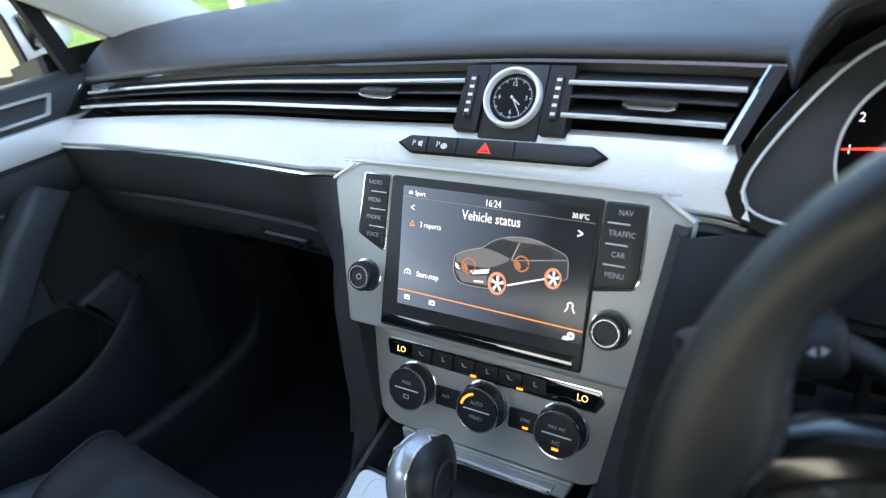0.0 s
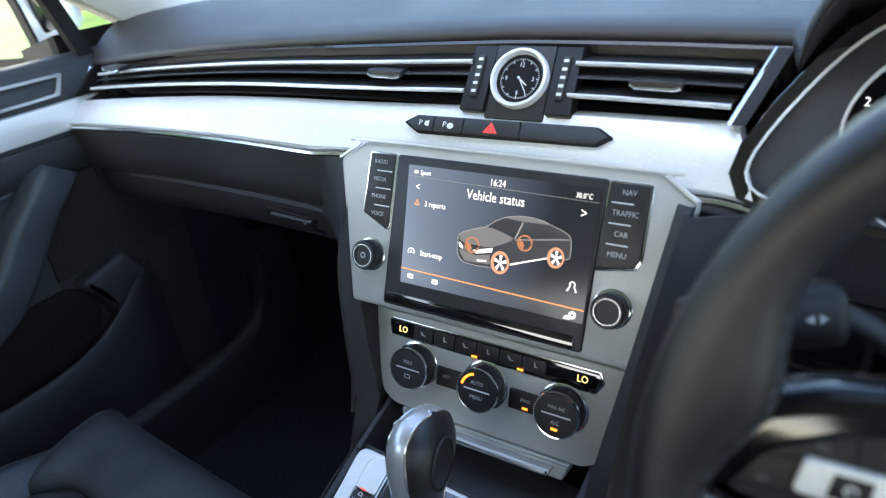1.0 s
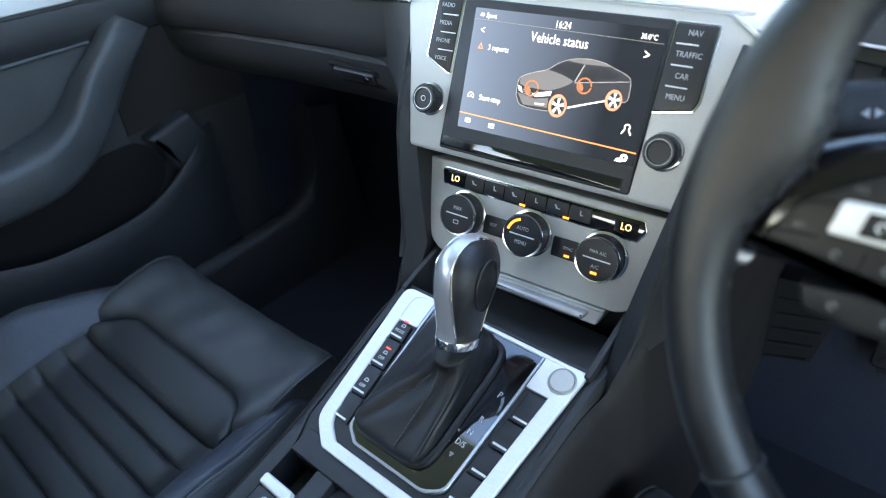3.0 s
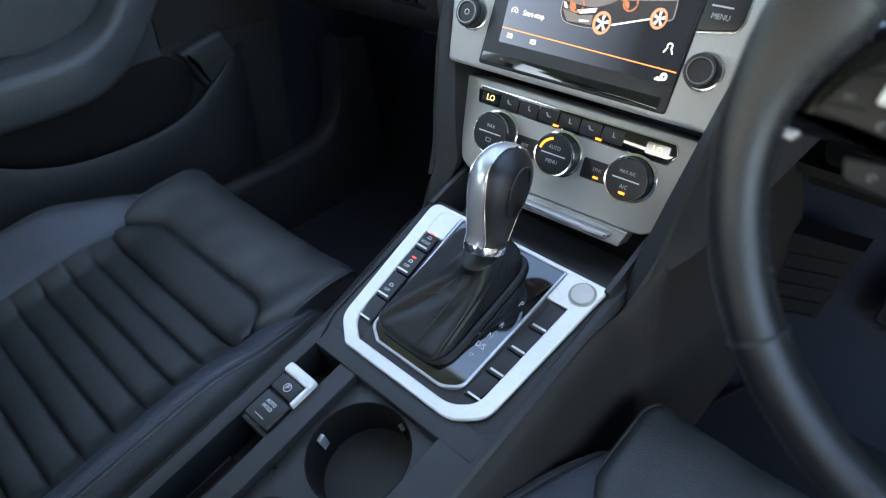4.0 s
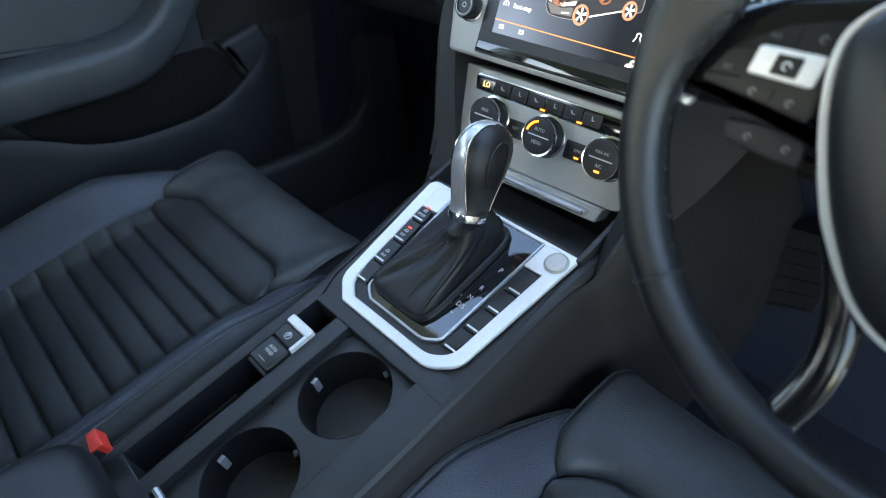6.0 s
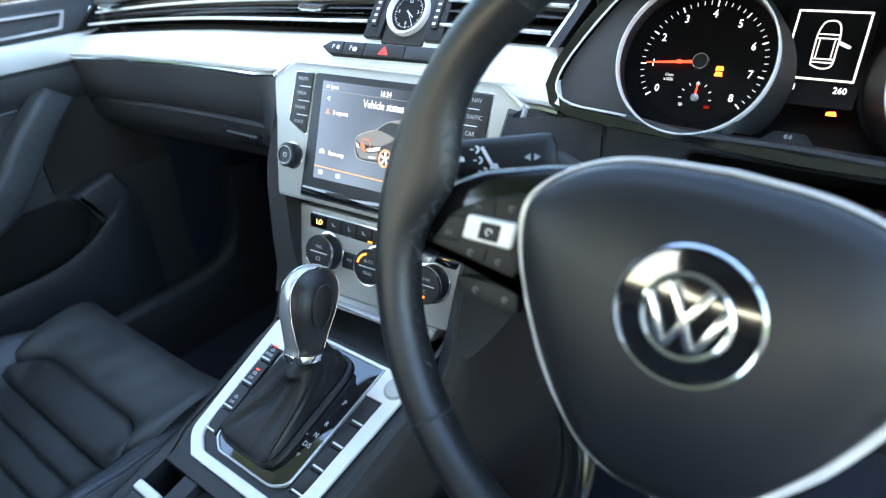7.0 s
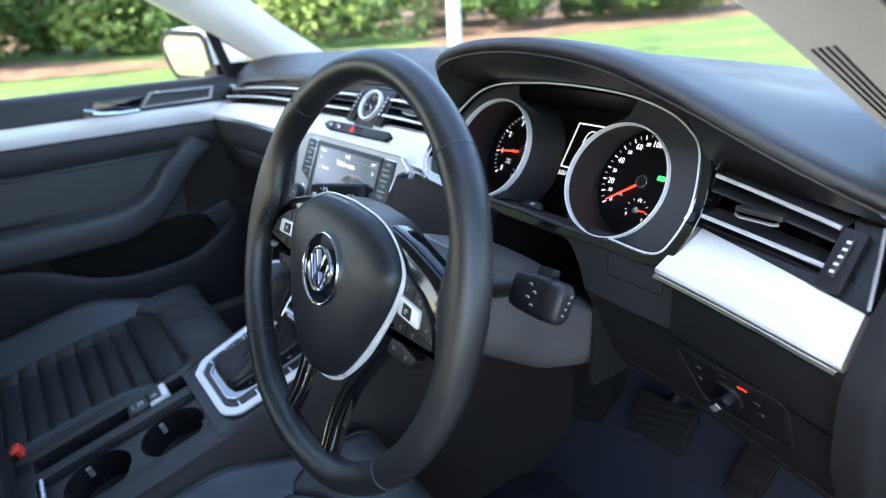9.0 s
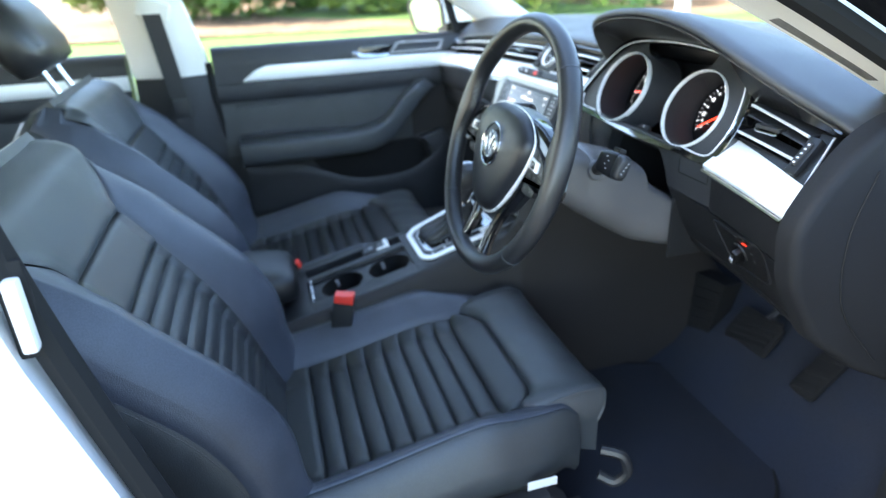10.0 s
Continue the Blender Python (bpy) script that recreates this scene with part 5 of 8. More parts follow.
REV, SPD = (-0.0885, 0.0045), (0.0925, 0.0015)
for (cx, cy), side, RR in ((REV, -1, 0.0580), (SPD, 1, 0.0555)):
    ring_o = []
    for i in range(N):
        a = 2 * math.pi * i / N
        d = Vector((math.cos(a), math.sin(a)))
        best = 0.2
        P2 = out + [(0.10, -0.056), (-0.12, -0.049)]
        for p, q in zip(P2, P2[1:] + P2[:1]):
            p, q = Vector(p) - Vector((cx, cy)), Vector(q) - Vector((cx, cy))
            e = q - p
            den = d.x * e.y - d.y * e.x
            if abs(den) > 1e-12:
                t = (p.x * e.y - p.y * e.x) / den
                u = (p.x * d.y - p.y * d.x) / den
                if t > 0 and -0.001 <= u <= 1.001:
                    best = min(best, t)
        mid_x = 0.002
        if d.x * side < -0.25:
            best = min(best, RR + 0.007)
        elif d.x * side < 0.05:
            best = min(best, RR + 0.007 + 0.10 * ((d.x * side + 0.25) / 0.30) ** 2)
        ring_o.append((cx + d.x * max(best, RR + 0.0005), cy + d.y * max(best, RR + 0.0005)))
    inner = [(cx + RR * math.cos(2 * math.pi * i / N), cy + RR * math.sin(2 * math.pi * i / N)) for i in range(N)]
    rows = [[(x, y, -0.006 - 0.048 * max(0.0, min(1.0, (0.060 - abs(x - 0.002)) / 0.02)) * (1 if y > -0.042 else 0.0)) for x, y in ring_o], [(x, y, -0.003) for x, y in inner], [(cx + side * 0.0018 - 0.0128 + (x - cx) * 1.10, cy + 0.0125 + (y - cy) * 1.10, -0.074) for x, y in inner]]
    part("bezel", loft(rows, cap=False), PLASTIC, cluster, m=BF, angle=40)
    part("dial_ring", lathe([(RR - 0.0008, -0.004), (RR - 0.0007, 0.001), (RR - 0.0003, 0.0020), (RR + 0.0006, 0.0020), (RR + 0.0010, 0.001), (RR + 0.0010, -0.006)], 64, cap=False), RINGS, cluster, m=BF @ at(cx, cy, 0))
    part("dial_face", lathe([(RR * 1.12, -0.075), (RR * 1.12, -0.0722), (0, -0.0722)], 64), FACE, cluster, m=BF @ at(cx - 0.0128, cy + 0.0125, 0))


def dial(cx, cy, start, stop, ticks, major, numbers, needle, r_num, size):
    """Ticks and numbers run clockwise from start to stop (degrees, 0 to the right)."""
    M = BF @ at(cx + (-0.0111 if cx < 0 else -0.0146), cy + 0.0132, -0.0715) @ Matrix.Diagonal((1.13, 1.13, 1, 1))
    d = part("scale", lathe([(0.0455, 0), (0.0455, 0.0003), (0.0452, 0.0003), (0.0458, 0)], 64, cap=False), FACE, cluster, m=M)
    for i in range(ticks + 1):
        a = start + (stop - start) * i / ticks
        big = i % major == 0
        L, w = (0.0042, 0.00042) if big else (0.0030, 0.00022)
        part("tick", flat([(0.0460 - L, -w), (0.0460, -w), (0.0460, w), (0.0460 - L, w)]), G_WHITE if big else G_DIM, d, m=M @ Matrix.Rotation(radians(a), 4, "Z") @ at(0, 0, 0.0004), smooth=False)
    for txt, f, s in numbers:
        a = radians(start + (stop - start) * f)
        lettering("number", txt, size * s, G_WHITE, d, M @ at(r_num * math.cos(a), r_num * math.sin(a), 0.0004))
    a = start + (stop - start) * needle
    nd = part("needle", prism([(0.004, -0.0011), (0.0405, -0.0005), (0.0405, 0.0005), (0.004, 0.0011)], 0.0035, 0.0045), G_RED, cluster, m=M @ Matrix.Rotation(radians(a), 4, "Z"), smooth=False)
    part("needle_hub", lathe([(0.0062, 0), (0.0062, 0.006), (0.0052, 0.0066), (0.0046, 0.0058), (0, 0.0058)], 28), SATIN, cluster, m=M)
    part("needle_hub_ring", lathe([(0.0062, 0.0062), (0.0058, 0.0068), (0.0052, 0.0068), (0.0050, 0.0062)], 28, cap=False), CHROME, cluster, m=M)
    # small gauge below
    S2 = M @ at(0.0015, -0.0265, 0.0)
    for i in range(9):
        aa = 215 - 250 * i / 8
        part("small_tick", flat([(0.0100, -0.0003), (0.0122, -0.0003), (0.0122, 0.0003), (0.0100, 0.0003)]), G_DRED if i == (8 if cx < 0 else 0) else G_DIM, d, m=S2 @ Matrix.Rotation(radians(aa), 4, "Z") @ at(0, 0, 0.0005), smooth=False)
    part("small_needle", prism([(0.002, -0.0007), (0.0105, -0.0003), (0.0105, 0.0003), (0.002, 0.0007)], 0.0015, 0.0022), G_RED, cluster, m=S2 @ Matrix.Rotation(radians(90 if cx < 0 else 3), 4, "Z"), smooth=False)
    part("small_hub", lathe([(0.0030, 0), (0.0030, 0.003), (0.0022, 0.0034), (0, 0.003)], 20), CHROME_D, cluster, m=S2)
    return d, M


rd, RM = dial(*REV, 218, -42, 40, 5, [(str(i), i / 8, 1.0) for i in range(9)], 0.125, 0.0362, 0.0082)
NUM_AT = ((0, 0.0), (10, 0.054), (20, 0.108), (30, 0.170), (40, 0.238), (50, 0.305), (60, 0.369), (80, 0.427), (100, 0.485), (120, 0.550), (140, 0.620), (160, 0.680), (180, 0.746), (200, 0.810), (220, 0.873), (240, 0.935), (260, 1.0))
nums = [(str(v), f, 0.66 if v in (10, 30, 50, 80, 120, 160, 200, 240) else 1.0) for v, f in NUM_AT]
sd, SM = dial(*SPD, 216, -44, 34, 2, nums, 0.0, 0.0362, 0.0080)
lettering("small_label", "1/2", 0.0042, G_WHITE, sd, SM @ at(0.002, -0.0170, 0.0006))
lettering("small_label", "0", 0.0040, G_WHITE, sd, SM @ at(-0.0075, -0.0315, 0.0006))
lettering("small_label", "1", 0.0040, G_WHITE, sd, SM @ at(0.0105, -0.0345, 0.0006))
lettering("small_label", "50", 0.0034, G_DIM, rd, RM @ at(-0.0080, -0.0325, 0.0006))
lettering("small_label", "90", 0.0034, G_DIM, rd, RM @ at(0.0015, -0.0160, 0.0006))
lettering("small_label", "130", 0.0034, G_DRED, rd, RM @ at(0.0115, -0.0325, 0.0006))
lettering("unit", "1/min\nx1000", 0.0034, G_DIM, rd, RM @ at(-0.0215, -0.0130, 0.0006))
lettering("unit", "km/h", 0.0036, G_DIM, sd, SM @ at(-0.0215, -0.0155, 0.0006))
part("brake_lamp", prism(rounded([(-0.004, -0.0022), (0.004, -0.0022), (0.004, 0.0022), (-0.004, 0.0022)], 0.001), 0, 0.0004), G_GREEN, cluster, m=SM @ at(0.0155, 0.0070, 0.0005), smooth=False)
part("brake_lamp_mark", flat(arc_strip(0.0010, 0.0016, 0, 330)), FACE, cluster, m=SM @ at(0.0155, 0.0070, 0.0011), smooth=False)
for dy in (0.0018, -0.0024):
    part("warning_lamp", prism(rounded([(-0.0030, -0.0016), (0.0030, -0.0016), (0.0022, 0.0016), (-0.0022, 0.0016)], 0.0006), 0, 0.0004), G_ORANGE, cluster, m=RM @ at(0.0140, -0.0050 + dy, 0.0005), smooth=False)
part("warning_lamp", prism(rounded([(-0.0018, -0.0014), (0.0018, -0.0014), (0.0018, 0.0014), (-0.0018, 0.0014)], 0.0006), 0, 0.0004), G_RED, cluster, m=RM @ at(-0.0155, -0.0015, 0.0048), smooth=False)
# centre display
MF = BF @ at(-0.0110, 0.0319, -0.0715) @ Matrix.Rotation(radians(-7), 4, "X") @ Matrix.Diagonal((1.09, 1.095, 1, 1))
lcd = part("centre_display", prism(rounded([(-0.029, -0.038), (0.027, -0.038), (0.027, 0.036), (-0.029, 0.036)], 0.002), -0.002, 0.0), FACE, cluster, m=MF)
part("display_frame", band(rounded([(-0.0235, -0.0190), (0.0235, -0.0190), (0.0235, 0.0320), (-0.0235, 0.0320)], 0.0004, 2), rounded([(-0.0222, -0.0177), (0.0222, -0.0177), (0.0222, 0.0307), (-0.0222, 0.0307)], 0.0003, 2), 0, 0.0003, 0.0001), G_LCD, lcd, m=MF, smooth=False)
body = smooth_curve([(-0.0070, -0.012), (-0.0076, 0.0), (-0.0074, 0.012), (-0.0050, 0.0195), (0.0, 0.0215), (0.0050, 0.0195), (0.0074, 0.012), (0.0076, 0.0), (0.0070, -0.012), (0.0, -0.0145), (-0.0070, -0.012)], 4)[:-1]
CM = MF @ at(0, 0.0035, 0.0003)
part("car_outline", band(body, inset(body, 0.0009), 0, 0.0003, 0.0001), G_LCD, lcd, m=CM, smooth=False)
for y in (-0.0075, -0.0100, 0.0075, 0.0105):
    part("car_line", flat([(-0.0065, y), (0.0065, y), (0.0065, y + 0.0008), (-0.0065, y + 0.0008)]), G_LCD, lcd, m=CM, smooth=False)
for x in (-0.0052, 0.0045):
    part("car_line", flat([(x, -0.0075), (x + 0.0007, -0.0075), (x + 0.0007, 0.0075), (x, 0.0075)]), G_LCD, lcd, m=CM, smooth=False)
part("open_door_mark", flat([(0.0072, 0.0068), (0.0155, 0.0030), (0.0148, 0.0012), (0.0068, 0.0045)]), G_WHITE, lcd, m=CM, smooth=False)
for x, txt in ((-0.0170, "3151"), (0.0165, "260")):
    lettering("odometer", txt, 0.0066, G_WHITE, lcd, MF @ at(x, -0.0255, 0))
part("seatbelt_lamp", prism(rounded([(-0.0035, -0.0015), (0.0035, -0.0015), (0.0022, 0.0018), (-0.0030, 0.0010)], 0.0005), 0, 0.0003), G_ORANGE, lcd, m=MF @ at(0.0155, -0.0425, 0.002), smooth=False)
part("lower_lip", tube([(x, y, -0.001) for x, y in ((-0.128, -0.0468), (-0.08, -0.052), (0.0, -0.0520), (0.06, -0.0545), (0.11, -0.0545))], 0.003, 6), PLASTIC, cluster, m=BF)
part("gloss_edge", band(rounded([(p[0] * 1.0, p[1]) for p in inset(out[::2] + [(0.0, -0.0535)], -0.0105)], 0, 1), rounded(inset(out[::2] + [(0.0, -0.0535)], -0.0015), 0, 1), -0.02, -0.0005), PIANO, cluster, "gloss black edge round the instruments", m=BF)

# ---- steering column and stalks ----
column = thing("steering_column", "dark grey plastic steering column shroud under the wheel", "steering column")
rings = []
for y, z, w, ht, hb in ((0.505, 0.846, 0.050, 0.024, 0.034), (0.512, 0.845, 0.060, 0.032, 0.044), (0.528, 0.842, 0.067, 0.037, 0.054), (0.556, 0.836, 0.0705, 0.036, 0.066), (0.562, 0.834, 0.0708, 0.033, 0.068), (0.566, 0.833, 0.0735, 0.035, 0.071), (0.600, 0.822, 0.0745, 0.034, 0.082), (0.645, 0.806, 0.0755, 0.036, 0.094), (0.652, 0.804, 0.0755, 0.033, 0.095), (0.656, 0.795, 0.0755, 0.020, 0.088), (0.700, 0.768, 0.0765, 0.018, 0.073), (0.738, 0.748, 0.0770, 0.014, 0.060), (0.80, 0.732, 0.0770, 0.010, 0.050)):
    ring = []
    for k in range(44):
        a = 2 * math.pi * k / 44
        c, s = math.cos(a), math.sin(a)
        e = 2 / 3.6
        ring.append((0.3735 + w * math.copysign(abs(c) ** e, c), y, z + (ht if s > 0 else hb) * math.copysign(abs(s) ** e, s)))
    rings.append(ring)
part("shroud", loft(rings), COLUMN, column)
for sgn in (-1, 1):
    cx, cy, cz = (0.2155, 0.5350, 0.8872) if sgn < 0 else (0.5310, 0.5390, 0.8805)
    wdt = 0.074 if sgn < 0 else 0.040
    yaw = 34 if sgn < 0 else 6
    stalk = part("stalk", tube([(0.3735 + sgn * (0.06 if sgn < 0 else 0.068), 0.572, 0.848 if sgn < 0 else 0.842), (cx - sgn * wdt * 0.42 * math.cos(radians(yaw)), cy + (0.022 if sgn < 0 else 0.004), cz)], [0.0085, 0.0070] if sgn < 0 else [0.0098, 0.0085], 12, squash=0.9), PLASTIC, column)
    rings_h = []
    for u, s in ((-0.5, 0.60), (-0.48, 0.86), (-0.44, 1.05), (-0.30, 1.16), (0.0, 1.24), (0.30, 1.30), (0.43, 1.28), (0.47, 1.20), (0.50, 0.90)) if sgn > 0 else ((-0.5, 0.55), (-0.485, 0.80), (-0.45, 0.93), (-0.38, 1.0), (0.0, 1.12), (0.38, 1.26), (0.45, 1.22), (0.485, 1.05), (0.5, 0.75)):
        hy, hz = (0.0100 if sgn < 0 else 0.0066) * s, 0.0128 * s
        ring = []
        for k in range(28):
            c, v = math.cos(2 * math.pi * k / 28), math.sin(2 * math.pi * k / 28)
            ring.append((u * wdt, hy * math.copysign(abs(c) ** 0.55, c), hz * math.copysign(abs(v) ** 0.55, v)))
        rings_h.append(ring)
    head = loft(rings_h)
    part("stalk_head", head, SWITCH, column, m=at(cx, cy, cz) @ Matrix.Rotation(radians(yaw), 4, "Z") @ Matrix.Rotation(radians(-24), 4, "X"))
    F = at(cx, cy, cz) @ Matrix.Rotation(radians(yaw), 4, "Z") @ plane_at((0, 0, 0), 24) @ at(0, 0, 0.0118 if sgn < 0 else 0.0086)
    if sgn < 0:
        for sx in (-1, 1):
            part("arrow_mark", flat([(0, -0.0023), (0, 0.0023), (sx * 0.0040, 0)]), GREYPRINT, stalk, m=F @ at(0.0205 + sx * 0.0012, 0.0, 0.0012), smooth=False)
        for k, (u, v) in enumerate(((-0.016, 0.006), (-0.014, -0.001), (-0.011, -0.008), (-0.026, 0.000), (-0.004, -0.005))):
            part("lamp_mark", flat(arc_strip(0.0012, 0.0026, -90, 90) if k < 3 else rounded([(-0.003, -0.0016), (0.003, -0.0016), (0.002, 0.0016), (-0.002, 0.0016)], 0.0005)), PRINT, stalk, m=F @ at(u, v, 0), smooth=False)
            if k < 3:
                part("lamp_mark", flat([(-0.0036, -0.0018), (-0.0012, -0.0018), (-0.0012, -0.0010), (-0.0036, -0.0010)]), PRINT, stalk, m=F @ at(u, v + 0.0014, 0), smooth=False)
        part("arrow_mark", flat([(-0.005, 0.006), (-0.003, 0.007), (0.004, -0.006), (0.002, -0.007)]), PRINT, stalk, m=F @ at(-0.008, 0.001, 0), smooth=False)
    else:
        H = at(cx, cy, cz) @ Matrix.Rotation(radians(yaw), 4, "Z") @ Matrix.Rotation(radians(-24), 4, "X")
        cap_rings = [[(0.0200 + u, 0.0092 * q * math.copysign(abs(math.cos(a)) ** 0.6, math.cos(a)), 0.0162 * q * math.copysign(abs(math.sin(a)) ** 0.6, math.sin(a))) for a in (2 * math.pi * k / 28 for k in range(28))] for u, q in ((-0.002, 0.96), (0.0, 1.0), (0.004, 1.0), (0.0075, 0.94), (0.0100, 0.78), (0.0108, 0.55))]
        part("end_rocker", loft(cap_rings), SATIN, column, "dark rocker at the end of the stalk", m=H)
        part("stalk_collar", lathe([(0.0150, -0.012), (0.0150, 0.0), (0.0138, 0.002), (0.0105, 0.0025)], 24), COLUMN, column, "round collar where the stalk leaves the shroud", m=at(0.4470, 0.570, 0.8440) @ Matrix.Rotation(radians(78), 4, "Y"))
        part("top_rocker", box(0.014, 0.011, 0.008, 0.002, 2), SWITCH, column, m=H @ at(0.006, 0.002, 0.0185))
        E = H @ at(0.0312, 0, 0) @ plane_at((0, 0, 0), 0, 90)
        for k in range(4):
            part("wiper_mark", flat(arc_strip(0.0008, 0.0017, 20 * k, 150 + 20 * k)), GREYPRINT, stalk, m=E @ at(-0.003 + 0.002 * k, -0.008 + 0.005 * k, 0.0001), smooth=False)
            part("wiper_mark", flat(arc_strip(0.0010, 0.0018, 0, 160)), GREYPRINT, stalk, m=F @ at(0.006 - 0.005 * (k % 2), -0.008 + 0.005 * k, 0), smooth=False)

# ---- steering wheel ----
wheel = thing("steering_wheel", "black leather steering wheel with silver-edged hub and round badge", "steering wheel")
WF = plane_at((0.3732, 0.4400, 0.8764), 18.3, 1.2) @ Matrix.Rotation(radians(-2.0), 4, "Z")
ZR = -0.0103
R0 = 0.1753


def rim_pt(a, off=0.0):
    r = R0 + off
    x, y = r * math.cos(a) + 0.0045, r * math.sin(a) + 0.0032
    if y < -0.155:
        y = -0.155 + (y + 0.155) * 0.85
    return (x, y, ZR)


def flare(deg):
    # leather that widens inward where the side spokes join
    return 0.017 * (math.exp(-((deg - 170) / 12) ** 2) + math.exp(-((deg - 370) / 12) ** 2) + math.exp(-((deg - 10) / 12) ** 2))


rings = []
for i in range(120):
    a = 2 * math.pi * i / 120
    deg = math.degrees(a) % 360
    thumb = max(0.0, 1 - abs((deg - 42) / 16)) + max(0.0, 1 - abs((deg - 138) / 16))
    tr = 0.0134 + 0.0012 * thumb
    c = Vector(rim_pt(a))
    d = Vector((math.cos(a), math.sin(a), 0))
    fl = flare(deg)
    rings.append([tuple(c + d * (tr * 1.0 * math.cos(b) + fl * min(0.0, math.cos(b))) + Vector((0, 0, tr * 1.08 * math.sin(b)))) for b in (2 * math.pi * k / 18 for k in range(18))])
part("rim", loft(rings, loop=True), LEATHER_W, wheel, "black leather rim")
for deg in (46.5, 133.5, 222, 318):
    a = radians(deg)
    c = Vector(rim_pt(a))
    d = Vector((math.cos(a), math.sin(a), 0))
    part("rim_seam", tube([tuple(c + d * 0.0140 * math.cos(b) + Vector((0, 0, 0.0151 * math.sin(b)))) for b in (2 * math.pi * k / 24 for k in range(24))], 0.0008, 5, loop=True), LEATHER, wheel)
for d0, d1 in ((102, 223), (-43, 78)):
    # crossed thread on the inner side of the rim
    zig = []
    for k, d in enumerate(steps(d0, d1, 2 * (d1 - d0) // 3)):
        off = -0.0124 - flare(d % 360)
        zig.append(tuple(Vector(rim_pt(radians(d % 360), off + (0.0014 if k % 2 else -0.0004))) + Vector((0, 0, 0.0068 if k % 2 else 0.0026))))
    stitch_row(wheel, zig, 0.0048, 0.0044, 0.00055)
for ob in [o for o in wheel.children if o.name.startswith(("rim", "stitching"))]:
    ob.data.transform(WF)

HB = WF @ at(0, 0, -0.0190)
hub_r = [(0.000, 0.0640), (0.040, 0.0608), (0.067, 0.0515), (0.0875, 0.0345), (0.0915, 0.0160), (0.0825, -0.015), (0.0615, -0.055), (0.0340, -0.0865), (0.000, -0.0970)]
hub_all = smooth_curve(hub_r + [(-x, y) for x, y in reversed(hub_r[1:-1])] + [hub_r[0]], 9)[:-1]


hub_all = [(x * 1.01, y * 0.99) for x, y in hub_all]


def hub_ring(s, z, dz=0.0):
    return [(x * s, (y + 0.012) * s - 0.012, z + dz * (1 - (x / 0.1) ** 2)) for x, y in hub_all]


part("airbag_cover", loft([hub_ring(1.0, -0.030), hub_ring(1.0, 0.0010), hub_ring(0.987, 0.0075), hub_ring(0.955, 0.0135), hub_ring(0.86, 0.0178), hub_ring(0.72, 0.0210), hub_ring(0.5, 0.0235), hub_ring(0.25, 0.0248), hub_ring(0.02, 0.0252)]), COVER, wheel, "smooth black airbag cover", m=HB, angle=60)
part("hub_chrome", tube([(x * 1.012, (y + 0.012) * 1.012 - 0.012, 0.0040) for x, y in hub_all], [0.0009 + 0.0018 * max(0, -y / 0.1) * min(1, abs(x) / 0.04) + 0.0016 * max(0.0, min(1.0, (abs(x) - 0.045) / 0.02)) * max(0.0, min(1.0, (0.045 - y) / 0.03)) for x, y in hub_all], 8, loop=True), RINGS, wheel, m=HB)
BD = HB @ at(0.0015, 0.002, 0.0242)
BE = BD @ Matrix.Diagonal((0.98, 0.98, 1, 1))
part("badge_recess", lathe([(0.0300, -0.004), (0.0300, 0.0008), (0.0, 0.0014)], 40), GLOSS, wheel, m=BD)
part("badge_ring", lathe([(0.0296, 0.0), (0.0300, 0.0022), (0.0310, 0.0027), (0.0320, 0.0016), (0.0320, -0.002)], 48, cap=False), CHROME, wheel, m=BD)
part("emblem_ring", lathe([(0.0172, 0.0005), (0.0176, 0.0028), (0.0190, 0.0034), (0.0204, 0.0026), (0.0206, 0.0005)], 40, cap=False), CHROME, wheel, m=BE)
for sx in (-1, 1):
    for (x0, y0), (x1, y1) in (((0.0085, 0.0150), (-0.0062, -0.0155)), ((0.0165, 0.0080), (0.0070, -0.0155))):
        d = Vector((x1 - x0, y1 - y0)).normalized()
        nrm = Vector((-d.y, d.x)) * 0.0017
        pts = [(sx * (x0 + nrm.x), y0 + nrm.y), (sx * (x1 + nrm.x), y1 + nrm.y), (sx * (x1 - nrm.x), y1 - nrm.y), (sx * (x0 - nrm.x), y0 - nrm.y)]
        part("emblem_bar", prism(pts, 0.0005, 0.0034, 0.0004), CHROME, wheel, m=BE)
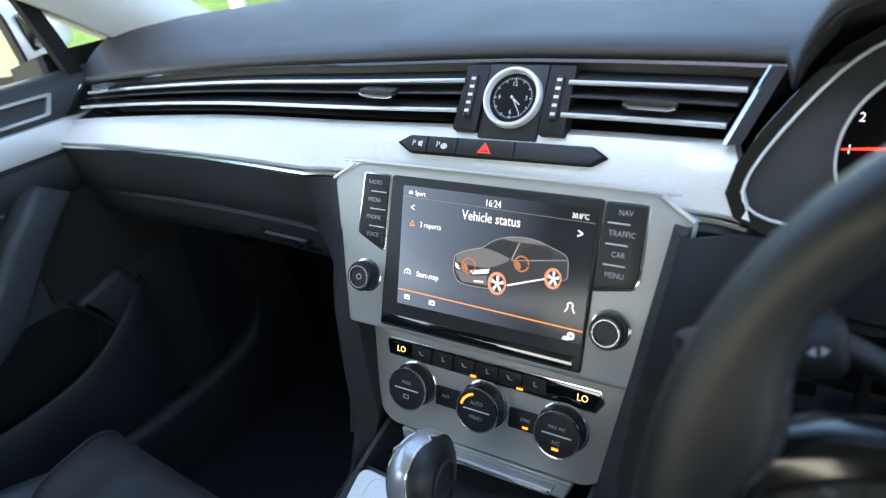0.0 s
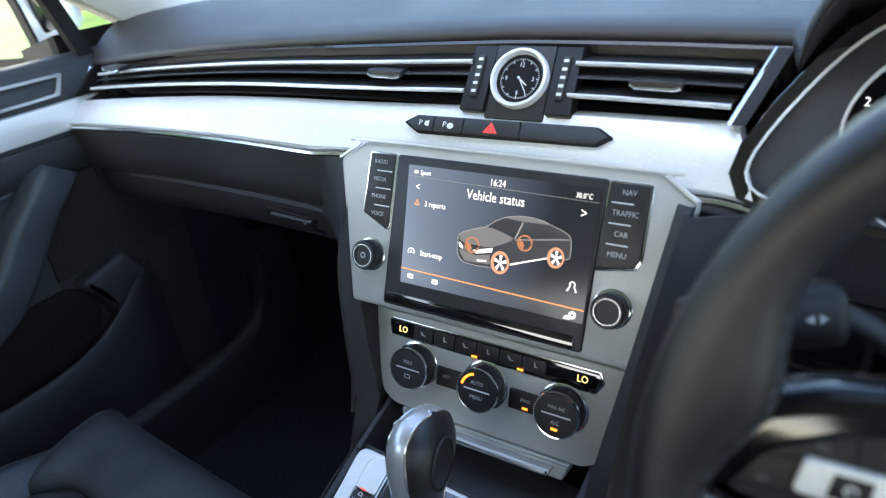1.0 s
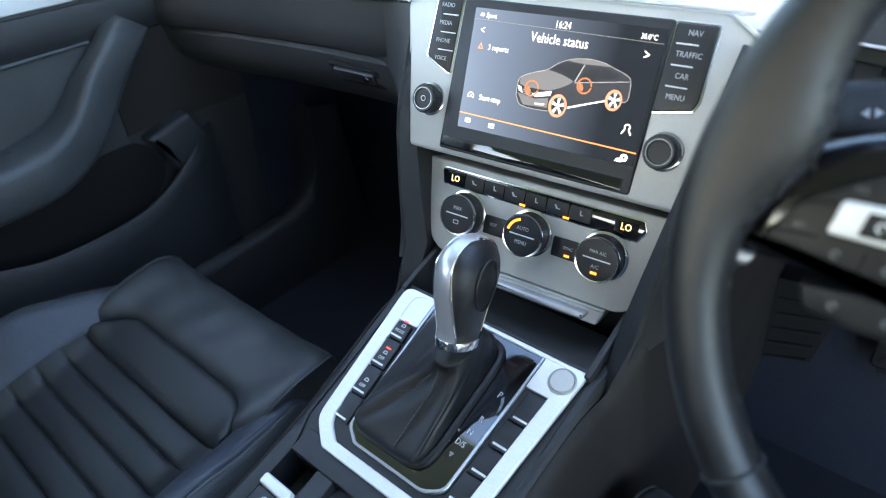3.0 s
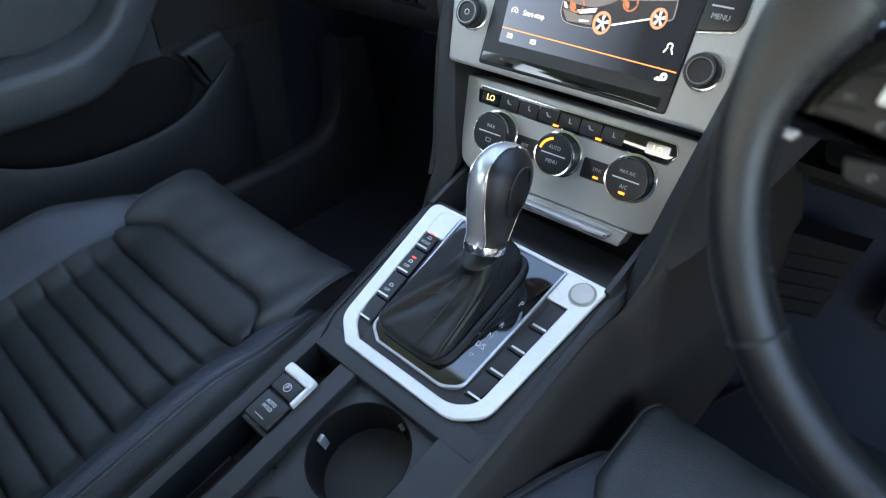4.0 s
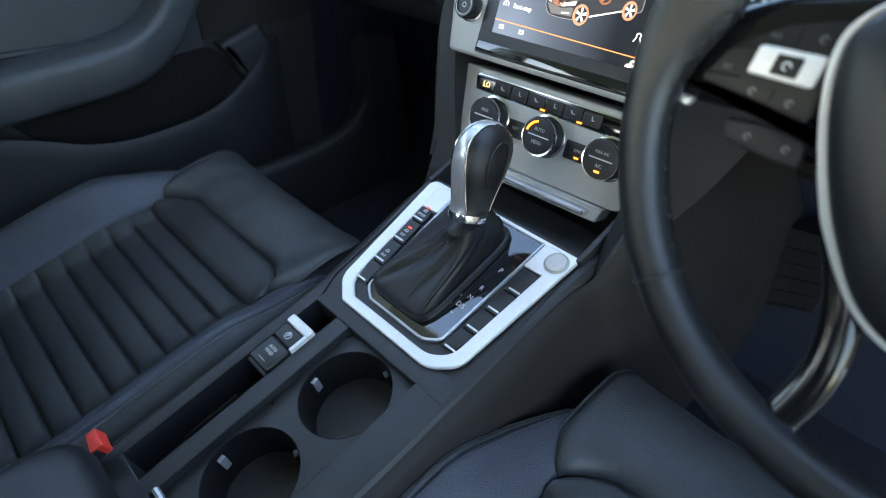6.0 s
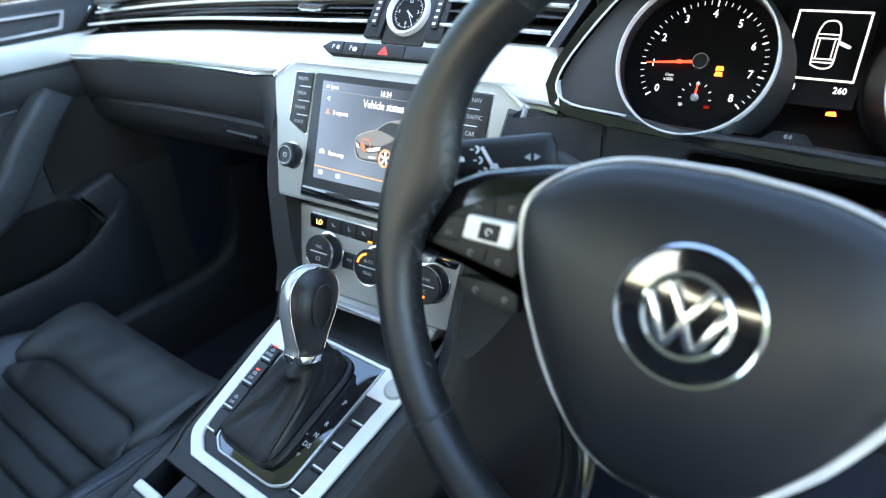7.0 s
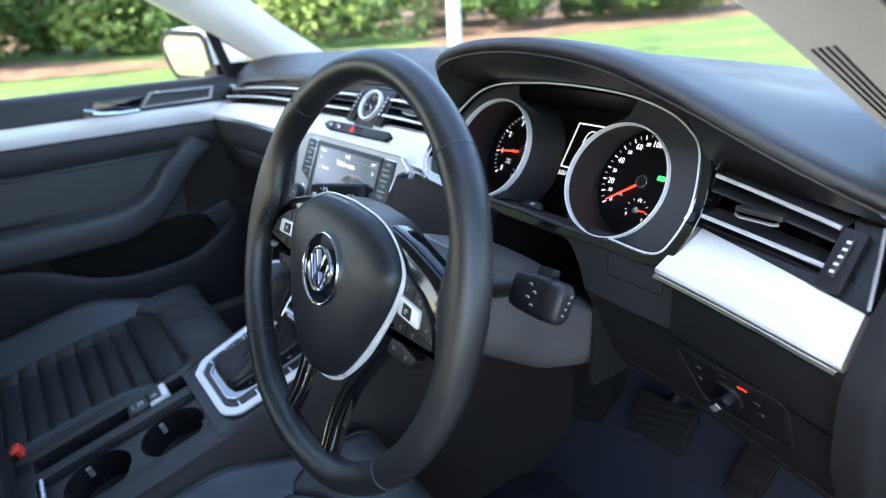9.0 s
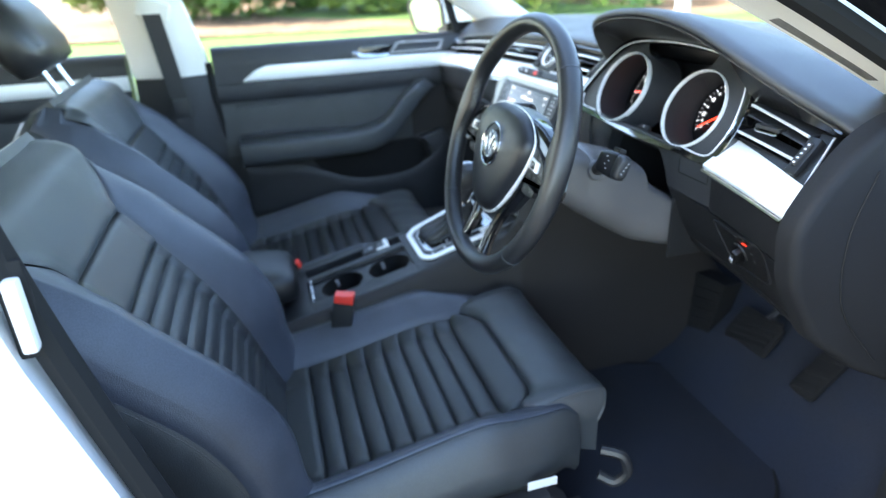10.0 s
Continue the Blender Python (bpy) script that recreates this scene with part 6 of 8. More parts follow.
for sx in (-1, 1):
    # side spoke: gloss fork, key pad, rocker
    HS = HB @ at(0.0, 0.000, -0.0085) @ Matrix.Rotation(radians(-3.5 * sx), 4, "Y")

    def mx(pts):
        return [(sx * x, y) for x, y in pts]
    lift = 1.0 if sx > 0 else 0.45
    arm_pts = rounded(mx([(0.050, 0.052 + 0.008 * lift), (0.088, 0.0425 + 0.012 * lift), (0.128, 0.0310 + 0.012 * lift), (0.147, 0.0220 + 0.009 * lift), (0.160, 0.0080 + 0.007 * lift), (0.169, -0.011), (0.166, -0.022), (0.150, -0.0225), (0.113, -0.0190), (0.092, -0.0215), (0.060, -0.034)]), 0.006, 3)
    rings = []
    for ins, z in ((0.0, -0.012), (0.0, 0.0005), (0.0010, 0.0036), (0.0030, 0.0060), (0.0060, 0.0076), (0.0095, 0.0084)):
        rings.append([(x, y, z - 0.002 - 0.006 * max(0.0, min(1.0, (abs(x) - 0.10) / 0.05))) for x, y in inset(arm_pts, ins)])
    part("spoke", loft(rings), GLOSS_S, wheel, "gloss black spoke", m=HS, angle=50)
    pad_pts = rounded(mx([(0.0945, 0.0320), (0.118, 0.0240), (0.139, 0.0100), (0.149, -0.0100), (0.113, -0.0135), (0.0925, -0.0155)]), 0.004, 3)
    part("spoke_tip", prism(rounded(mx([(0.149, -0.0205), (0.161, -0.0198), (0.163, -0.0245), (0.151, -0.0262)]), 0.0015, 2), -0.004, 0.0015, 0.0012), CHROME_D, wheel, "bright tip under the spoke", m=HS)
    kp = part("key_pad", prism(pad_pts, -0.004, 0.0065, 0.0012), SWITCH, wheel, m=HS)
    rk = rounded(mx([(0.0965, 0.0150), (0.1265, 0.0130), (0.1280, -0.0010), (0.0975, 0.0000)]), 0.0022, 3)
    part("rocker_frame", prism(rk, 0.004, 0.0094, 0.0012), SILVER, wheel, "silver rocker switch", m=HS)
    part("rocker_centre", prism(rounded(mx([(0.1050, 0.0118), (0.1170, 0.0110), (0.1178, 0.0015), (0.1055, 0.0020)]), 0.001, 3), 0.0085, 0.0102, 0.0006), SWITCH, wheel, m=HS)
    part("rocker_mark", flat(arc_strip(0.0014, 0.0022, 0, 270)), PRINT, kp, m=HS @ at(sx * 0.1112, 0.0065, 0.0103), smooth=False)
    for ln in (((0.089, 0.0155), (0.092, 0.0145)), ((0.128, 0.0110), (0.139, 0.0085)), ((0.1115, 0.0145), (0.1125, 0.0245)), ((0.1125, -0.0045), (0.1130, -0.0130)), ((0.1300, -0.0040), (0.1480, -0.0060))):
        part("key_joint", tube([(sx * ln[0][0], ln[0][1], 0.0067), (sx * ln[1][0], ln[1][1], 0.0067)], 0.0005, 4), RUBBER, kp, m=HS)
    if sx < 0:
        lettering("key_label", "RES", 0.0034, DIMPRINT, kp, HS @ at(-0.122, 0.0180, 0.0067))
        lettering("key_label", "SET", 0.0034, DIMPRINT, kp, HS @ at(-0.1375, -0.0010, 0.0067))
    for u, v in ((0.102, 0.0215), (0.104, -0.0090), (0.122, -0.0085)) + (((0.122, 0.0180), (0.1375, 0.002)) if sx > 0 else ()):
        part("key_mark", flat(arc_strip(0.0010, 0.0019, 20, 300)), DIMPRINT, kp, m=HS @ at(sx * u, v, 0.0067), smooth=False)
    low = part("lower_keys", prism(rounded(mx([(0.090, -0.0235), (0.106, -0.0215), (0.130, -0.0245), (0.126, -0.0345), (0.104, -0.0370), (0.088, -0.0365)]), 0.003, 3), -0.006, 0.004, 0.0012), SWITCH, wheel, m=HS)
    for u in (0.097, 0.116):
        part("key_mark", flat(arc_strip(0.001, 0.0019, 0, 300)), DIMPRINT, low, m=HS @ at(sx * u, -0.0295, 0.0041), smooth=False)
    # lower fork
    fork = smooth_curve([(0.083, -0.034), (0.064, -0.066), (0.050, -0.096), (0.046, -0.126), (0.052, -0.158)], 4)
    fork_in = smooth_curve([(0.052, -0.050), (0.040, -0.074), (0.030, -0.100), (0.027, -0.128), (0.033, -0.158)], 4)
    rows = []
    for k, (o, q) in enumerate(zip(fork, fork_in)):
        zc = -0.004 + 0.012 * (k / 16) ** 2
        rows.append([(sx * q[0], q[1], zc - 0.010), (sx * q[0], q[1], zc - 0.001), (sx * (q[0] + 0.002), q[1], zc + 0.001), (sx * (q[0] + o[0]) / 2, (q[1] + o[1]) / 2, zc + 0.003), (sx * (o[0] - 0.002), o[1], zc + 0.001), (sx * o[0], o[1], zc - 0.001), (sx * o[0], o[1], zc - 0.010)])
    part("lower_spoke", loft(rows), GLOSS_S, wheel, "gloss black spoke", m=HB, angle=60)
    part("lower_spoke_chrome", tube([(sx * (q[0] + 0.001), q[1], -0.0035 + 0.012 * ((k + 10) / 16) ** 2) for k, q in enumerate(fork_in[10:])], 0.0008, 5), CHROME, wheel, m=HB)
part("hub_back", lathe([(0.050, -0.045), (0.055, -0.02), (0.050, -0.010)], 28), RUBBER, wheel, m=HB @ at(0, -0.005, 0))


# ---- centre console ----
console = thing("centre_console", "dark plastic centre console with silver gear surround and cup holders", "centre console")
KP = plane_at((0, 0.4915, 0.6010), 70.5, 0)
KR = plane_at((0, 0.3816, 0.5630), 76.0, 0) @ at(0, 0.115, 0)


def top_z(y):
    return 0.6010 + (y - 0.4915) * math.tan(radians(19.5)) if y > 0.3816 else 0.5630 + (y - 0.3816) * math.tan(radians(14.0))


rows = []
for y in steps(-0.12, 0.545, 24):
    z = top_z(y) - 0.055
    w = 0.108 + 0.010 * max(0, (y - 0.40) / 0.2)
    rows.append([(-w - 0.012, y, 0.30), (-w - 0.004, y, z), (-w + 0.012, y, z + 0.0), (w - 0.012, y, z + 0.0), (w + 0.004, y, z), (w + 0.012, y, 0.30)])
part("body", loft(rows), HARD, console)
for sx in (-1, 1):
    rows = []
    for y in steps(-0.12, 0.60, 26):
        z = top_z(min(y, 0.555))
        w = 0.1085 + 0.010 * max(0, (y - 0.40) / 0.2)
        inn = 0.090 if sx < 0 or y > 0.38 else 0.066
        inn = min(inn, w - 0.012)
        if y > 0.38:
            inn = 0.100 + 0.004 * (y - 0.38) / 0.17
        rows.append([(sx * inn, y, z - 0.045), (sx * inn, y, z - 0.001), (sx * (inn + 0.002), y, z), (sx * (w - 0.004), y, z - 0.001), (sx * w, y, z - 0.006), (sx * (w + 0.004), y, z - 0.06)])
    part("side_rail", loft(rows), CONSOLE, console, "soft black console edge")
    # flank that rises beside the climate panel to the screen surround
    fl = [(0.552, 0.600), (0.556, 0.616), (0.566, 0.635), (0.578, 0.655), (0.585, 0.71), (0.599, 0.780), (0.650, 0.875), (0.80, 0.86), (0.80, 0.30), (0.540, 0.30)]
    rings = []
    for o in range(4):
        ring = []
        for y, z in fl:
            lit = max(0.0, min(0.10, z - 0.66))
            x_out = min(0.130, 0.119 + 0.011 * max(0.0, min(1.0, (z - 0.60) / 0.05))) + 0.10 * max(0.0, z - 0.66)
            x_in = 0.1085 + 0.20 * lit + 0.10 * max(0.0, z - 0.76)
            x = (x_out, x_out, x_out - 0.0030, x_in)[o]
            ring.append((sx * x, y + (0.05, 0.0035, 0.0, 0.0130)[o] * (1.0 if y < 0.7 else 0.0), z))
        rings.append(ring)
    part("flank", loft(rings), PLASTIC, console, "dark upright beside the climate panel", angle=35)

out_half = [(0.1035, 0.0650), (0.0885, -0.0880), (0.0640, -0.1075)]
outer = rounded(mirrored(out_half), [0.002, 0.010, 0.012] * 2, 5)
part("gear_plate", prism(outer, -0.03, 0.0002), SATIN, console, m=KP)
part("gear_deck", prism(rounded([(-0.106, 0.066), (-0.106, -0.122), (0.106, -0.122), (0.106, 0.066)], 0.003, 2), -0.02, -0.0022), CONSOLE, console, m=KP)
ring_in = rounded(mirrored([(0.0870, 0.0605), (0.0748, -0.0830), (0.0560, -0.0965)]), [0.002, 0.010, 0.012] * 2, 5)
part("silver_surround", band(outer, ring_in, 0.0, 0.0042, 0.0010), SILVER, console, "brushed silver gear surround", m=KP)
for sx in (-1, 1):
    part("surround_corner", prism(rounded([(sx * 0.0640, 0.0620), (sx * 0.0885, 0.0620), (sx * 0.0870, 0.0300), (sx * 0.0625, 0.0300)], 0.0012, 2), 0.0, 0.0038, 0.0006), SILVER, console, "brushed silver corner plate", m=KP)
in_o = rounded(mirrored([(0.0635, 0.0640), (0.0560, -0.0790), (0.0400, -0.0895)]), [0.002, 0.006, 0.006] * 2, 4)
in_i = rounded(mirrored([(0.0607, 0.0615), (0.0532, -0.0775), (0.0384, -0.0868)]), [0.002, 0.006, 0.006] * 2, 4)
part("inner_frame", band(in_o, in_i, 0.0, 0.0040), CHROME_D, console, "satin inner frame", m=KP)
gl = part("selector_panel", prism(inset(in_i, -0.0005), 0.0, 0.0022), PIANO, console, "gloss black selector panel", m=KP)
for txt, u, v, s in (("P", 0.0475, 0.0125, 0.0085), ("R", 0.0460, -0.0135, 0.0075), ("N", 0.0440, -0.0275, 0.0075), ("D/S", 0.0425, -0.0395, 0.0075)):
    lettering("gear_letter", txt, s, PRINT, gl, KP @ at(u, v, 0.0022))
lettering("gear_letter", "+", 0.0060, GREYPRINT, gl, KP @ at(0.0345, -0.0310, 0.0022))
lettering("gear_letter", "-", 0.0060, GREYPRINT, gl, KP @ at(0.0330, -0.0420, 0.0022))
part("gear_mark", band([(-0.0022, 0.0016), (0.0022, 0.0016), (0, -0.0024)], [(-0.0012, 0.0009), (0.0012, 0.0009), (0, -0.0012)], 0, 0.0003, 0.0001), GREYPRINT, gl, m=KP @ at(0.0410, -0.0510, 0.0022), smooth=False)
for sx, bars in ((-1, (0.0135, -0.0180, -0.0490, -0.0770)), (1, (0.0020, -0.0250, -0.0515, -0.0790))):
    topv = 0.0285
    for i, v in enumerate(bars):
        def wid(vv):
            c = 0.0730 + (vv + 0.02) * 0.085
            return c - 0.0098, c + 0.0098
        v1 = topv - 0.0005
        v0 = v - 0.0035 if i < 3 else v - 0.003
        (a0, b0), (a1, b1) = wid(v0), wid(v1)
        cut = 0.012 if i == 3 else 0.0
        pts = [(sx * a1, v1), (sx * b1, v1), (sx * (b0 - cut * 0.4), v0 + cut * 0.3), (sx * a0, v0)]
        kb = part("console_key", prism(rounded(pts, 0.0015, 2), 0.0, 0.0034, 0.0010), SATIN, console, m=KP)
        c = (wid(v)[0] + wid(v)[1]) / 2
        part("key_bar", prism(rounded([(-0.0068, -0.0010), (0.0068, -0.0010), (0.0068, 0.0010), (-0.0068, 0.0010)], 0.0004, 2), 0, 0.0008, 0.0003), SILVER, kb, m=KP @ at(sx * c, v, 0.0032))
        if sx < 0 and i < 3:
            lettering("key_label", ("MODE", "OFF", "OFF")[i], 0.0046, PRINT, kb, KP @ at(-c, v + 0.0055, 0.0034) @ Matrix.Rotation(radians(0), 4, "Z"))
            part("key_symbol", band(rounded([(-0.0026, -0.0015), (0.0026, -0.0015), (0.0018, 0.0019), (-0.0018, 0.0019)], 0.0005, 2), rounded([(-0.0017, -0.0008), (0.0017, -0.0008), (0.0011, 0.0012), (-0.0011, 0.0012)], 0.0003, 2), 0, 0.0003, 0.0001), PRINT, kb, m=KP @ at(-c, v + 0.0120, 0.0034), smooth=False)
            if i < 2:
                part("key_lamp", flat([(-0.0028, -0.0007), (0.0028, -0.0007), (0.0028, 0.0007), (-0.0028, 0.0007)]), G_RED, kb, m=KP @ at(-c, v + 0.0170, 0.0036), smooth=False)
        topv = v0 - 0.0008
part("start_button", lathe([(0.0125, 0.002), (0.0125, 0.0046), (0.0115, 0.0050), (0.0110, 0.0044), (0.0108, 0.0052), (0.0098, 0.0064), (0.0, 0.0068)], 36), PANEL, console, "round satin start button", m=KP @ at(0.0875, 0.0485, 0.0))

# tray ahead of the gear lever with its satin lip
tray = [(-0.105, 0.066), (0.105, 0.066), (0.100, 0.125), (-0.100, 0.125)]
part("tray_floor", prism(rounded(tray, 0.006), -0.045, -0.040), PLASTIC, console, m=KP)
part("tray_front_wall", box(0.205, 0.004, 0.045, 0.001), PLASTIC, console, m=KP @ at(0, 0.067, -0.021))
part("tray_back", box(0.23, 0.01, 0.10, 0.002), HARD, console, m=at(0, 0.655, 0.615))
for sx in (-1, 1):
    part("tray_side", box(0.006, 0.09, 0.05, 0.002), PLASTIC, console, m=KP @ at(sx * 0.104, 0.105, -0.018))
part("tray_lip", prism(rounded([(-0.074, -0.0530), (0.072, -0.0530), (0.069, -0.0600), (-0.071, -0.0600)], 0.002), -0.012, 0.012, 0.003), CHROME_D, climate, "satin metal tray lip", m=KF)
part("tray_lip_back", prism(rounded([(-0.085, -0.0480), (0.085, -0.0480), (0.080, -0.0640), (-0.080, -0.0640)], 0.002), -0.02, 0.002, 0.002), PANEL, climate, m=KF)

# rear part: rails round the slots and the cup bay
def slab(u0, u1, v0, v1, z0=-0.05, z1=0.0, material=CONSOLE, name="top_rail", r=0.002, bev=0.0015):
    return part(name, prism(rounded([(u0, v0), (u1, v0), (u1, v1), (u0, v1)], r, 3), z0, z1, bev), material, console, m=KR)


slab(-0.0905, 0.100, -0.1225, -0.098)
slab(-0.0535, -0.0330, -0.352, -0.1225)
slab(-0.0905, 0.100, -0.40, -0.345)
slab(-0.0905, -0.0535, -0.345, -0.1225, -0.06, -0.040, HARD, "slot_floor")
slab(-0.0900, -0.0540, -0.2120, -0.1485, -0.05, -0.004, CONSOLE, "switch_block")
slab(-0.0860, -0.0840, -0.30, -0.24, -0.041, -0.030, HARD, "slot_rib")
slab(-0.0620, -0.0600, -0.33, -0.24, -0.041, -0.030, HARD, "slot_rib")
sw = slab(-0.0865, -0.0565, -0.1780, -0.1605, -0.01, 0.0045, SATIN, "brake_switch", 0.003, 0.002)
part("switch_rim", prism(rounded([(-0.0885, -0.1600), (-0.0525, -0.1600), (-0.0525, -0.1495), (-0.0885, -0.1495)], 0.0035, 4), -0.004, 0.0068, 0.0025), SILVER, console, "silver switch edge", m=KR)
part("switch_rim", prism(rounded([(-0.0560, -0.1790), (-0.0525, -0.1790), (-0.0525, -0.1590), (-0.0560, -0.1590)], 0.001, 2), -0.004, 0.0062, 0.0012), SILVER, console, "silver switch edge", m=KR)
lettering("switch_label", "P", 0.0080, PRINT, sw, KR @ at(-0.0705, -0.1695, 0.0045))
part("switch_label", band(circle(0.0042, 20), circle(0.0036, 20), 0, 0.0003, 0.0001), PRINT, sw, m=KR @ at(-0.0705, -0.1695, 0.0046), smooth=False)
sw2 = slab(-0.0865, -0.0545, -0.2080, -0.1795, -0.01, 0.0036, SATIN, "hold_switch", 0.003, 0.002)
lettering("switch_label", "AUTO\nHOLD", 0.0050, PRINT, sw2, KR @ at(-0.0705, -0.1905, 0.0036))
part("switch_line", flat([(-0.006, -0.0004), (0.006, -0.0004), (0.006, 0.0004), (-0.006, 0.0004)]), GREYPRINT, sw2, m=KR @ at(-0.0705, -0.2020, 0.0037), smooth=False)
for cu, cv, v0, v1 in ((0.0165, -0.1690, -0.2215, -0.1225), (0.0150, -0.2740, -0.345, -0.2215)):
    rect = to_rect(cu, cv, -0.0335, 0.0660, v0, v1)
    hole = [(cu + 0.0455 * math.cos(2 * math.pi * i / N), cv + 0.0455 * math.sin(2 * math.pi * i / N)) for i in range(N)]
    part("cup_bay", band(rect, hole, -0.020, -0.010, 0.00002), CONSOLE, console, m=KR)
    cup = part("cup_well", lathe([(0.0460, -0.0105), (0.0453, -0.0098), (0.0445, -0.0105), (0.0415, -0.070), (0.0, -0.070), (0.0, -0.073), (0.043, -0.073), (0.0460, -0.0105)], 48, cap=False), RUBBER, console, "deep round cup holder", m=KR @ at(cu, cv, 0))
    part("cup_mat", lathe([(0.0390, -0.0698), (0.0390, -0.0675), (0.0375, -0.0668), (0.0, -0.0668)], 40), RUBBER, cup, m=KR @ at(cu, cv, 0))
    for ang in (75, 195, 315):
        part("clip", box(0.0045, 0.0075, 0.016, 0.001), SATIN if ang != 195 else CHROME_D, cup, m=KR @ at(cu, cv, 0) @ Matrix.Rotation(radians(ang), 4, "Z") @ at(0.0410, 0, -0.024))
part("shutter_edge", tube([(-0.031, -0.338, 0.001), (0.062, -0.338, 0.001)], 0.0035, 8), CHROME_D, console, m=KR)

# armrest box behind; lid and box take darker materials that paint in a shadow
arm = thing("armrest", "padded black leather centre armrest on the console", "armrest")
rows = []
for y, w, z0, z1 in ((0.140, 0.062, 0.524, 0.558), (0.134, 0.073, 0.518, 0.572), (0.122, 0.080, 0.514, 0.580), (0.100, 0.084, 0.512, 0.585), (0.04, 0.086, 0.510, 0.590), (-0.06, 0.086, 0.51, 0.594), (-0.20, 0.085, 0.51, 0.596), (-0.22, 0.075, 0.52, 0.580)):
    rows.append([(math.copysign(abs(math.cos(a)) ** 0.5, math.cos(a)) * w, y, (z0 + z1) / 2 + math.copysign(abs(math.sin(a)) ** 0.55, math.sin(a)) * (z1 - z0) / 2) for a in (2 * math.pi * k / 24 for k in range(24))])
part("lid", loft(rows), BOOT, arm)
part("box", box(0.17, 0.36, 0.20, 0.012), SHADE_PLASTIC, arm, m=at(0, -0.075, 0.41))
stitch_row(arm, [(-0.066, 0.09, 0.5830), (-0.068, 0.0, 0.5870), (-0.068, -0.2, 0.5905)])

# ---- gear selector ----
gear = thing("gear_selector", "automatic gear lever with satin and leather knob and leather boot", "gear lever")
BOOT_ROWS = smooth_curve([(1.0, 0.002, 0.30), (1.04, 0.006, 0.32), (1.03, 0.012, 0.36), (0.93, 0.0175, 0.44), (0.78, 0.0230, 0.55), (0.64, 0.0300, 0.68), (0.53, 0.0380, 0.80), (0.45, 0.0460, 0.92), (0.42, 0.0530, 1.0)], 3)
rings = []
for k, (s, h, e) in enumerate(BOOT_ROWS):
    f = (1 - s) / 0.58
    cx, cy = -0.0115 + 0.0235 * f, -0.0115 + 0.0329 * f
    fold = 0.24 * math.sin(math.pi * min(1.0, max(0.0, (h - 0.008) / 0.044)))
    ring = []
    for i in range(72):
        a = 2 * math.pi * i / 72
        c, sn = math.cos(a), math.sin(a)
        w = 0.70 * abs(math.sin(2 * a + 0.10)) ** 4 - 0.38 + 0.35 * (1 - abs(math.sin(3.5 * a + 1.1 - 70 * h))) ** 2 + 0.20 * math.sin(5 * a + 95 * h) + 0.12 * math.sin(9 * a - 140 * h + 0.7)
        g = 1 + fold * w
        ring.append((cx + 0.0395 * s * g * math.copysign(abs(c) ** e, c), cy + 0.0620 * s * g * math.copysign(abs(sn) ** e, sn), h + 0.0012 * fold * 8 * w))
    rings.append(ring)
part("boot", loft(rings), BOOT, gear, "creased soft black leather boot", m=KP, angle=80)
part("boot_roll", tube([tuple(KP @ Vector((-0.0115 + 0.0412 * math.copysign(abs(math.cos(a)) ** 0.3, math.cos(a)), -0.0115 + 0.0640 * math.copysign(abs(math.sin(a)) ** 0.3, math.sin(a)), 0.0045))) for a in (2 * math.pi * k / 72 for k in range(72))], 0.0042, 8, loop=True), BOOT, gear)
for off in (0.0, 0.006):
    stitch_row(gear, [tuple(KP @ Vector((-0.049 + off * 0.5, -0.040 + off, 0.0140))), tuple(KP @ Vector((-0.030 + off * 0.3, -0.040 + off, 0.0225))), tuple(KP @ Vector((-0.008, -0.028 + off, 0.0300))), tuple(KP @ Vector((0.004, -0.013 + off * 0.4, 0.0420)))], 0.0042, 0.0028, 0.0005)
stitch_row(gear, [tuple(KP @ Vector((0.000, -0.073, 0.0135))), tuple(KP @ Vector((0.004, -0.052, 0.0235))), tuple(KP @ Vector((0.010, -0.026, 0.0350))), tuple(KP @ Vector((0.012, -0.010, 0.0480)))], 0.0042, 0.0028, 0.0005)
A, Bp = Vector((0.012, 0.4930, 0.662)), Vector((0.006, 0.5250, 0.7480))
ax = (Bp - A).normalized()
gy = (Vector((0, 1, 0)) - ax * ax.y).normalized()
gx = gy.cross(ax)
GM = Matrix(((gx.x, gy.x, ax.x, A.x), (gx.y, gy.y, ax.y, A.y), (gx.z, gy.z, ax.z, A.z), (0, 0, 0, 1)))
KS = 0.82
prof = [(-0.004, 0.015, 0.019, 0.0), (0.0, 0.0165, 0.0205, 0.0), (0.008, 0.0165, 0.0205, 0.0), (0.012, 0.0168, 0.021, 0.0), (0.030, 0.0190, 0.0245, 0.000), (0.050, 0.0226, 0.0290, 0.001), (0.068, 0.0238, 0.0305, 0.002), (0.083, 0.0222, 0.0290, 0.003), (0.094, 0.0180, 0.0240, 0.004), (0.1015, 0.0125, 0.0170, 0.004), (0.1060, 0.0060, 0.0080, 0.004), (0.1072, 0.0005, 0.0005, 0.004)]
prof = [(h * KS, a * 0.93, b * 0.95, c) for h, a, b, c in prof]


def knob(prof, lo, hi, grow, n=36, nseg=36):
    rr = []
    for h, wx, wy, off in prof:
        rr.append([((wx + grow) * math.copysign(abs(math.cos(a)) ** 0.88, math.cos(a)), off + (wy + grow) * math.copysign(abs(math.sin(a)) ** 0.88, math.sin(a)), h) for a in (radians(lo + (hi - lo) * i / n) for i in range(n + 1))])
    return rr


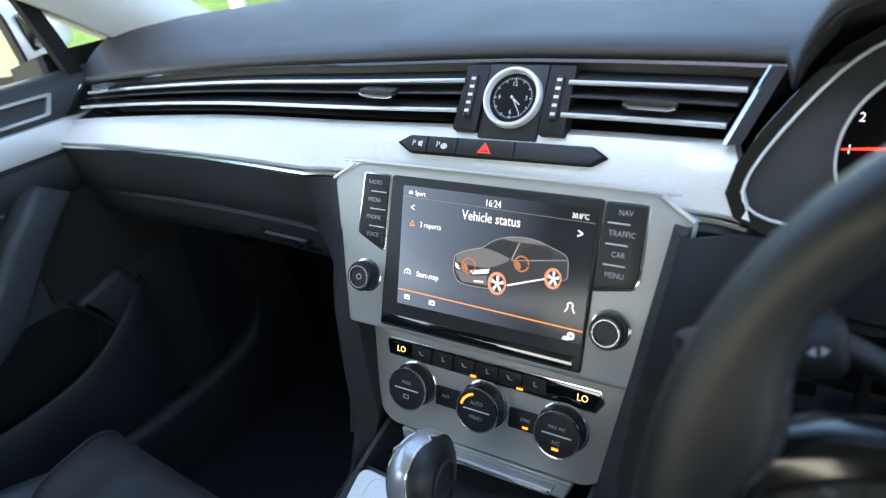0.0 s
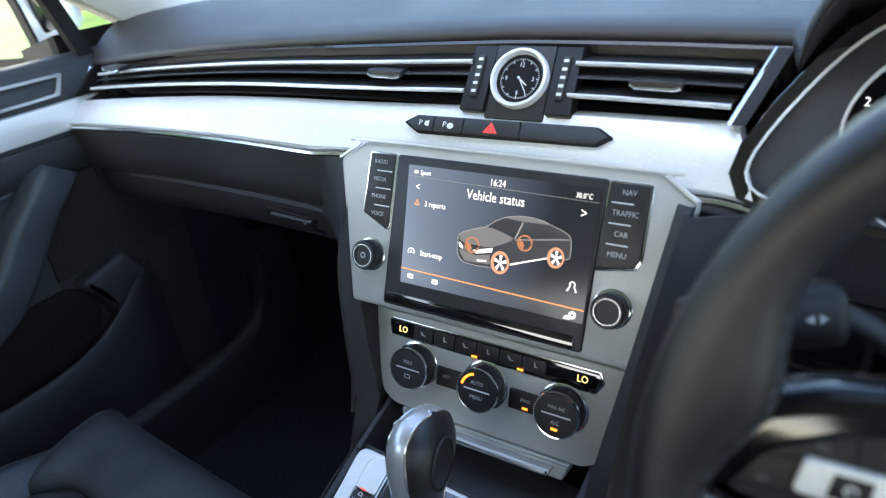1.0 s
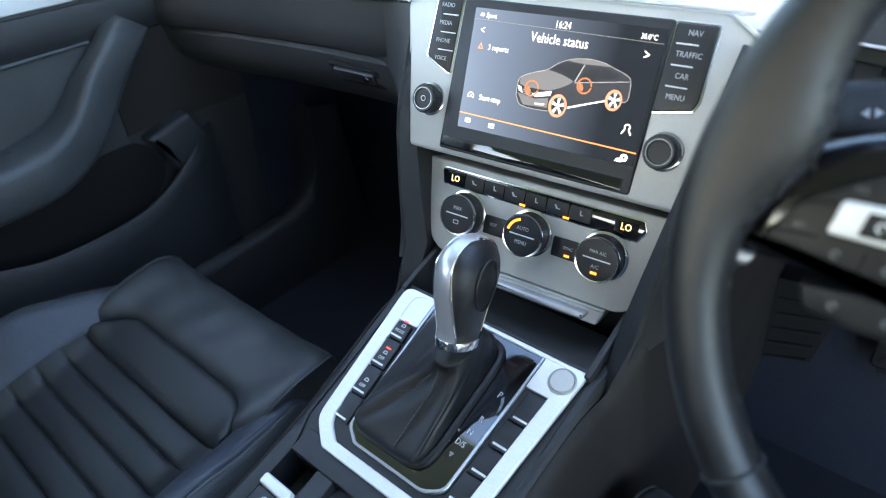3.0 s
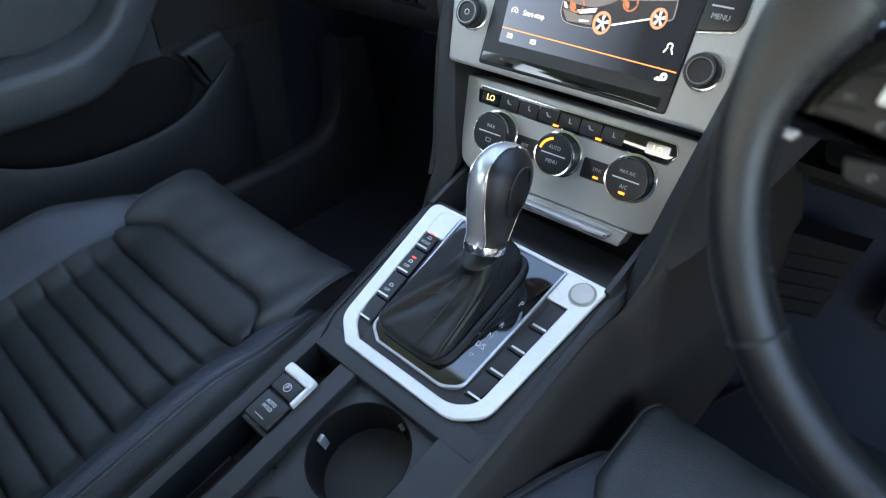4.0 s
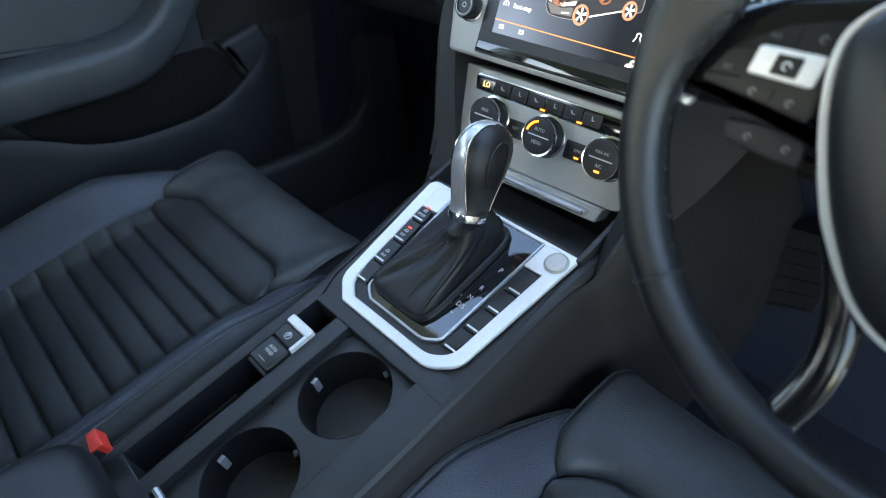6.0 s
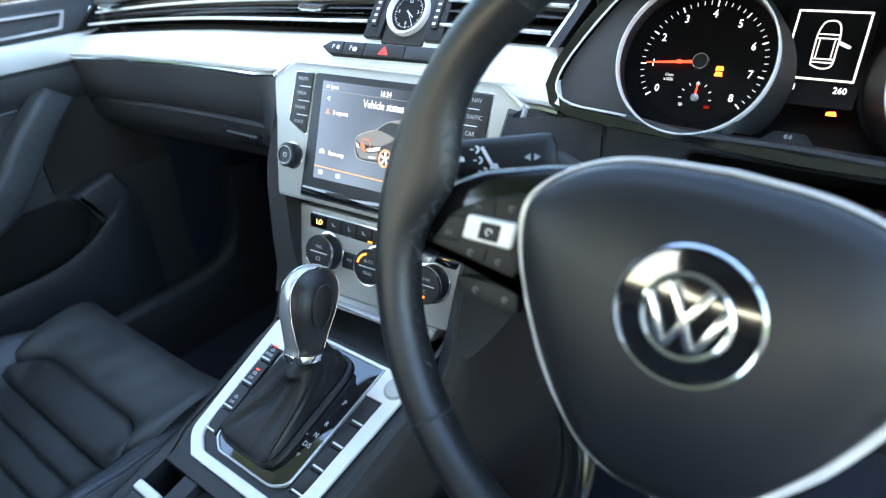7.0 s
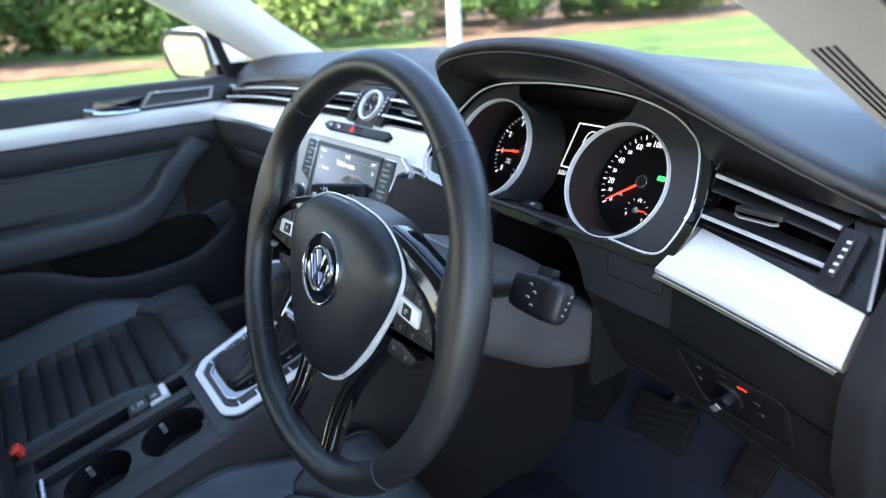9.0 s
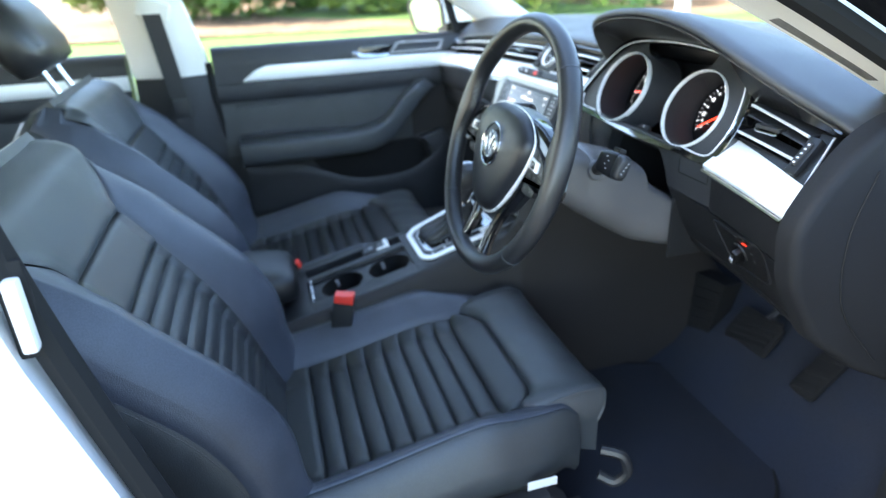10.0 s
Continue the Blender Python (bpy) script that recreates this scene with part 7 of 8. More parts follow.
kk = smooth_curve(prof, 3)
part("knob", loft([r[:-1] for r in knob(kk, 0, 360, 0.0)]), LEATHER_W, gear, "black leather knob", m=GM, angle=60)
for lo, hi in ((70, 125), (215, 292)):
    strip_k = [(h, a, b, c) for h, a, b, c in kk if 0.001 < h < 0.1068 * KS]
    bands = []
    for q in strip_k:
        wide = 0.0142 - 0.0050 * max(0.0, min(1.0, (q[0] / KS - 0.055) / 0.05))
        half = math.degrees(math.asin(min(1.0, wide / ((q[1] + q[2]) / 2))))
        bands.append(knob([q], (lo + hi) / 2 - half, (lo + hi) / 2 + half, 0.0007, 14)[0])
    part("satin_strip", sheet(bands, 0.0006), CHROME_D, gear, "satin chrome strip", m=GM, angle=60)
    for e in (lo, hi):
        part("strip_edge", tube([r[0 if e == lo else -1] for r in bands], 0.0007, 5), CHROME, gear, m=GM)
part("top_cap", loft([r[:-1] for r in knob([q for q in kk if q[0] >= 0.1050 * KS], 0, 360, 0.0009)]), CHROME_D, gear, "satin metal top of the knob", m=GM, angle=60)
inlay = [(0.0255 + 0.0, 0.012 * math.cos(a), 0.052 + 0.022 * math.sin(a)) for a in (2 * math.pi * k / 28 for k in range(28))]
part("knob_piping", tube([(0.0238 - 0.0045 * (y / 0.02) ** 2 - 0.30 * max(0.0, 0.045 - z) * 0.5 - 0.0012, y, z) for x, y, z in inlay], 0.0010, 5, loop=True), LEATHER_W, gear, m=GM)
part("collar", loft([[((0.0160 + g) * math.cos(a), (0.0200 + g) * math.sin(a), h) for a in (2 * math.pi * i / 36 for i in range(36))] for h, g in ((-0.005, -0.001), (-0.005, 0.0008), (-0.001, 0.0012), (0.002, 0.0008), (0.003, -0.001))]), CHROME, gear, "chrome collar", m=GM)
part("release_button", box(0.006, 0.014, 0.026, 0.003, 3), CHROME_D, gear, m=GM @ at(-0.0235, 0.004, 0.058))

# ---- seats ----
def slabs(rows, depth, axis):
    """A padded panel: rows of points skinned on top, closed below at a depth along an axis."""
    low = []
    for r in (rows[-1], rows[0]):
        q = [list(p) for p in r]
        for p in q:
            p[axis] -= depth
        low.append([tuple(p) for p in q])
    bm = loft(rows + low, closed=False, cap=False, loop=True)
    for side in (0, -1):
        bm.verts.ensure_lookup_table()
    edges = [e for e in bm.edges if e.is_boundary]
    bmesh.ops.holes_fill(bm, edges=edges)
    return bm


def ease(v):
    v = max(0.0, min(1.0, v))
    return v * v * (3 - 2 * v)


def groove(v, *lines):
    """Depth of the sewn seams at a distance along the pad."""
    return sum(0.0042 * math.exp(-((v - q) / 0.0042) ** 2) for q in lines)


FL = 0.0345


def flute(v, lo, hi):
    """Height of the padded ribs between two seams."""
    if v < lo or v > hi:
        return 0.0
    u = ((v - lo) / FL) % 1.0
    return 0.0080 * (4 * u * (1 - u)) ** 0.38 - 0.0056


def seat(label):
    """A sports seat at the origin: front edge of the cushion at y = 0, floor at z = 0.262."""
    root = thing("car_seat", label, "car seat", "front seats")
    CW = 0.153

    def ctop(d):
        return 0.522 - 0.042 * min(1, max(0, d) / 0.16) - 0.062 * ease(max(0, d - 0.12) / 0.40)

    def wide(d):
        """Half width of the cushion: the bolsters curve in behind the front roll."""
        return 0.186 + 0.066 * math.sin(math.pi / 2 * max(0.0, min(1.0, (d - 0.035) / 0.185)))

    def cush(ax, d):
        q = ax if ax < CW else CW + (ax - CW) * (0.252 - CW) / (wide(d) - CW)
        rise = 0.060 * ease((d - 0.035) / 0.19) * ease((q - 0.120) / 0.090)
        drop = 0.062 * max(0.0, (q - 0.210) / 0.042) ** 2
        return ctop(d) + rise - drop

    def bow(x):
        """How far the seam behind the front roll curves back toward the sides."""
        return 0.034 * max(0.0, (abs(x) - 0.095) / 0.058) ** 2.4

    rows = []
    for d in steps(0.156, 0.156 + FL * 8, 112):
        rows.append([(x, -d, cush(abs(x), d) + flute(d, 0.156, 1.0) * (1 - (abs(x) / CW) ** 14) - groove(abs(x), CW)) for x in steps(-CW, CW, 30)])
    part("centre_panel", slabs(rows, 0.05, 2), LEATHER_IN, root, "fluted black leather centre", angle=75)
    rows = [[(x, -d, cush(abs(x), d) + 0.002 - groove(d, 0.4325) - groove(abs(x), CW)) for x in steps(-CW, CW, 20)] for d in steps(0.4325, 0.52, 12)]
    part("rear_panel", slabs(rows, 0.05, 2), LEATHER_IN, root, "smooth black leather strip behind the flutes", angle=75)
    rows = []
    for k in range(19):
        t = k / 18
        row = []
        for x in steps(-CW, CW, 34):
            d0 = 0.0985 + min(bow(x), 0.040)
            d = d0 + (0.1555 - d0) * t
            row.append((x, -d, cush(abs(x), d) + 0.002 + 0.003 * math.sin(math.pi * t) - groove(d - d0, 0.0) - groove(d, 0.1555) - groove(abs(x), CW)))
        rows.append(row)
    part("thigh_panel", slabs(rows, 0.05, 2), LEATHER_IN, root, "smooth black leather thigh panel", angle=75)
    rows = []
    for d, dz, back_w in ((0.0980, -0.003, 1.0), (0.095, 0.003, 1.0), (0.089, 0.0065, 0.9), (0.080, 0.0080, 0.7), (0.066, 0.0085, 0.4), (0.045, 0.0070, 0.1), (0.024, 0.002, 0.0), (0.010, -0.005, 0.0), (0.000, -0.014, 0.0), (-0.004, -0.028, 0.0), (-0.003, -0.050, 0.0), (0.008, -0.068, 0.0)):
        rows.append([(x * (1 - 0.04 * max(0, 0.02 - d) / 0.02), -d - back_w * min(bow(x), 0.036) * (1 - 0.6 * ease((abs(x) - 0.156) / 0.022)), ctop(d) + dz + 0.009 * (abs(x) / 0.178) ** 4 - 0.005 * max(0.0, (abs(x) - 0.172) / 0.006) ** 2 + 0.0007 * math.sin(x * 95 + d * 60)) for x in steps(-0.178, 0.178, 44)])
    part("front_roll", slabs(rows, 0.06, 2), LEATHER, root, "rolled black leather front edge", angle=75)
    for sx in (-1, 1):
        edge = [(p[0] + sx * 0.0005, p[1], p[2] + 0.0005) for p in (r[-1 if sx > 0 else 0] for r in rows)]
        part("piping", tube(smooth_curve(edge, 3), 0.0016, 6), LEATHER, root, "sewn edge of the front roll")
    part("front_shell", box(0.33, 0.03, 0.06, 0.012), HARD, root, m=at(0, -0.03, 0.425))
    for sx in (-1, 1):
        face, outer = [], []
        for d in [0.046, 0.049, 0.055, 0.064] + steps(0.075, 0.475, 20):
            nose = ease((d - 0.040) / 0.050)
            w, dip = wide(d), 0.030 * (1 - nose) ** 2
            seam = CW + (w - CW) * 0.60

            def top(ax):
                return (sx * ax, -d, cush(ax, d) - dip - groove(ax, CW) - 0.0026 * math.exp(-((ax - seam) / 0.0028) ** 2))
            ring = [top(ax) for ax in [CW + 0.001, CW + 0.003, CW + 0.006] + steps(CW + 0.010, seam, 10)]
            face.append(ring + [(sx * seam, -d, ring[-1][2] - 0.05), (sx * CW, -d, ring[-1][2] - 0.05)])
            ring = [top(ax) for ax in steps(seam + 0.0002, w, 12)]
            zo = ring[-1][2]
            outer.append(ring + [(sx * (w - 0.002), -d, zo - 0.03), (sx * (w - 0.012), -d, zo - 0.05), (sx * (seam + 0.001), -d, zo - 0.05)])
        part("cushion_bolster", loft(face), LEATHER_B, root, "raised blue-black leather side bolster", angle=75)
        part("bolster_side", loft(outer), LEATHER, root, "stitched black leather bolster edge", angle=75)
        for k in (0.66, 0.53):
            stitch_row(root, [(sx * (CW + (wide(d) - CW) * k), -d, cush(CW + (wide(d) - CW) * k, d) + 0.0003) for d in steps(0.092, 0.46, 22)], 0.0052, 0.0034, 0.00055)
        part("side_valance", loft([[(sx * 0.205, -d, 0.30), (sx * 0.242, -d, 0.30), (sx * 0.246, -d, z), (sx * 0.205, -d, z)] for d, z in ((0.08, 0.36), (0.12, 0.40), (0.30, 0.42), (0.55, 0.45))]), HARD, root)
        part("seat_rail", box(0.04, 0.50, 0.035, 0.004), HARD, root, m=at(sx * 0.19, -0.28, 0.285))
    part("seat_base", box(0.40, 0.40, 0.09, 0.02), HARD, root, m=at(0, -0.29, 0.37))
    # backrest in its own frame: x across, y forward, z along the back
    BM = Matrix.Translation((0, -0.495, 0.455)) @ Matrix.Rotation(radians(29), 4, "X") @ Matrix.Diagonal((1, 1, 0.91, 1))
    BW, SH = 0.134, 0.425

    def back(ax, h):
        rise = 0.074 * (0.65 + 0.35 * ease(h / 0.12)) * (1 - 0.45 * ease((h - 0.16) / 0.24) - 0.50 * ease((h - 0.38) / 0.14)) * ease((ax - 0.110) / 0.085)
        drop = 0.060 * max(0.0, (ax - 0.207) / 0.040) ** 2
        top = 0.060 * max(0.0, (h - 0.54) / 0.075) ** 2
        return 0.014 * math.sin(min(1.0, h / 0.42) * math.pi) + rise - drop - top

    rows = []
    for h in steps(-0.055, 0.035 + FL * 9, 140):
        rows.append([(x, back(abs(x), h) + flute(h, 0.035, 1.0) * (1 - (abs(x) / BW) ** 14) - groove(abs(x), BW), h) for x in steps(-BW, BW, 28)])
    part("back_panel", slabs(rows, 0.05, 1), LEATHER_IN, root, "fluted black leather back centre", m=BM, angle=75)
    rows = []
    for h in steps(0.0352 + FL * 9, SH, 12):
        rows.append([(x, back(abs(x), h) + 0.003 - groove(h, SH, 0.0352 + FL * 9) - groove(abs(x), BW), h) for x in steps(-BW, BW, 28)])
    part("lumbar_panel", slabs(rows, 0.05, 1), LEATHER_IN, root, "smooth black leather panel above the flutes", m=BM, angle=75)

    def outer_w(h):
        return 0.246 - 0.055 * max(0.0, (h - 0.46) / 0.15) ** 2

    def split(h):
        """Where the shoulder panel meets the bolster."""
        return BW + (outer_w(h) - 0.016 - BW) * ease((h - SH) / 0.15)
    rows = []
    for h in steps(SH + 0.001, 0.612, 26):
        w = split(h) if h > SH + 0.002 else BW
        rows.append([(x, back(abs(x) + 0.246 - outer_w(h) if abs(x) > 0.2 else abs(x), h) + 0.003 - groove(h, SH + 0.001) - groove(abs(x), w), h - 0.012 * ease((h - 0.45) / 0.1)) for x in steps(-w, w, 26)])
    part("shoulder_panel", slabs(rows, 0.05, 1), LEATHER, root, "smooth black leather shoulder panel", m=BM, angle=75)
    for sx in (-1, 1):
        rings, sides = [], []
        for h in steps(-0.050, 0.606, 32):
            w0, w1 = split(h) + 0.001, outer_w(h)
            n1 = [w0, w0 + 0.002, w0 + 0.004] + [w0 + 0.006 + (max(w0 + 0.008, w1 - 0.04) - w0 - 0.006) * k / 9 for k in range(10)]
            n1 = [min(v, w1 - 0.006) for v in n1] + [w1 - 0.006 + 0.006 * k / 5 for k in range(6)]
            ring = [(sx * ax, back(ax + 0.246 - w1 if ax > 0.2 else ax, h) - groove(ax, w0), h - 0.012 * ease((h - 0.45) / 0.1)) for ax in n1]
            yo, hz_ = ring[-1][1], ring[-1][2]
            rings.append(ring + [(sx * (w1 + 0.001), yo - 0.012, hz_), (sx * (w1 - 0.01), yo - 0.06, hz_), (sx * w0, yo - 0.06, hz_)])
            sides.append([(sx * (w1 - 0.004), yo - 0.010, hz_), (sx * (w1 + 0.0015), yo - 0.016, hz_), (sx * (w1 + 0.002), yo - 0.045, hz_), (sx * (w1 - 0.004), -0.075, hz_), (sx * (w1 - 0.02), -0.10, hz_), (sx * (w1 - 0.05), -0.10, hz_), (sx * (w1 - 0.05), yo - 0.02, hz_)])
        part("back_bolster", loft(rings), LEATHER_B, root, "blue-black leather back bolster", m=BM, angle=75)
        part("back_side", loft(sides), LEATHER, root, "black leather side of the backrest", m=BM, angle=60)
        for o in (0.0135, 0.0195):
            stitch_row(root, [tuple(BM @ Vector((sx * (outer_w(h) + 0.0015), back(0.246, h) - o, h))) for h in steps(0.04, 0.46, 14)], 0.0058, 0.0038, 0.0006)
        part("headrest_post", tube([(sx * 0.055, -0.045, 0.59), (sx * 0.055, -0.035, 0.70)], 0.0065, 10), CHROME, root, m=BM)
    part("back_shell", loft([[(x * s, y, h) for x, y in ((-0.21, -0.03), (0.21, -0.03), (0.19, -0.105), (-0.19, -0.105))] for h, s in ((-0.02, 1.0), (0.30, 1.0), (0.50, 0.98), (0.60, 0.88))]), LEATHER, root, m=BM)
    rings = []
    for h, w, f in ((0.655, 0.085, 0.020), (0.662, 0.118, 0.042), (0.70, 0.132, 0.052), (0.77, 0.134, 0.050), (0.815, 0.122, 0.042), (0.83, 0.09, 0.022)):
        rings.append([(w * math.copysign(abs(math.cos(a)) ** 0.55, math.cos(a)), -0.035 + f * math.copysign(abs(math.sin(a)) ** 0.7, math.sin(a)), h) for a in (2 * math.pi * k / 28 for k in range(28))])
    part("headrest", loft(rings), LEATHER_W, root, "padded leather headrest", m=BM, angle=60)
    part("tag", box(0.002, 0.045, 0.014, 0.0006), SILVER, root, m=at(0.2535, -0.138, 0.438))
    part("hinge_cover", lathe([(0.05, -0.012), (0.052, 0.0), (0.045, 0.012), (0, 0.016)], 24), HARD, root, m=at(0.25, -0.47, 0.43) @ Matrix.Rotation(radians(90), 4, "Y"))
    return root


driver_seat = seat("black leather sports seat with fluted centre, driver side")
driver_seat.location = (0.341, 0.567, 0)
pax = copy_thing(driver_seat, Matrix.Translation((-0.372, 0.510, -0.009)))
pax["label"] = "black leather sports seat with fluted centre, passenger side"
lever = thing("seat_lever", "black pull handle under the driver seat cushion", "seat handle")
part("loop", tube(smooth_curve([(0.562, 0.540, 0.440), (0.580, 0.565, 0.437), (0.585, 0.573, 0.408), (0.577, 0.558, 0.386), (0.562, 0.538, 0.392)], 5), 0.008, 8), SATIN, lever)


def buckle(m, label):
    root = thing("belt_buckle", label, "seat belt buckle", "seat belt buckles")
    part("case", box(0.040, 0.070, 0.026, 0.005, 3), SATIN, root)
    part("release", prism(rounded([(-0.0185, -0.010), (0.0185, -0.010), (0.0185, 0.010), (0.0060, 0.0075), (-0.0185, 0.0060)], 0.003, 3), -0.011, 0.0135, 0.002), RED, root, "red release button", m=at(0, 0.034, 0.0))
    part("stem", box(0.022, 0.09, 0.008, 0.002), BELT, root, m=at(0, -0.07, 0))
    root.matrix_basis = m
    return root


buckle(at(-0.102, 0.127, 0.516) @ Matrix.Rotation(radians(25), 4, "X") @ Matrix.Rotation(radians(-10), 4, "Z") @ Matrix.Diagonal((0.60, 0.66, 0.55, 1)), "black belt buckle with red button beside the passenger seat")
buckle(at(0.140, 0.214, 0.515) @ Matrix.Rotation(radians(80), 4, "X") @ Matrix.Rotation(radians(75), 4, "Y"), "black belt buckle with red button beside the driver seat")

# ---- passenger door ----
def door(y0, y1, name, label, front):
    root = thing(name, label, "car door", "passenger side doors")
    X0 = -0.700

    def skin(pname, prof, material, a=y0, b=y1, n=16, lab="", crown=0.0):
        rows = [[(X0 + dx + crown * math.sin(math.pi * i / n), y, z) for dx, z in prof] for i, y in enumerate(steps(a, b, n))]
        return part(pname, loft(rows), material, root, lab, angle=50)

    skin("upper_trim", [(-0.05, 0.925), (-0.030, 0.936), (-0.012, 0.934), (0.000, 0.922), (0.004, 0.886), (-0.05, 0.886)], PLASTIC, lab="soft black door top")
    sy0 = y0 + (0.075 if front else 0.0)
    rows = []
    for i, y in enumerate(steps(sy0, y1, 20)):
        e = min(1.0, (y - sy0) / 0.06 + 0.15) if front else 1.0
        zl, zh = 0.838 + 0.002 * i / 20, 0.838 + 0.044 * e
        rows.append([(X0 + 0.000, y, zl), (X0 + 0.008, y, zl + 0.003), (X0 + 0.012, y, (zl + zh) / 2), (X0 + 0.008, y, zh - 0.002), (X0 - 0.004, y, zh)])
    part("silver_strip", loft(rows), SILVER, root, "brushed silver door strip")
    skin("strip_backing", [(-0.05, 0.888), (0.002, 0.886), (0.003, 0.836), (-0.05, 0.836)], PLASTIC)
    skin("middle_trim", [(-0.05, 0.836), (0.010, 0.836), (0.014, 0.815), (0.008, 0.790), (0.004, 0.785), (-0.05, 0.785)], PLASTIC)
    skin("insert", [(-0.05, 0.785), (0.002, 0.783), (0.004, 0.72), (0.004, 0.63), (-0.05, 0.63)], LEATHER, b=0.56 if front else y1, lab="stitched leather door insert")
    if front:
        skin("speaker_panel", [(-0.05, 0.785), (0.002, 0.783), (0.004, 0.72), (0.003, 0.64), (-0.05, 0.64)], TUNNEL, a=0.562, lab="brown-black speaker cover ahead of the insert")
    skin("lower_panel", [(-0.05, 0.64), (0.004, 0.64), (0.000, 0.55), (-0.004, 0.40), (0.004, 0.31), (-0.05, 0.30)], HARD)
    if front:
        # armrest that sweeps up into the pull handle
        path = smooth_curve([(-0.655, 0.045, 0.646), (-0.650, 0.15, 0.648), (-0.645, 0.30, 0.650), (-0.645, 0.41, 0.655), (-0.648, 0.478, 0.680), (-0.652, 0.535, 0.738), (-0.658, 0.585, 0.785), (-0.684, 0.618, 0.800)], 5)
        rings = []
        for i, (x, y, z) in enumerate(path):
            t = i / (len(path) - 1)
            h = 0.034 - 0.010 * min(1, max(0, (t - 0.5) / 0.3))
            w = 0.046 - 0.022 * min(1, max(0, (t - 0.45) / 0.3))
            tilt = radians(-55) * min(1, max(0, (t - 0.5) / 0.3))
            ring = []
            for k in range(24):
                a = 2 * math.pi * k / 24
                ca, sa = math.cos(a), math.sin(a)
                dx = w * math.copysign(abs(ca) ** 0.36, ca)
                dz = h * math.copysign(abs(sa) ** 0.40, sa)
                ring.append((x - 0.012 + dx, y + dz * math.sin(-tilt) * -1.0, z + dz * math.cos(tilt)))
            rings.append(ring)
        part("armrest_pull", loft(rings), LEATHER, root, "leather armrest sweeping up into the pull handle", angle=60)
        part("insert_top_seam", tube([(X0 + 0.004, y, z) for y, z in ((0.05, 0.772), (0.30, 0.780), (0.48, 0.784), (0.555, 0.786))], 0.0035, 8), LEATHER, root, "padded edge above the door insert")
        part("insert_lower_lip", tube([(X0 + 0.006, y, z) for y, z in ((0.05, 0.690), (0.25, 0.688), (0.40, 0.675), (0.50, 0.668))], 0.006, 8), PLASTIC, root)
        # door pocket: a lip that sweeps up to a web at its front end, a dark sheet painting the shade behind it
        DP = Matrix(((0, 0, 1, X0), (1, 0, 0, 0), (0, 1, 0, 0), (0, 0, 0, 1)))
        # raised black sheet in the hollow's outline, painting its shade
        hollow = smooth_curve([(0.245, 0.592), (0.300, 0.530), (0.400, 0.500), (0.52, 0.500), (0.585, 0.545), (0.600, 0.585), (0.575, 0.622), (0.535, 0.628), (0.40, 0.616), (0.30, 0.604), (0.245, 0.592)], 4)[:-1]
        part("pocket_shade", prism(hollow, 0.0, 0.0065, 0.002), RUBBER, root, "dark sheet standing in for shade inside the door pocket", m=DP)
        rows = []
        for y, zt, bx in smooth_curve([(0.05, 0.598, 0.020), (0.12, 0.598, 0.030), (0.20, 0.594, 0.038), (0.27, 0.572, 0.046), (0.33, 0.546, 0.050), (0.40, 0.532, 0.050), (0.50, 0.534, 0.048), (0.56, 0.549, 0.046), (0.61, 0.576, 0.042), (0.65, 0.604, 0.034), (0.690, 0.622, 0.014)], 4):
            rows.append([(X0, y, 0.31), (X0 + bx * 0.9, y, 0.33), (X0 + bx, y, 0.42), (X0 + bx + 0.004, y, zt - 0.030), (X0 + bx + 0.006, y, zt - 0.008), (X0 + bx + 0.002, y, zt), (X0 + bx - 0.006, y, zt - 0.003), (X0 + bx - 0.012, y, zt - 0.030), (X0 + 0.008, y, 0.40), (X0, y, 0.36)])
        part("pocket", loft(rows), PLASTIC, root, "moulded door pocket", angle=60)
        web = [(0.574, 0.634), (0.654, 0.655), (0.676, 0.614), (0.668, 0.596), (0.612, 0.566), (0.602, 0.580), (0.596, 0.606)]
        part("pocket_end", prism(rounded(web, 0.010, 4), -0.01, 0.034, 0.010), PLASTIC, root, "moulded web at the front of the door pocket", m=DP)
        # inner handle and its framed recess
        part("handle_frame", band(rounded([(0.505, 0.888), (0.660, 0.890), (0.672, 0.918), (0.530, 0.920)], 0.004, 3), rounded([(0.512, 0.892), (0.654, 0.894), (0.664, 0.914), (0.535, 0.916)], 0.003, 3), 0.0, 0.006), CHROME_D, root, "satin frame", m=Matrix(((0, 0, 1, X0 + 0.002), (1, 0, 0, 0), (0, 1, 0, 0), (0, 0, 0, 1))))
        part("handle_recess", prism(rounded([(0.400, 0.889), (0.500, 0.889), (0.520, 0.914), (0.420, 0.916)], 0.006, 3), 0.0, 0.0055, 0.002), GLOSS, root, m=Matrix(((0, 0, 1, X0 + 0.001), (1, 0, 0, 0), (0, 1, 0, 0), (0, 0, 0, 1))))
        part("inner_handle", tube(smooth_curve([(X0 + 0.012, 0.500, 0.886), (X0 + 0.024, 0.46, 0.886), (X0 + 0.026, 0.42, 0.889), (X0 + 0.016, 0.395, 0.895)], 4), [0.006] * 5 + [0.008] * 4 + [0.011] * 4, 10, squash=0.8), CHROME, root, "chrome door lever")
        part("lock_button", box(0.004, 0.012, 0.006, 0.001), CHROME_D, root, m=at(X0 + 0.053, 0.33, 0.657))
        stitch_row(root, [(X0 + 0.034, y, z) for y, z in ((0.06, 0.681), (0.25, 0.684), (0.40, 0.688))])
    part("outer_skin", box(0.012, y1 - y0, 0.62, 0.004), WHITEP, root, m=at(-0.775, (y0 + y1) / 2, 0.60))
    part("outer_ledge", box(0.03, y1 - y0, 0.02, 0.004), RUBBER, root, m=at(-0.763, (y0 + y1) / 2, 0.918))
    return root


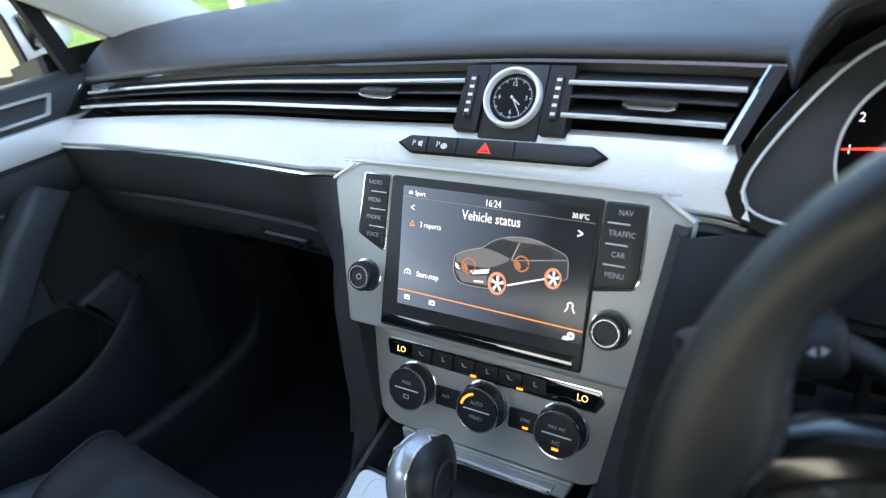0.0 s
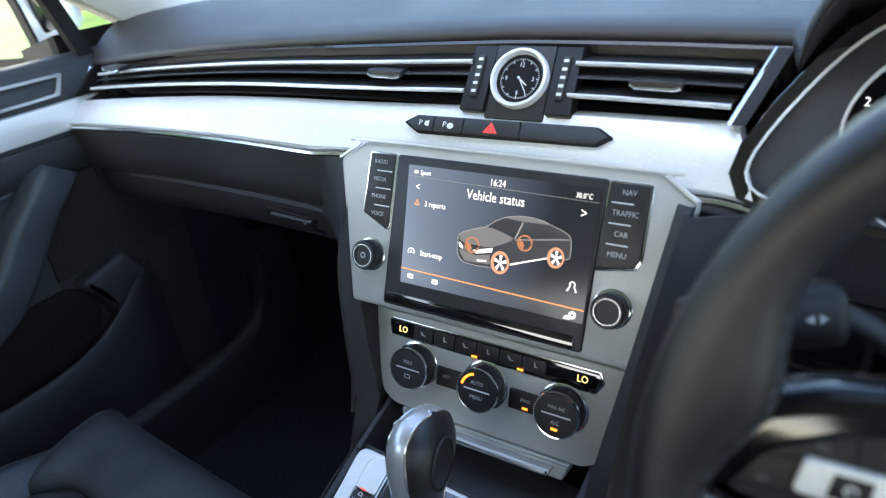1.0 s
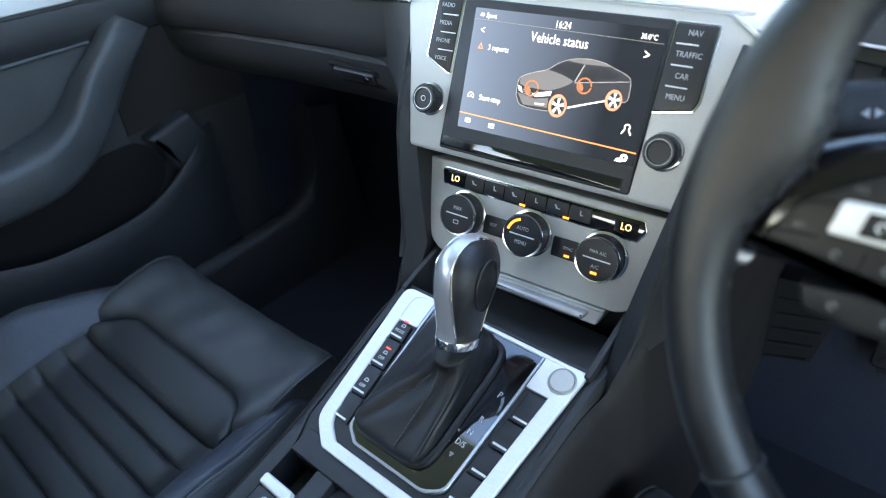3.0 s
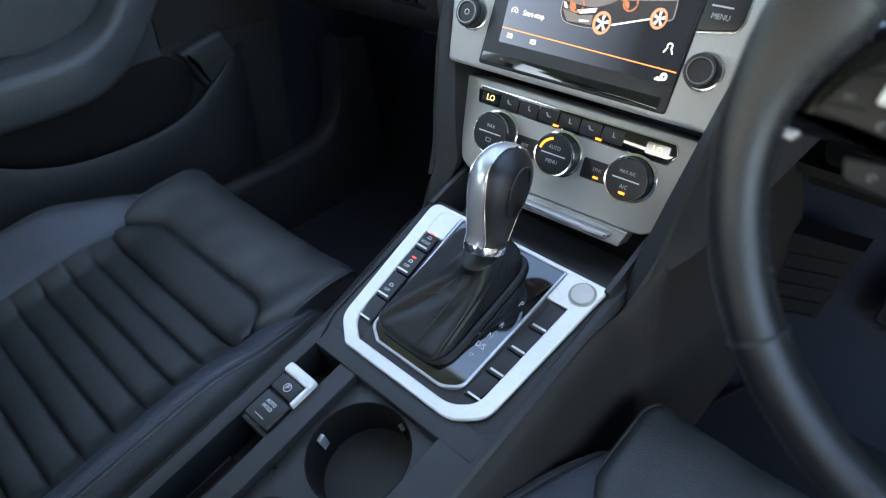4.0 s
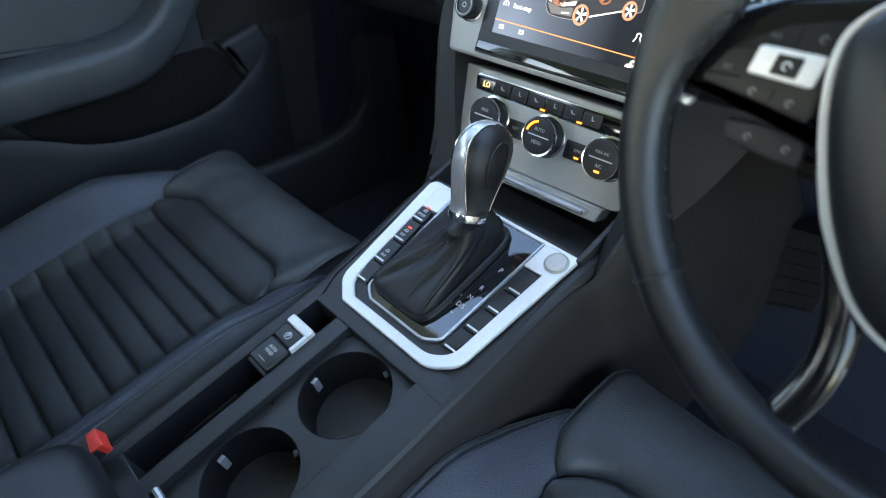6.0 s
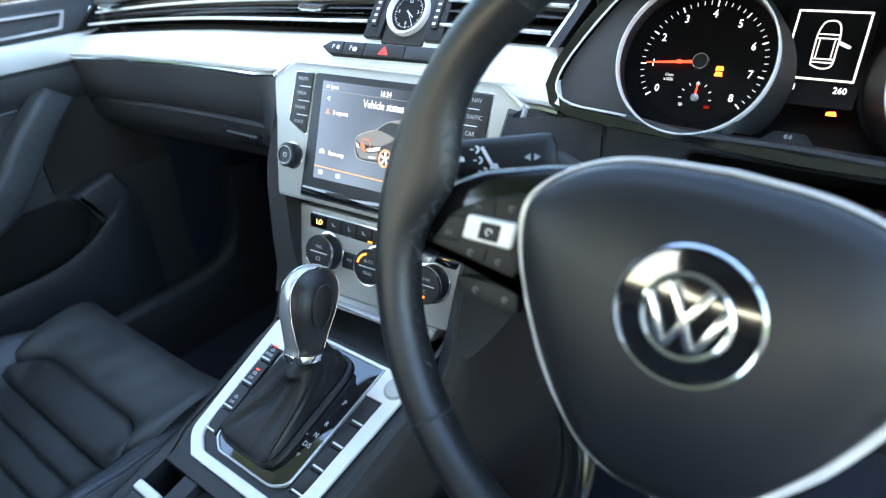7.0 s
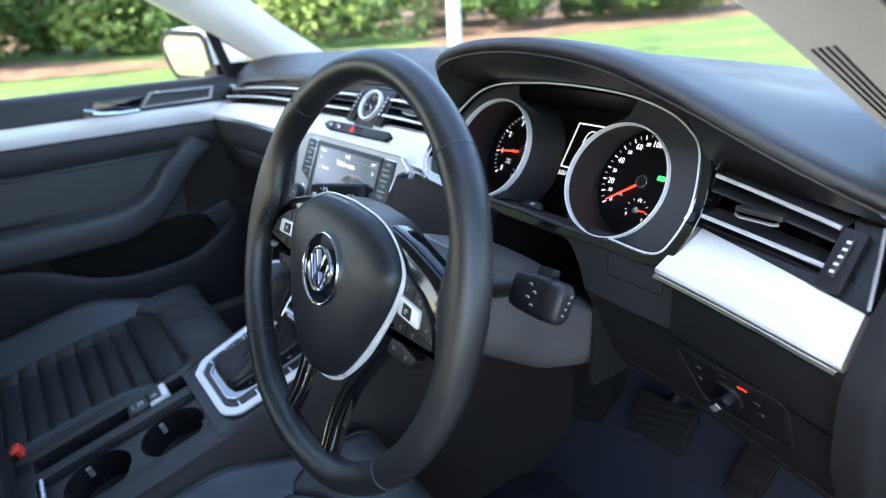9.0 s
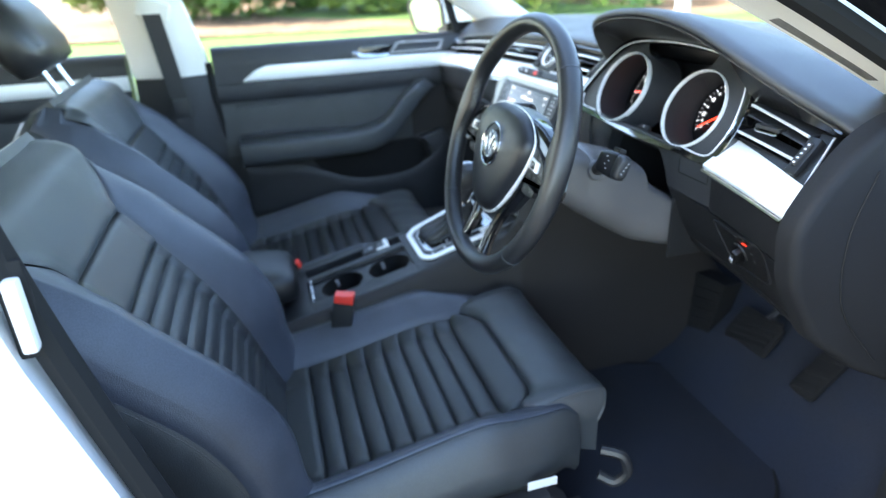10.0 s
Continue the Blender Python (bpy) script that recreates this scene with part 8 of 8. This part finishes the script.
door(0.005, 0.775, "front_door", "closed black front passenger door with silver strip and leather armrest", True)
door(-1.05, -0.215, "rear_door", "closed black rear passenger door with silver strip", False)
setting("door_gap_seal", tube([(-0.722, 0.062, 0.31), (-0.715, 0.04, 0.50), (-0.705, 0.008, 0.70), (-0.700, -0.004, 0.80), (-0.70, -0.006, 0.90)], 0.010, 8), RUBBER, "black rubber seal along the rear edge of the door", "door seal")
bm = loft([[(-0.70, y + 0.10, 0.262), (-0.632, y + 0.10, 0.262), (-0.634, y + 0.3 * dz, 0.384 + dz), (-0.640, y, 0.395 + dz), (-0.650, y, 0.400 + dz), (-0.664, y, 0.400 + dz), (-0.672, y, 0.392 + dz), (-0.70, y, 0.37 + dz)] for y, dz in ((-0.20, 0.0), (0.30, 0.0), (0.70, 0.002), (0.78, 0.010), (0.820, 0.030), (0.845, 0.065), (0.855, 0.110), (0.858, 0.200))])
setting("sill_passenger", bm, PLASTIC, "black plastic sill strip below the passenger door", "door sill", angle=50)
for k in range(3):
    setting("scuff_rib", box(0.003, 0.16, 0.003, 0.001), RUBBER, "raised rib on the passenger door sill", "door sill", m=at(-0.656 - 0.006 * k, 0.60, 0.4015))
bm = loft([[(-0.70, y, 0.27), (-0.70, y, z1), (-0.745, y, z1), (-0.745, y, 0.27)] for y, z1 in ((0.77, 0.93), (0.95, 0.93), (1.35, 0.93))])
setting("kick_panel_passenger", bm, CARPET, "dark plastic panel beside the passenger footwell", "kick panel")

# seat belt on the passenger pillar
belt = thing("seat_belt", "dark seat belt hanging from a pale pillar guide", "seat belt")
part("guide", box(0.022, 0.085, 0.05, 0.010, 3), BEIGE, belt, m=at(-0.655, -0.115, 1.045) @ Matrix.Rotation(radians(-18), 4, "X"))
bl = smooth_curve([(-0.640, -0.118, 1.035), (-0.645, -0.105, 0.93), (-0.655, -0.095, 0.82), (-0.655, -0.09, 0.72)], 5)
part("webbing", loft([[(x, y - 0.022, z), (x, y + 0.022, z), (x - 0.003, y + 0.022, z), (x - 0.003, y - 0.022, z)] for x, y, z in bl]), BELT, belt)
part("tongue", box(0.006, 0.045, 0.05, 0.004), SATIN, belt, m=at(-0.652, -0.092, 0.79))

# wing mirror outside the passenger window
wing = thing("wing_mirror", "white door mirror with reflecting glass outside the passenger window", "wing mirror")
MW = at(-0.928, 0.684, 0.972) @ Matrix.Rotation(radians(26), 4, "Z") @ plane_at((0, 0, 0), -4)
shape = rounded([(-0.090, 0.030), (-0.060, 0.062), (0.080, 0.056), (0.088, -0.040), (0.060, -0.060), (-0.062, -0.058)], 0.03, 6)
part("housing", loft([[(x * s, y * s, z) for x, y in shape] for z, s in ((0.004, 0.97), (0.0, 1.04), (-0.035, 1.07), (-0.090, 1.02), (-0.140, 0.84), (-0.165, 0.55), (-0.175, 0.1))]), WHITEP, wing, m=MW)
part("glass_rim", band(inset(shape, -0.003), inset(shape, 0.010), 0.0, 0.006, 0.001), RUBBER, wing, m=MW)
part("mirror_glass", prism(inset(shape, 0.004), 0.0, 0.0045), MIRROR, wing, "mirror glass", m=MW, smooth=False)
part("foot", loft([[(-0.86, 0.70, 0.905), (-0.86, 0.76, 0.905), (-0.86, 0.76, 0.935), (-0.86, 0.70, 0.935)], [(-0.74, 0.70, 0.92), (-0.74, 0.80, 0.92), (-0.74, 0.80, 0.96), (-0.74, 0.70, 0.96)]]), RUBBER, wing)
part("lamp_inset", prism(rounded([(-0.050, -0.022), (-0.018, -0.022), (-0.014, 0.034), (-0.036, 0.034)], 0.005), 0.0, 0.004, 0.001), GLOSS, wing, "dark inset on the housing", m=MW @ Matrix(((0, 0, 1, 0.0885), (0, 1, 0, 0), (1, 0, 0, 0), (0, 0, 0, 1))))
setting("window_divider", loft([[(-0.708, y, z), (-0.708, y + 0.022, z), (-0.724, y + 0.022, z), (-0.724, y, z)] for y, z in ((0.712, 0.925), (0.695, 0.985), (0.674, 1.055))]), RUBBER, "dark bar between passenger window and quarter pane", "window bar")

# ---- driver footwell ----
def pedal(name, label, m, w, h, bars):
    root = thing(name, label, "pedal", "pedals")
    part("pad", prism(rounded([(-w, -h), (w, -h), (w, h), (-w, h)], 0.008), -0.008, 0.0, 0.003), RUBBER, root, m=m)
    for k in range(bars):
        v = -h + (k + 0.5) * 2 * h / bars
        part("grip_bar", box(w * 1.7, h * 0.9 / bars, 0.005, 0.001), RUBBER, root, m=m @ at(0, v, 0.001) @ Matrix.Rotation(radians(14), 4, "Z"))
    part("arm", tube([tuple(m @ Vector((0, h * 0.5, -0.01))), tuple(m @ Vector((0, h + 0.10, -0.05))), tuple(m @ Vector((0, h + 0.25, -0.07)))], 0.009, 8), HARD, root)
    return root


pedal("brake_pedal", "wide ribbed rubber brake pedal", plane_at((0.335, 1.005, 0.425), 40), 0.055, 0.035, 5)
pedal("accelerator_pedal", "slim upright rubber accelerator pedal", plane_at((0.488, 1.02, 0.420), 48), 0.026, 0.052, 3)
mat_root = thing("floor_mat", "dark navy carpet mat on the driver floor", "floor mat")
mp = rounded([(0.16, 0.30), (0.60, 0.30), (0.61, 0.86), (0.50, 0.93), (0.20, 0.93), (0.15, 0.80)], 0.05, 5)
part("carpet", prism(mp, 0.264, 0.274, 0.003), MAT_C, mat_root)
part("binding", tube([(x, y, 0.272) for x, y in mp], 0.004, 6, loop=True), RUBBER, mat_root)
for sx in (-1, 1):
    rows = []
    for y, zt, x in smooth_curve([(0.02, 0.473, 0.1075), (0.20, 0.5138, 0.1075), (0.38, 0.5586, 0.1075), (0.46, 0.586, 0.1105), (0.520, 0.6065, 0.1150), (0.552, 0.6120, 0.1195), (0.575, 0.640, 0.1280), (0.60, 0.660, 0.1312), (0.72, 0.690, 0.1340), (0.84, 0.680, 0.136), (0.98, 0.56, 0.139), (1.08, 0.45, 0.140)], 4):
        flare_out = 0.162 - x
        rows.append([(sx * x, y, zt)] + [(sx * (x + flare_out * f), y, zt + (0.266 - zt) * g) for f, g in ((0.10, 0.010), (0.17, 0.03), (0.24, 0.07), (0.34, 0.16), (0.48, 0.32), (0.62, 0.5), (0.80, 0.72), (1.0, 1.0))])
    part("tunnel_side", sheet(rows, 0.003), TUNNEL, console, "hard brown-black tunnel side panel", angle=60)
# dead pedal plate at the tunnel side of the driver footwell
foot = thing("foot_rest", "ribbed dark plastic foot rest beside the tunnel", "foot rest")
part("plate", loft([[(0.164, 0.980, 0.27), (0.205, 0.990, 0.27), (0.236, 1.010, 0.475), (0.150, 1.000, 0.470)], [(0.164, 1.02, 0.27), (0.205, 1.03, 0.27), (0.236, 1.05, 0.475), (0.150, 1.04, 0.470)]]), RUBBER, foot)
for k in range(7):
    z = 0.295 + 0.024 * k
    f = (z - 0.27) / 0.2
    part("rib", tube([(0.166 - 0.012 * f, 0.980 + 0.021 * f, z), (0.202 + 0.028 * f, 0.988 + 0.021 * f, z + 0.012)], 0.0022, 6), RUBBER, foot)

# light switch panel on the knee panel
light = thing("light_switch", "rotary light switch with satin grip in a dark panel", "light switch")
LF = plane_at((0.607, 0.6925, 0.767), -24.5, -7)
part("panel", prism(rounded([(-0.046, 0.026), (0.058, 0.026), (0.056, -0.020), (0.046, -0.027), (-0.026, -0.031)], 0.007), -0.01, 0.0015, 0.0008), SWITCH, light, m=LF)
part("panel_rim", tube([tuple(LF @ Vector((x, y, 0.001))) for x, y in rounded([(-0.050, 0.030), (0.062, 0.030), (0.060, -0.022), (0.048, -0.031), (-0.028, -0.035)], 0.009)], 0.0016, 6, loop=True), SHADE_PLASTIC, light)
part("dial", lathe([(0.0150, 0.0), (0.0146, 0.002), (0.0135, 0.0030), (0, 0.0034)], 32), SWITCH, light, m=LF @ at(0.003, -0.002, 0.001))
part("grip", box(0.0095, 0.032, 0.012, 0.0035, 3), SWITCH, light, "dark grip bar", m=LF @ at(0.003, -0.004, 0.009) @ Matrix.Rotation(radians(-38), 4, "Z"))
lettering("auto_lamp", "AUTO", 0.0040, G_RED, light, LF @ at(0.021, 0.0195, 0.0018))
part("grip_edge", box(0.0062, 0.015, 0.0012, 0.0005), CHROME_D, light, "bright inlay of the grip", m=LF @ at(0.003, -0.004, 0.0152) @ Matrix.Rotation(radians(-38), 4, "Z") @ at(0, -0.007, 0))
for u, v in ((-0.024, 0.014), (-0.026, -0.001), (0.034, 0.010), (0.036, -0.002), (0.004, 0.0225)):
    part("symbol", flat(arc_strip(0.0009, 0.0017, -90, 90)), DIMPRINT, light, m=LF @ at(u, v, 0.0018), smooth=False)
    part("symbol", flat([(-0.004, -0.0004), (-0.001, -0.0004), (-0.001, 0.0004), (-0.004, 0.0004)]), DIMPRINT, light, m=LF @ at(u, v, 0.0018), smooth=False)
# glove box latch
latch = thing("glove_box_latch", "recessed dark latch of the glove box", "latch")
GLF = plane_at((-0.268, 0.6690, 0.779), -22, 2)
part("recess", prism(rounded([(-0.045, 0.012), (0.035, 0.012), (0.040, -0.012), (-0.030, -0.012)], 0.005), -0.004, 0.002, 0.001), RUBBER, latch, m=GLF)
part("paddle", prism(rounded([(-0.035, 0.009), (0.030, 0.009), (0.030, -0.004), (-0.028, -0.006)], 0.003), 0.0, 0.006, 0.002), SATIN, latch, m=GLF)
part("lock", lathe([(0.004, 0), (0.004, 0.007), (0, 0.0075)], 16), CHROME, latch, m=GLF @ at(0.018, 0.003, 0))

# lock striker on the driver centre pillar
striker = thing("door_striker", "small bright metal lock striker on the door pillar", "door striker")
part("loop", box(0.012, 0.010, 0.055, 0.003, 2), SILVER, striker, m=at(0.790, -0.052, 0.915))
part("base", box(0.006, 0.02, 0.075, 0.002, 2), RUBBER, striker, m=at(0.780, -0.055, 0.915))

# driver door, swung open ahead of the opening
od = thing("driver_side_door", "white driver door swung wide open, dark inner panel", "car door")
OD = at(0.80, 1.04, 0) @ Matrix.Rotation(radians(-38), 4, "Z")
part("outer_skin", loft([[(0.0, y, z) for y, z in ((0.03, 0.27), (0.06, 0.55), (0.045, 0.80), (0.02, 0.93), (0.0, 0.93), (0.0, 0.27))], [(1.05, y, z) for y, z in ((0.03, 0.27), (0.06, 0.55), (0.045, 0.80), (0.02, 0.95), (0.0, 0.95), (0.0, 0.27))]]), WHITEP, od, m=OD)
part("inner_panel", loft([[(x, y, z) for y, z in ((-0.002, 0.30), (-0.05, 0.32), (-0.055, 0.50), (-0.04, 0.60), (-0.075, 0.66), (-0.06, 0.70), (-0.03, 0.74), (-0.035, 0.90), (-0.002, 0.94))] for x in (0.03, 1.02)]), PLASTIC, od, "dark inner door panel", m=OD)
part("window_frame", tube([(0.05, 0.0, 0.94), (0.45, -0.05, 1.18), (0.80, -0.10, 1.34), (1.03, -0.10, 1.36), (1.05, 0.0, 0.95)], 0.018, 8), GLOSS, od, m=OD)
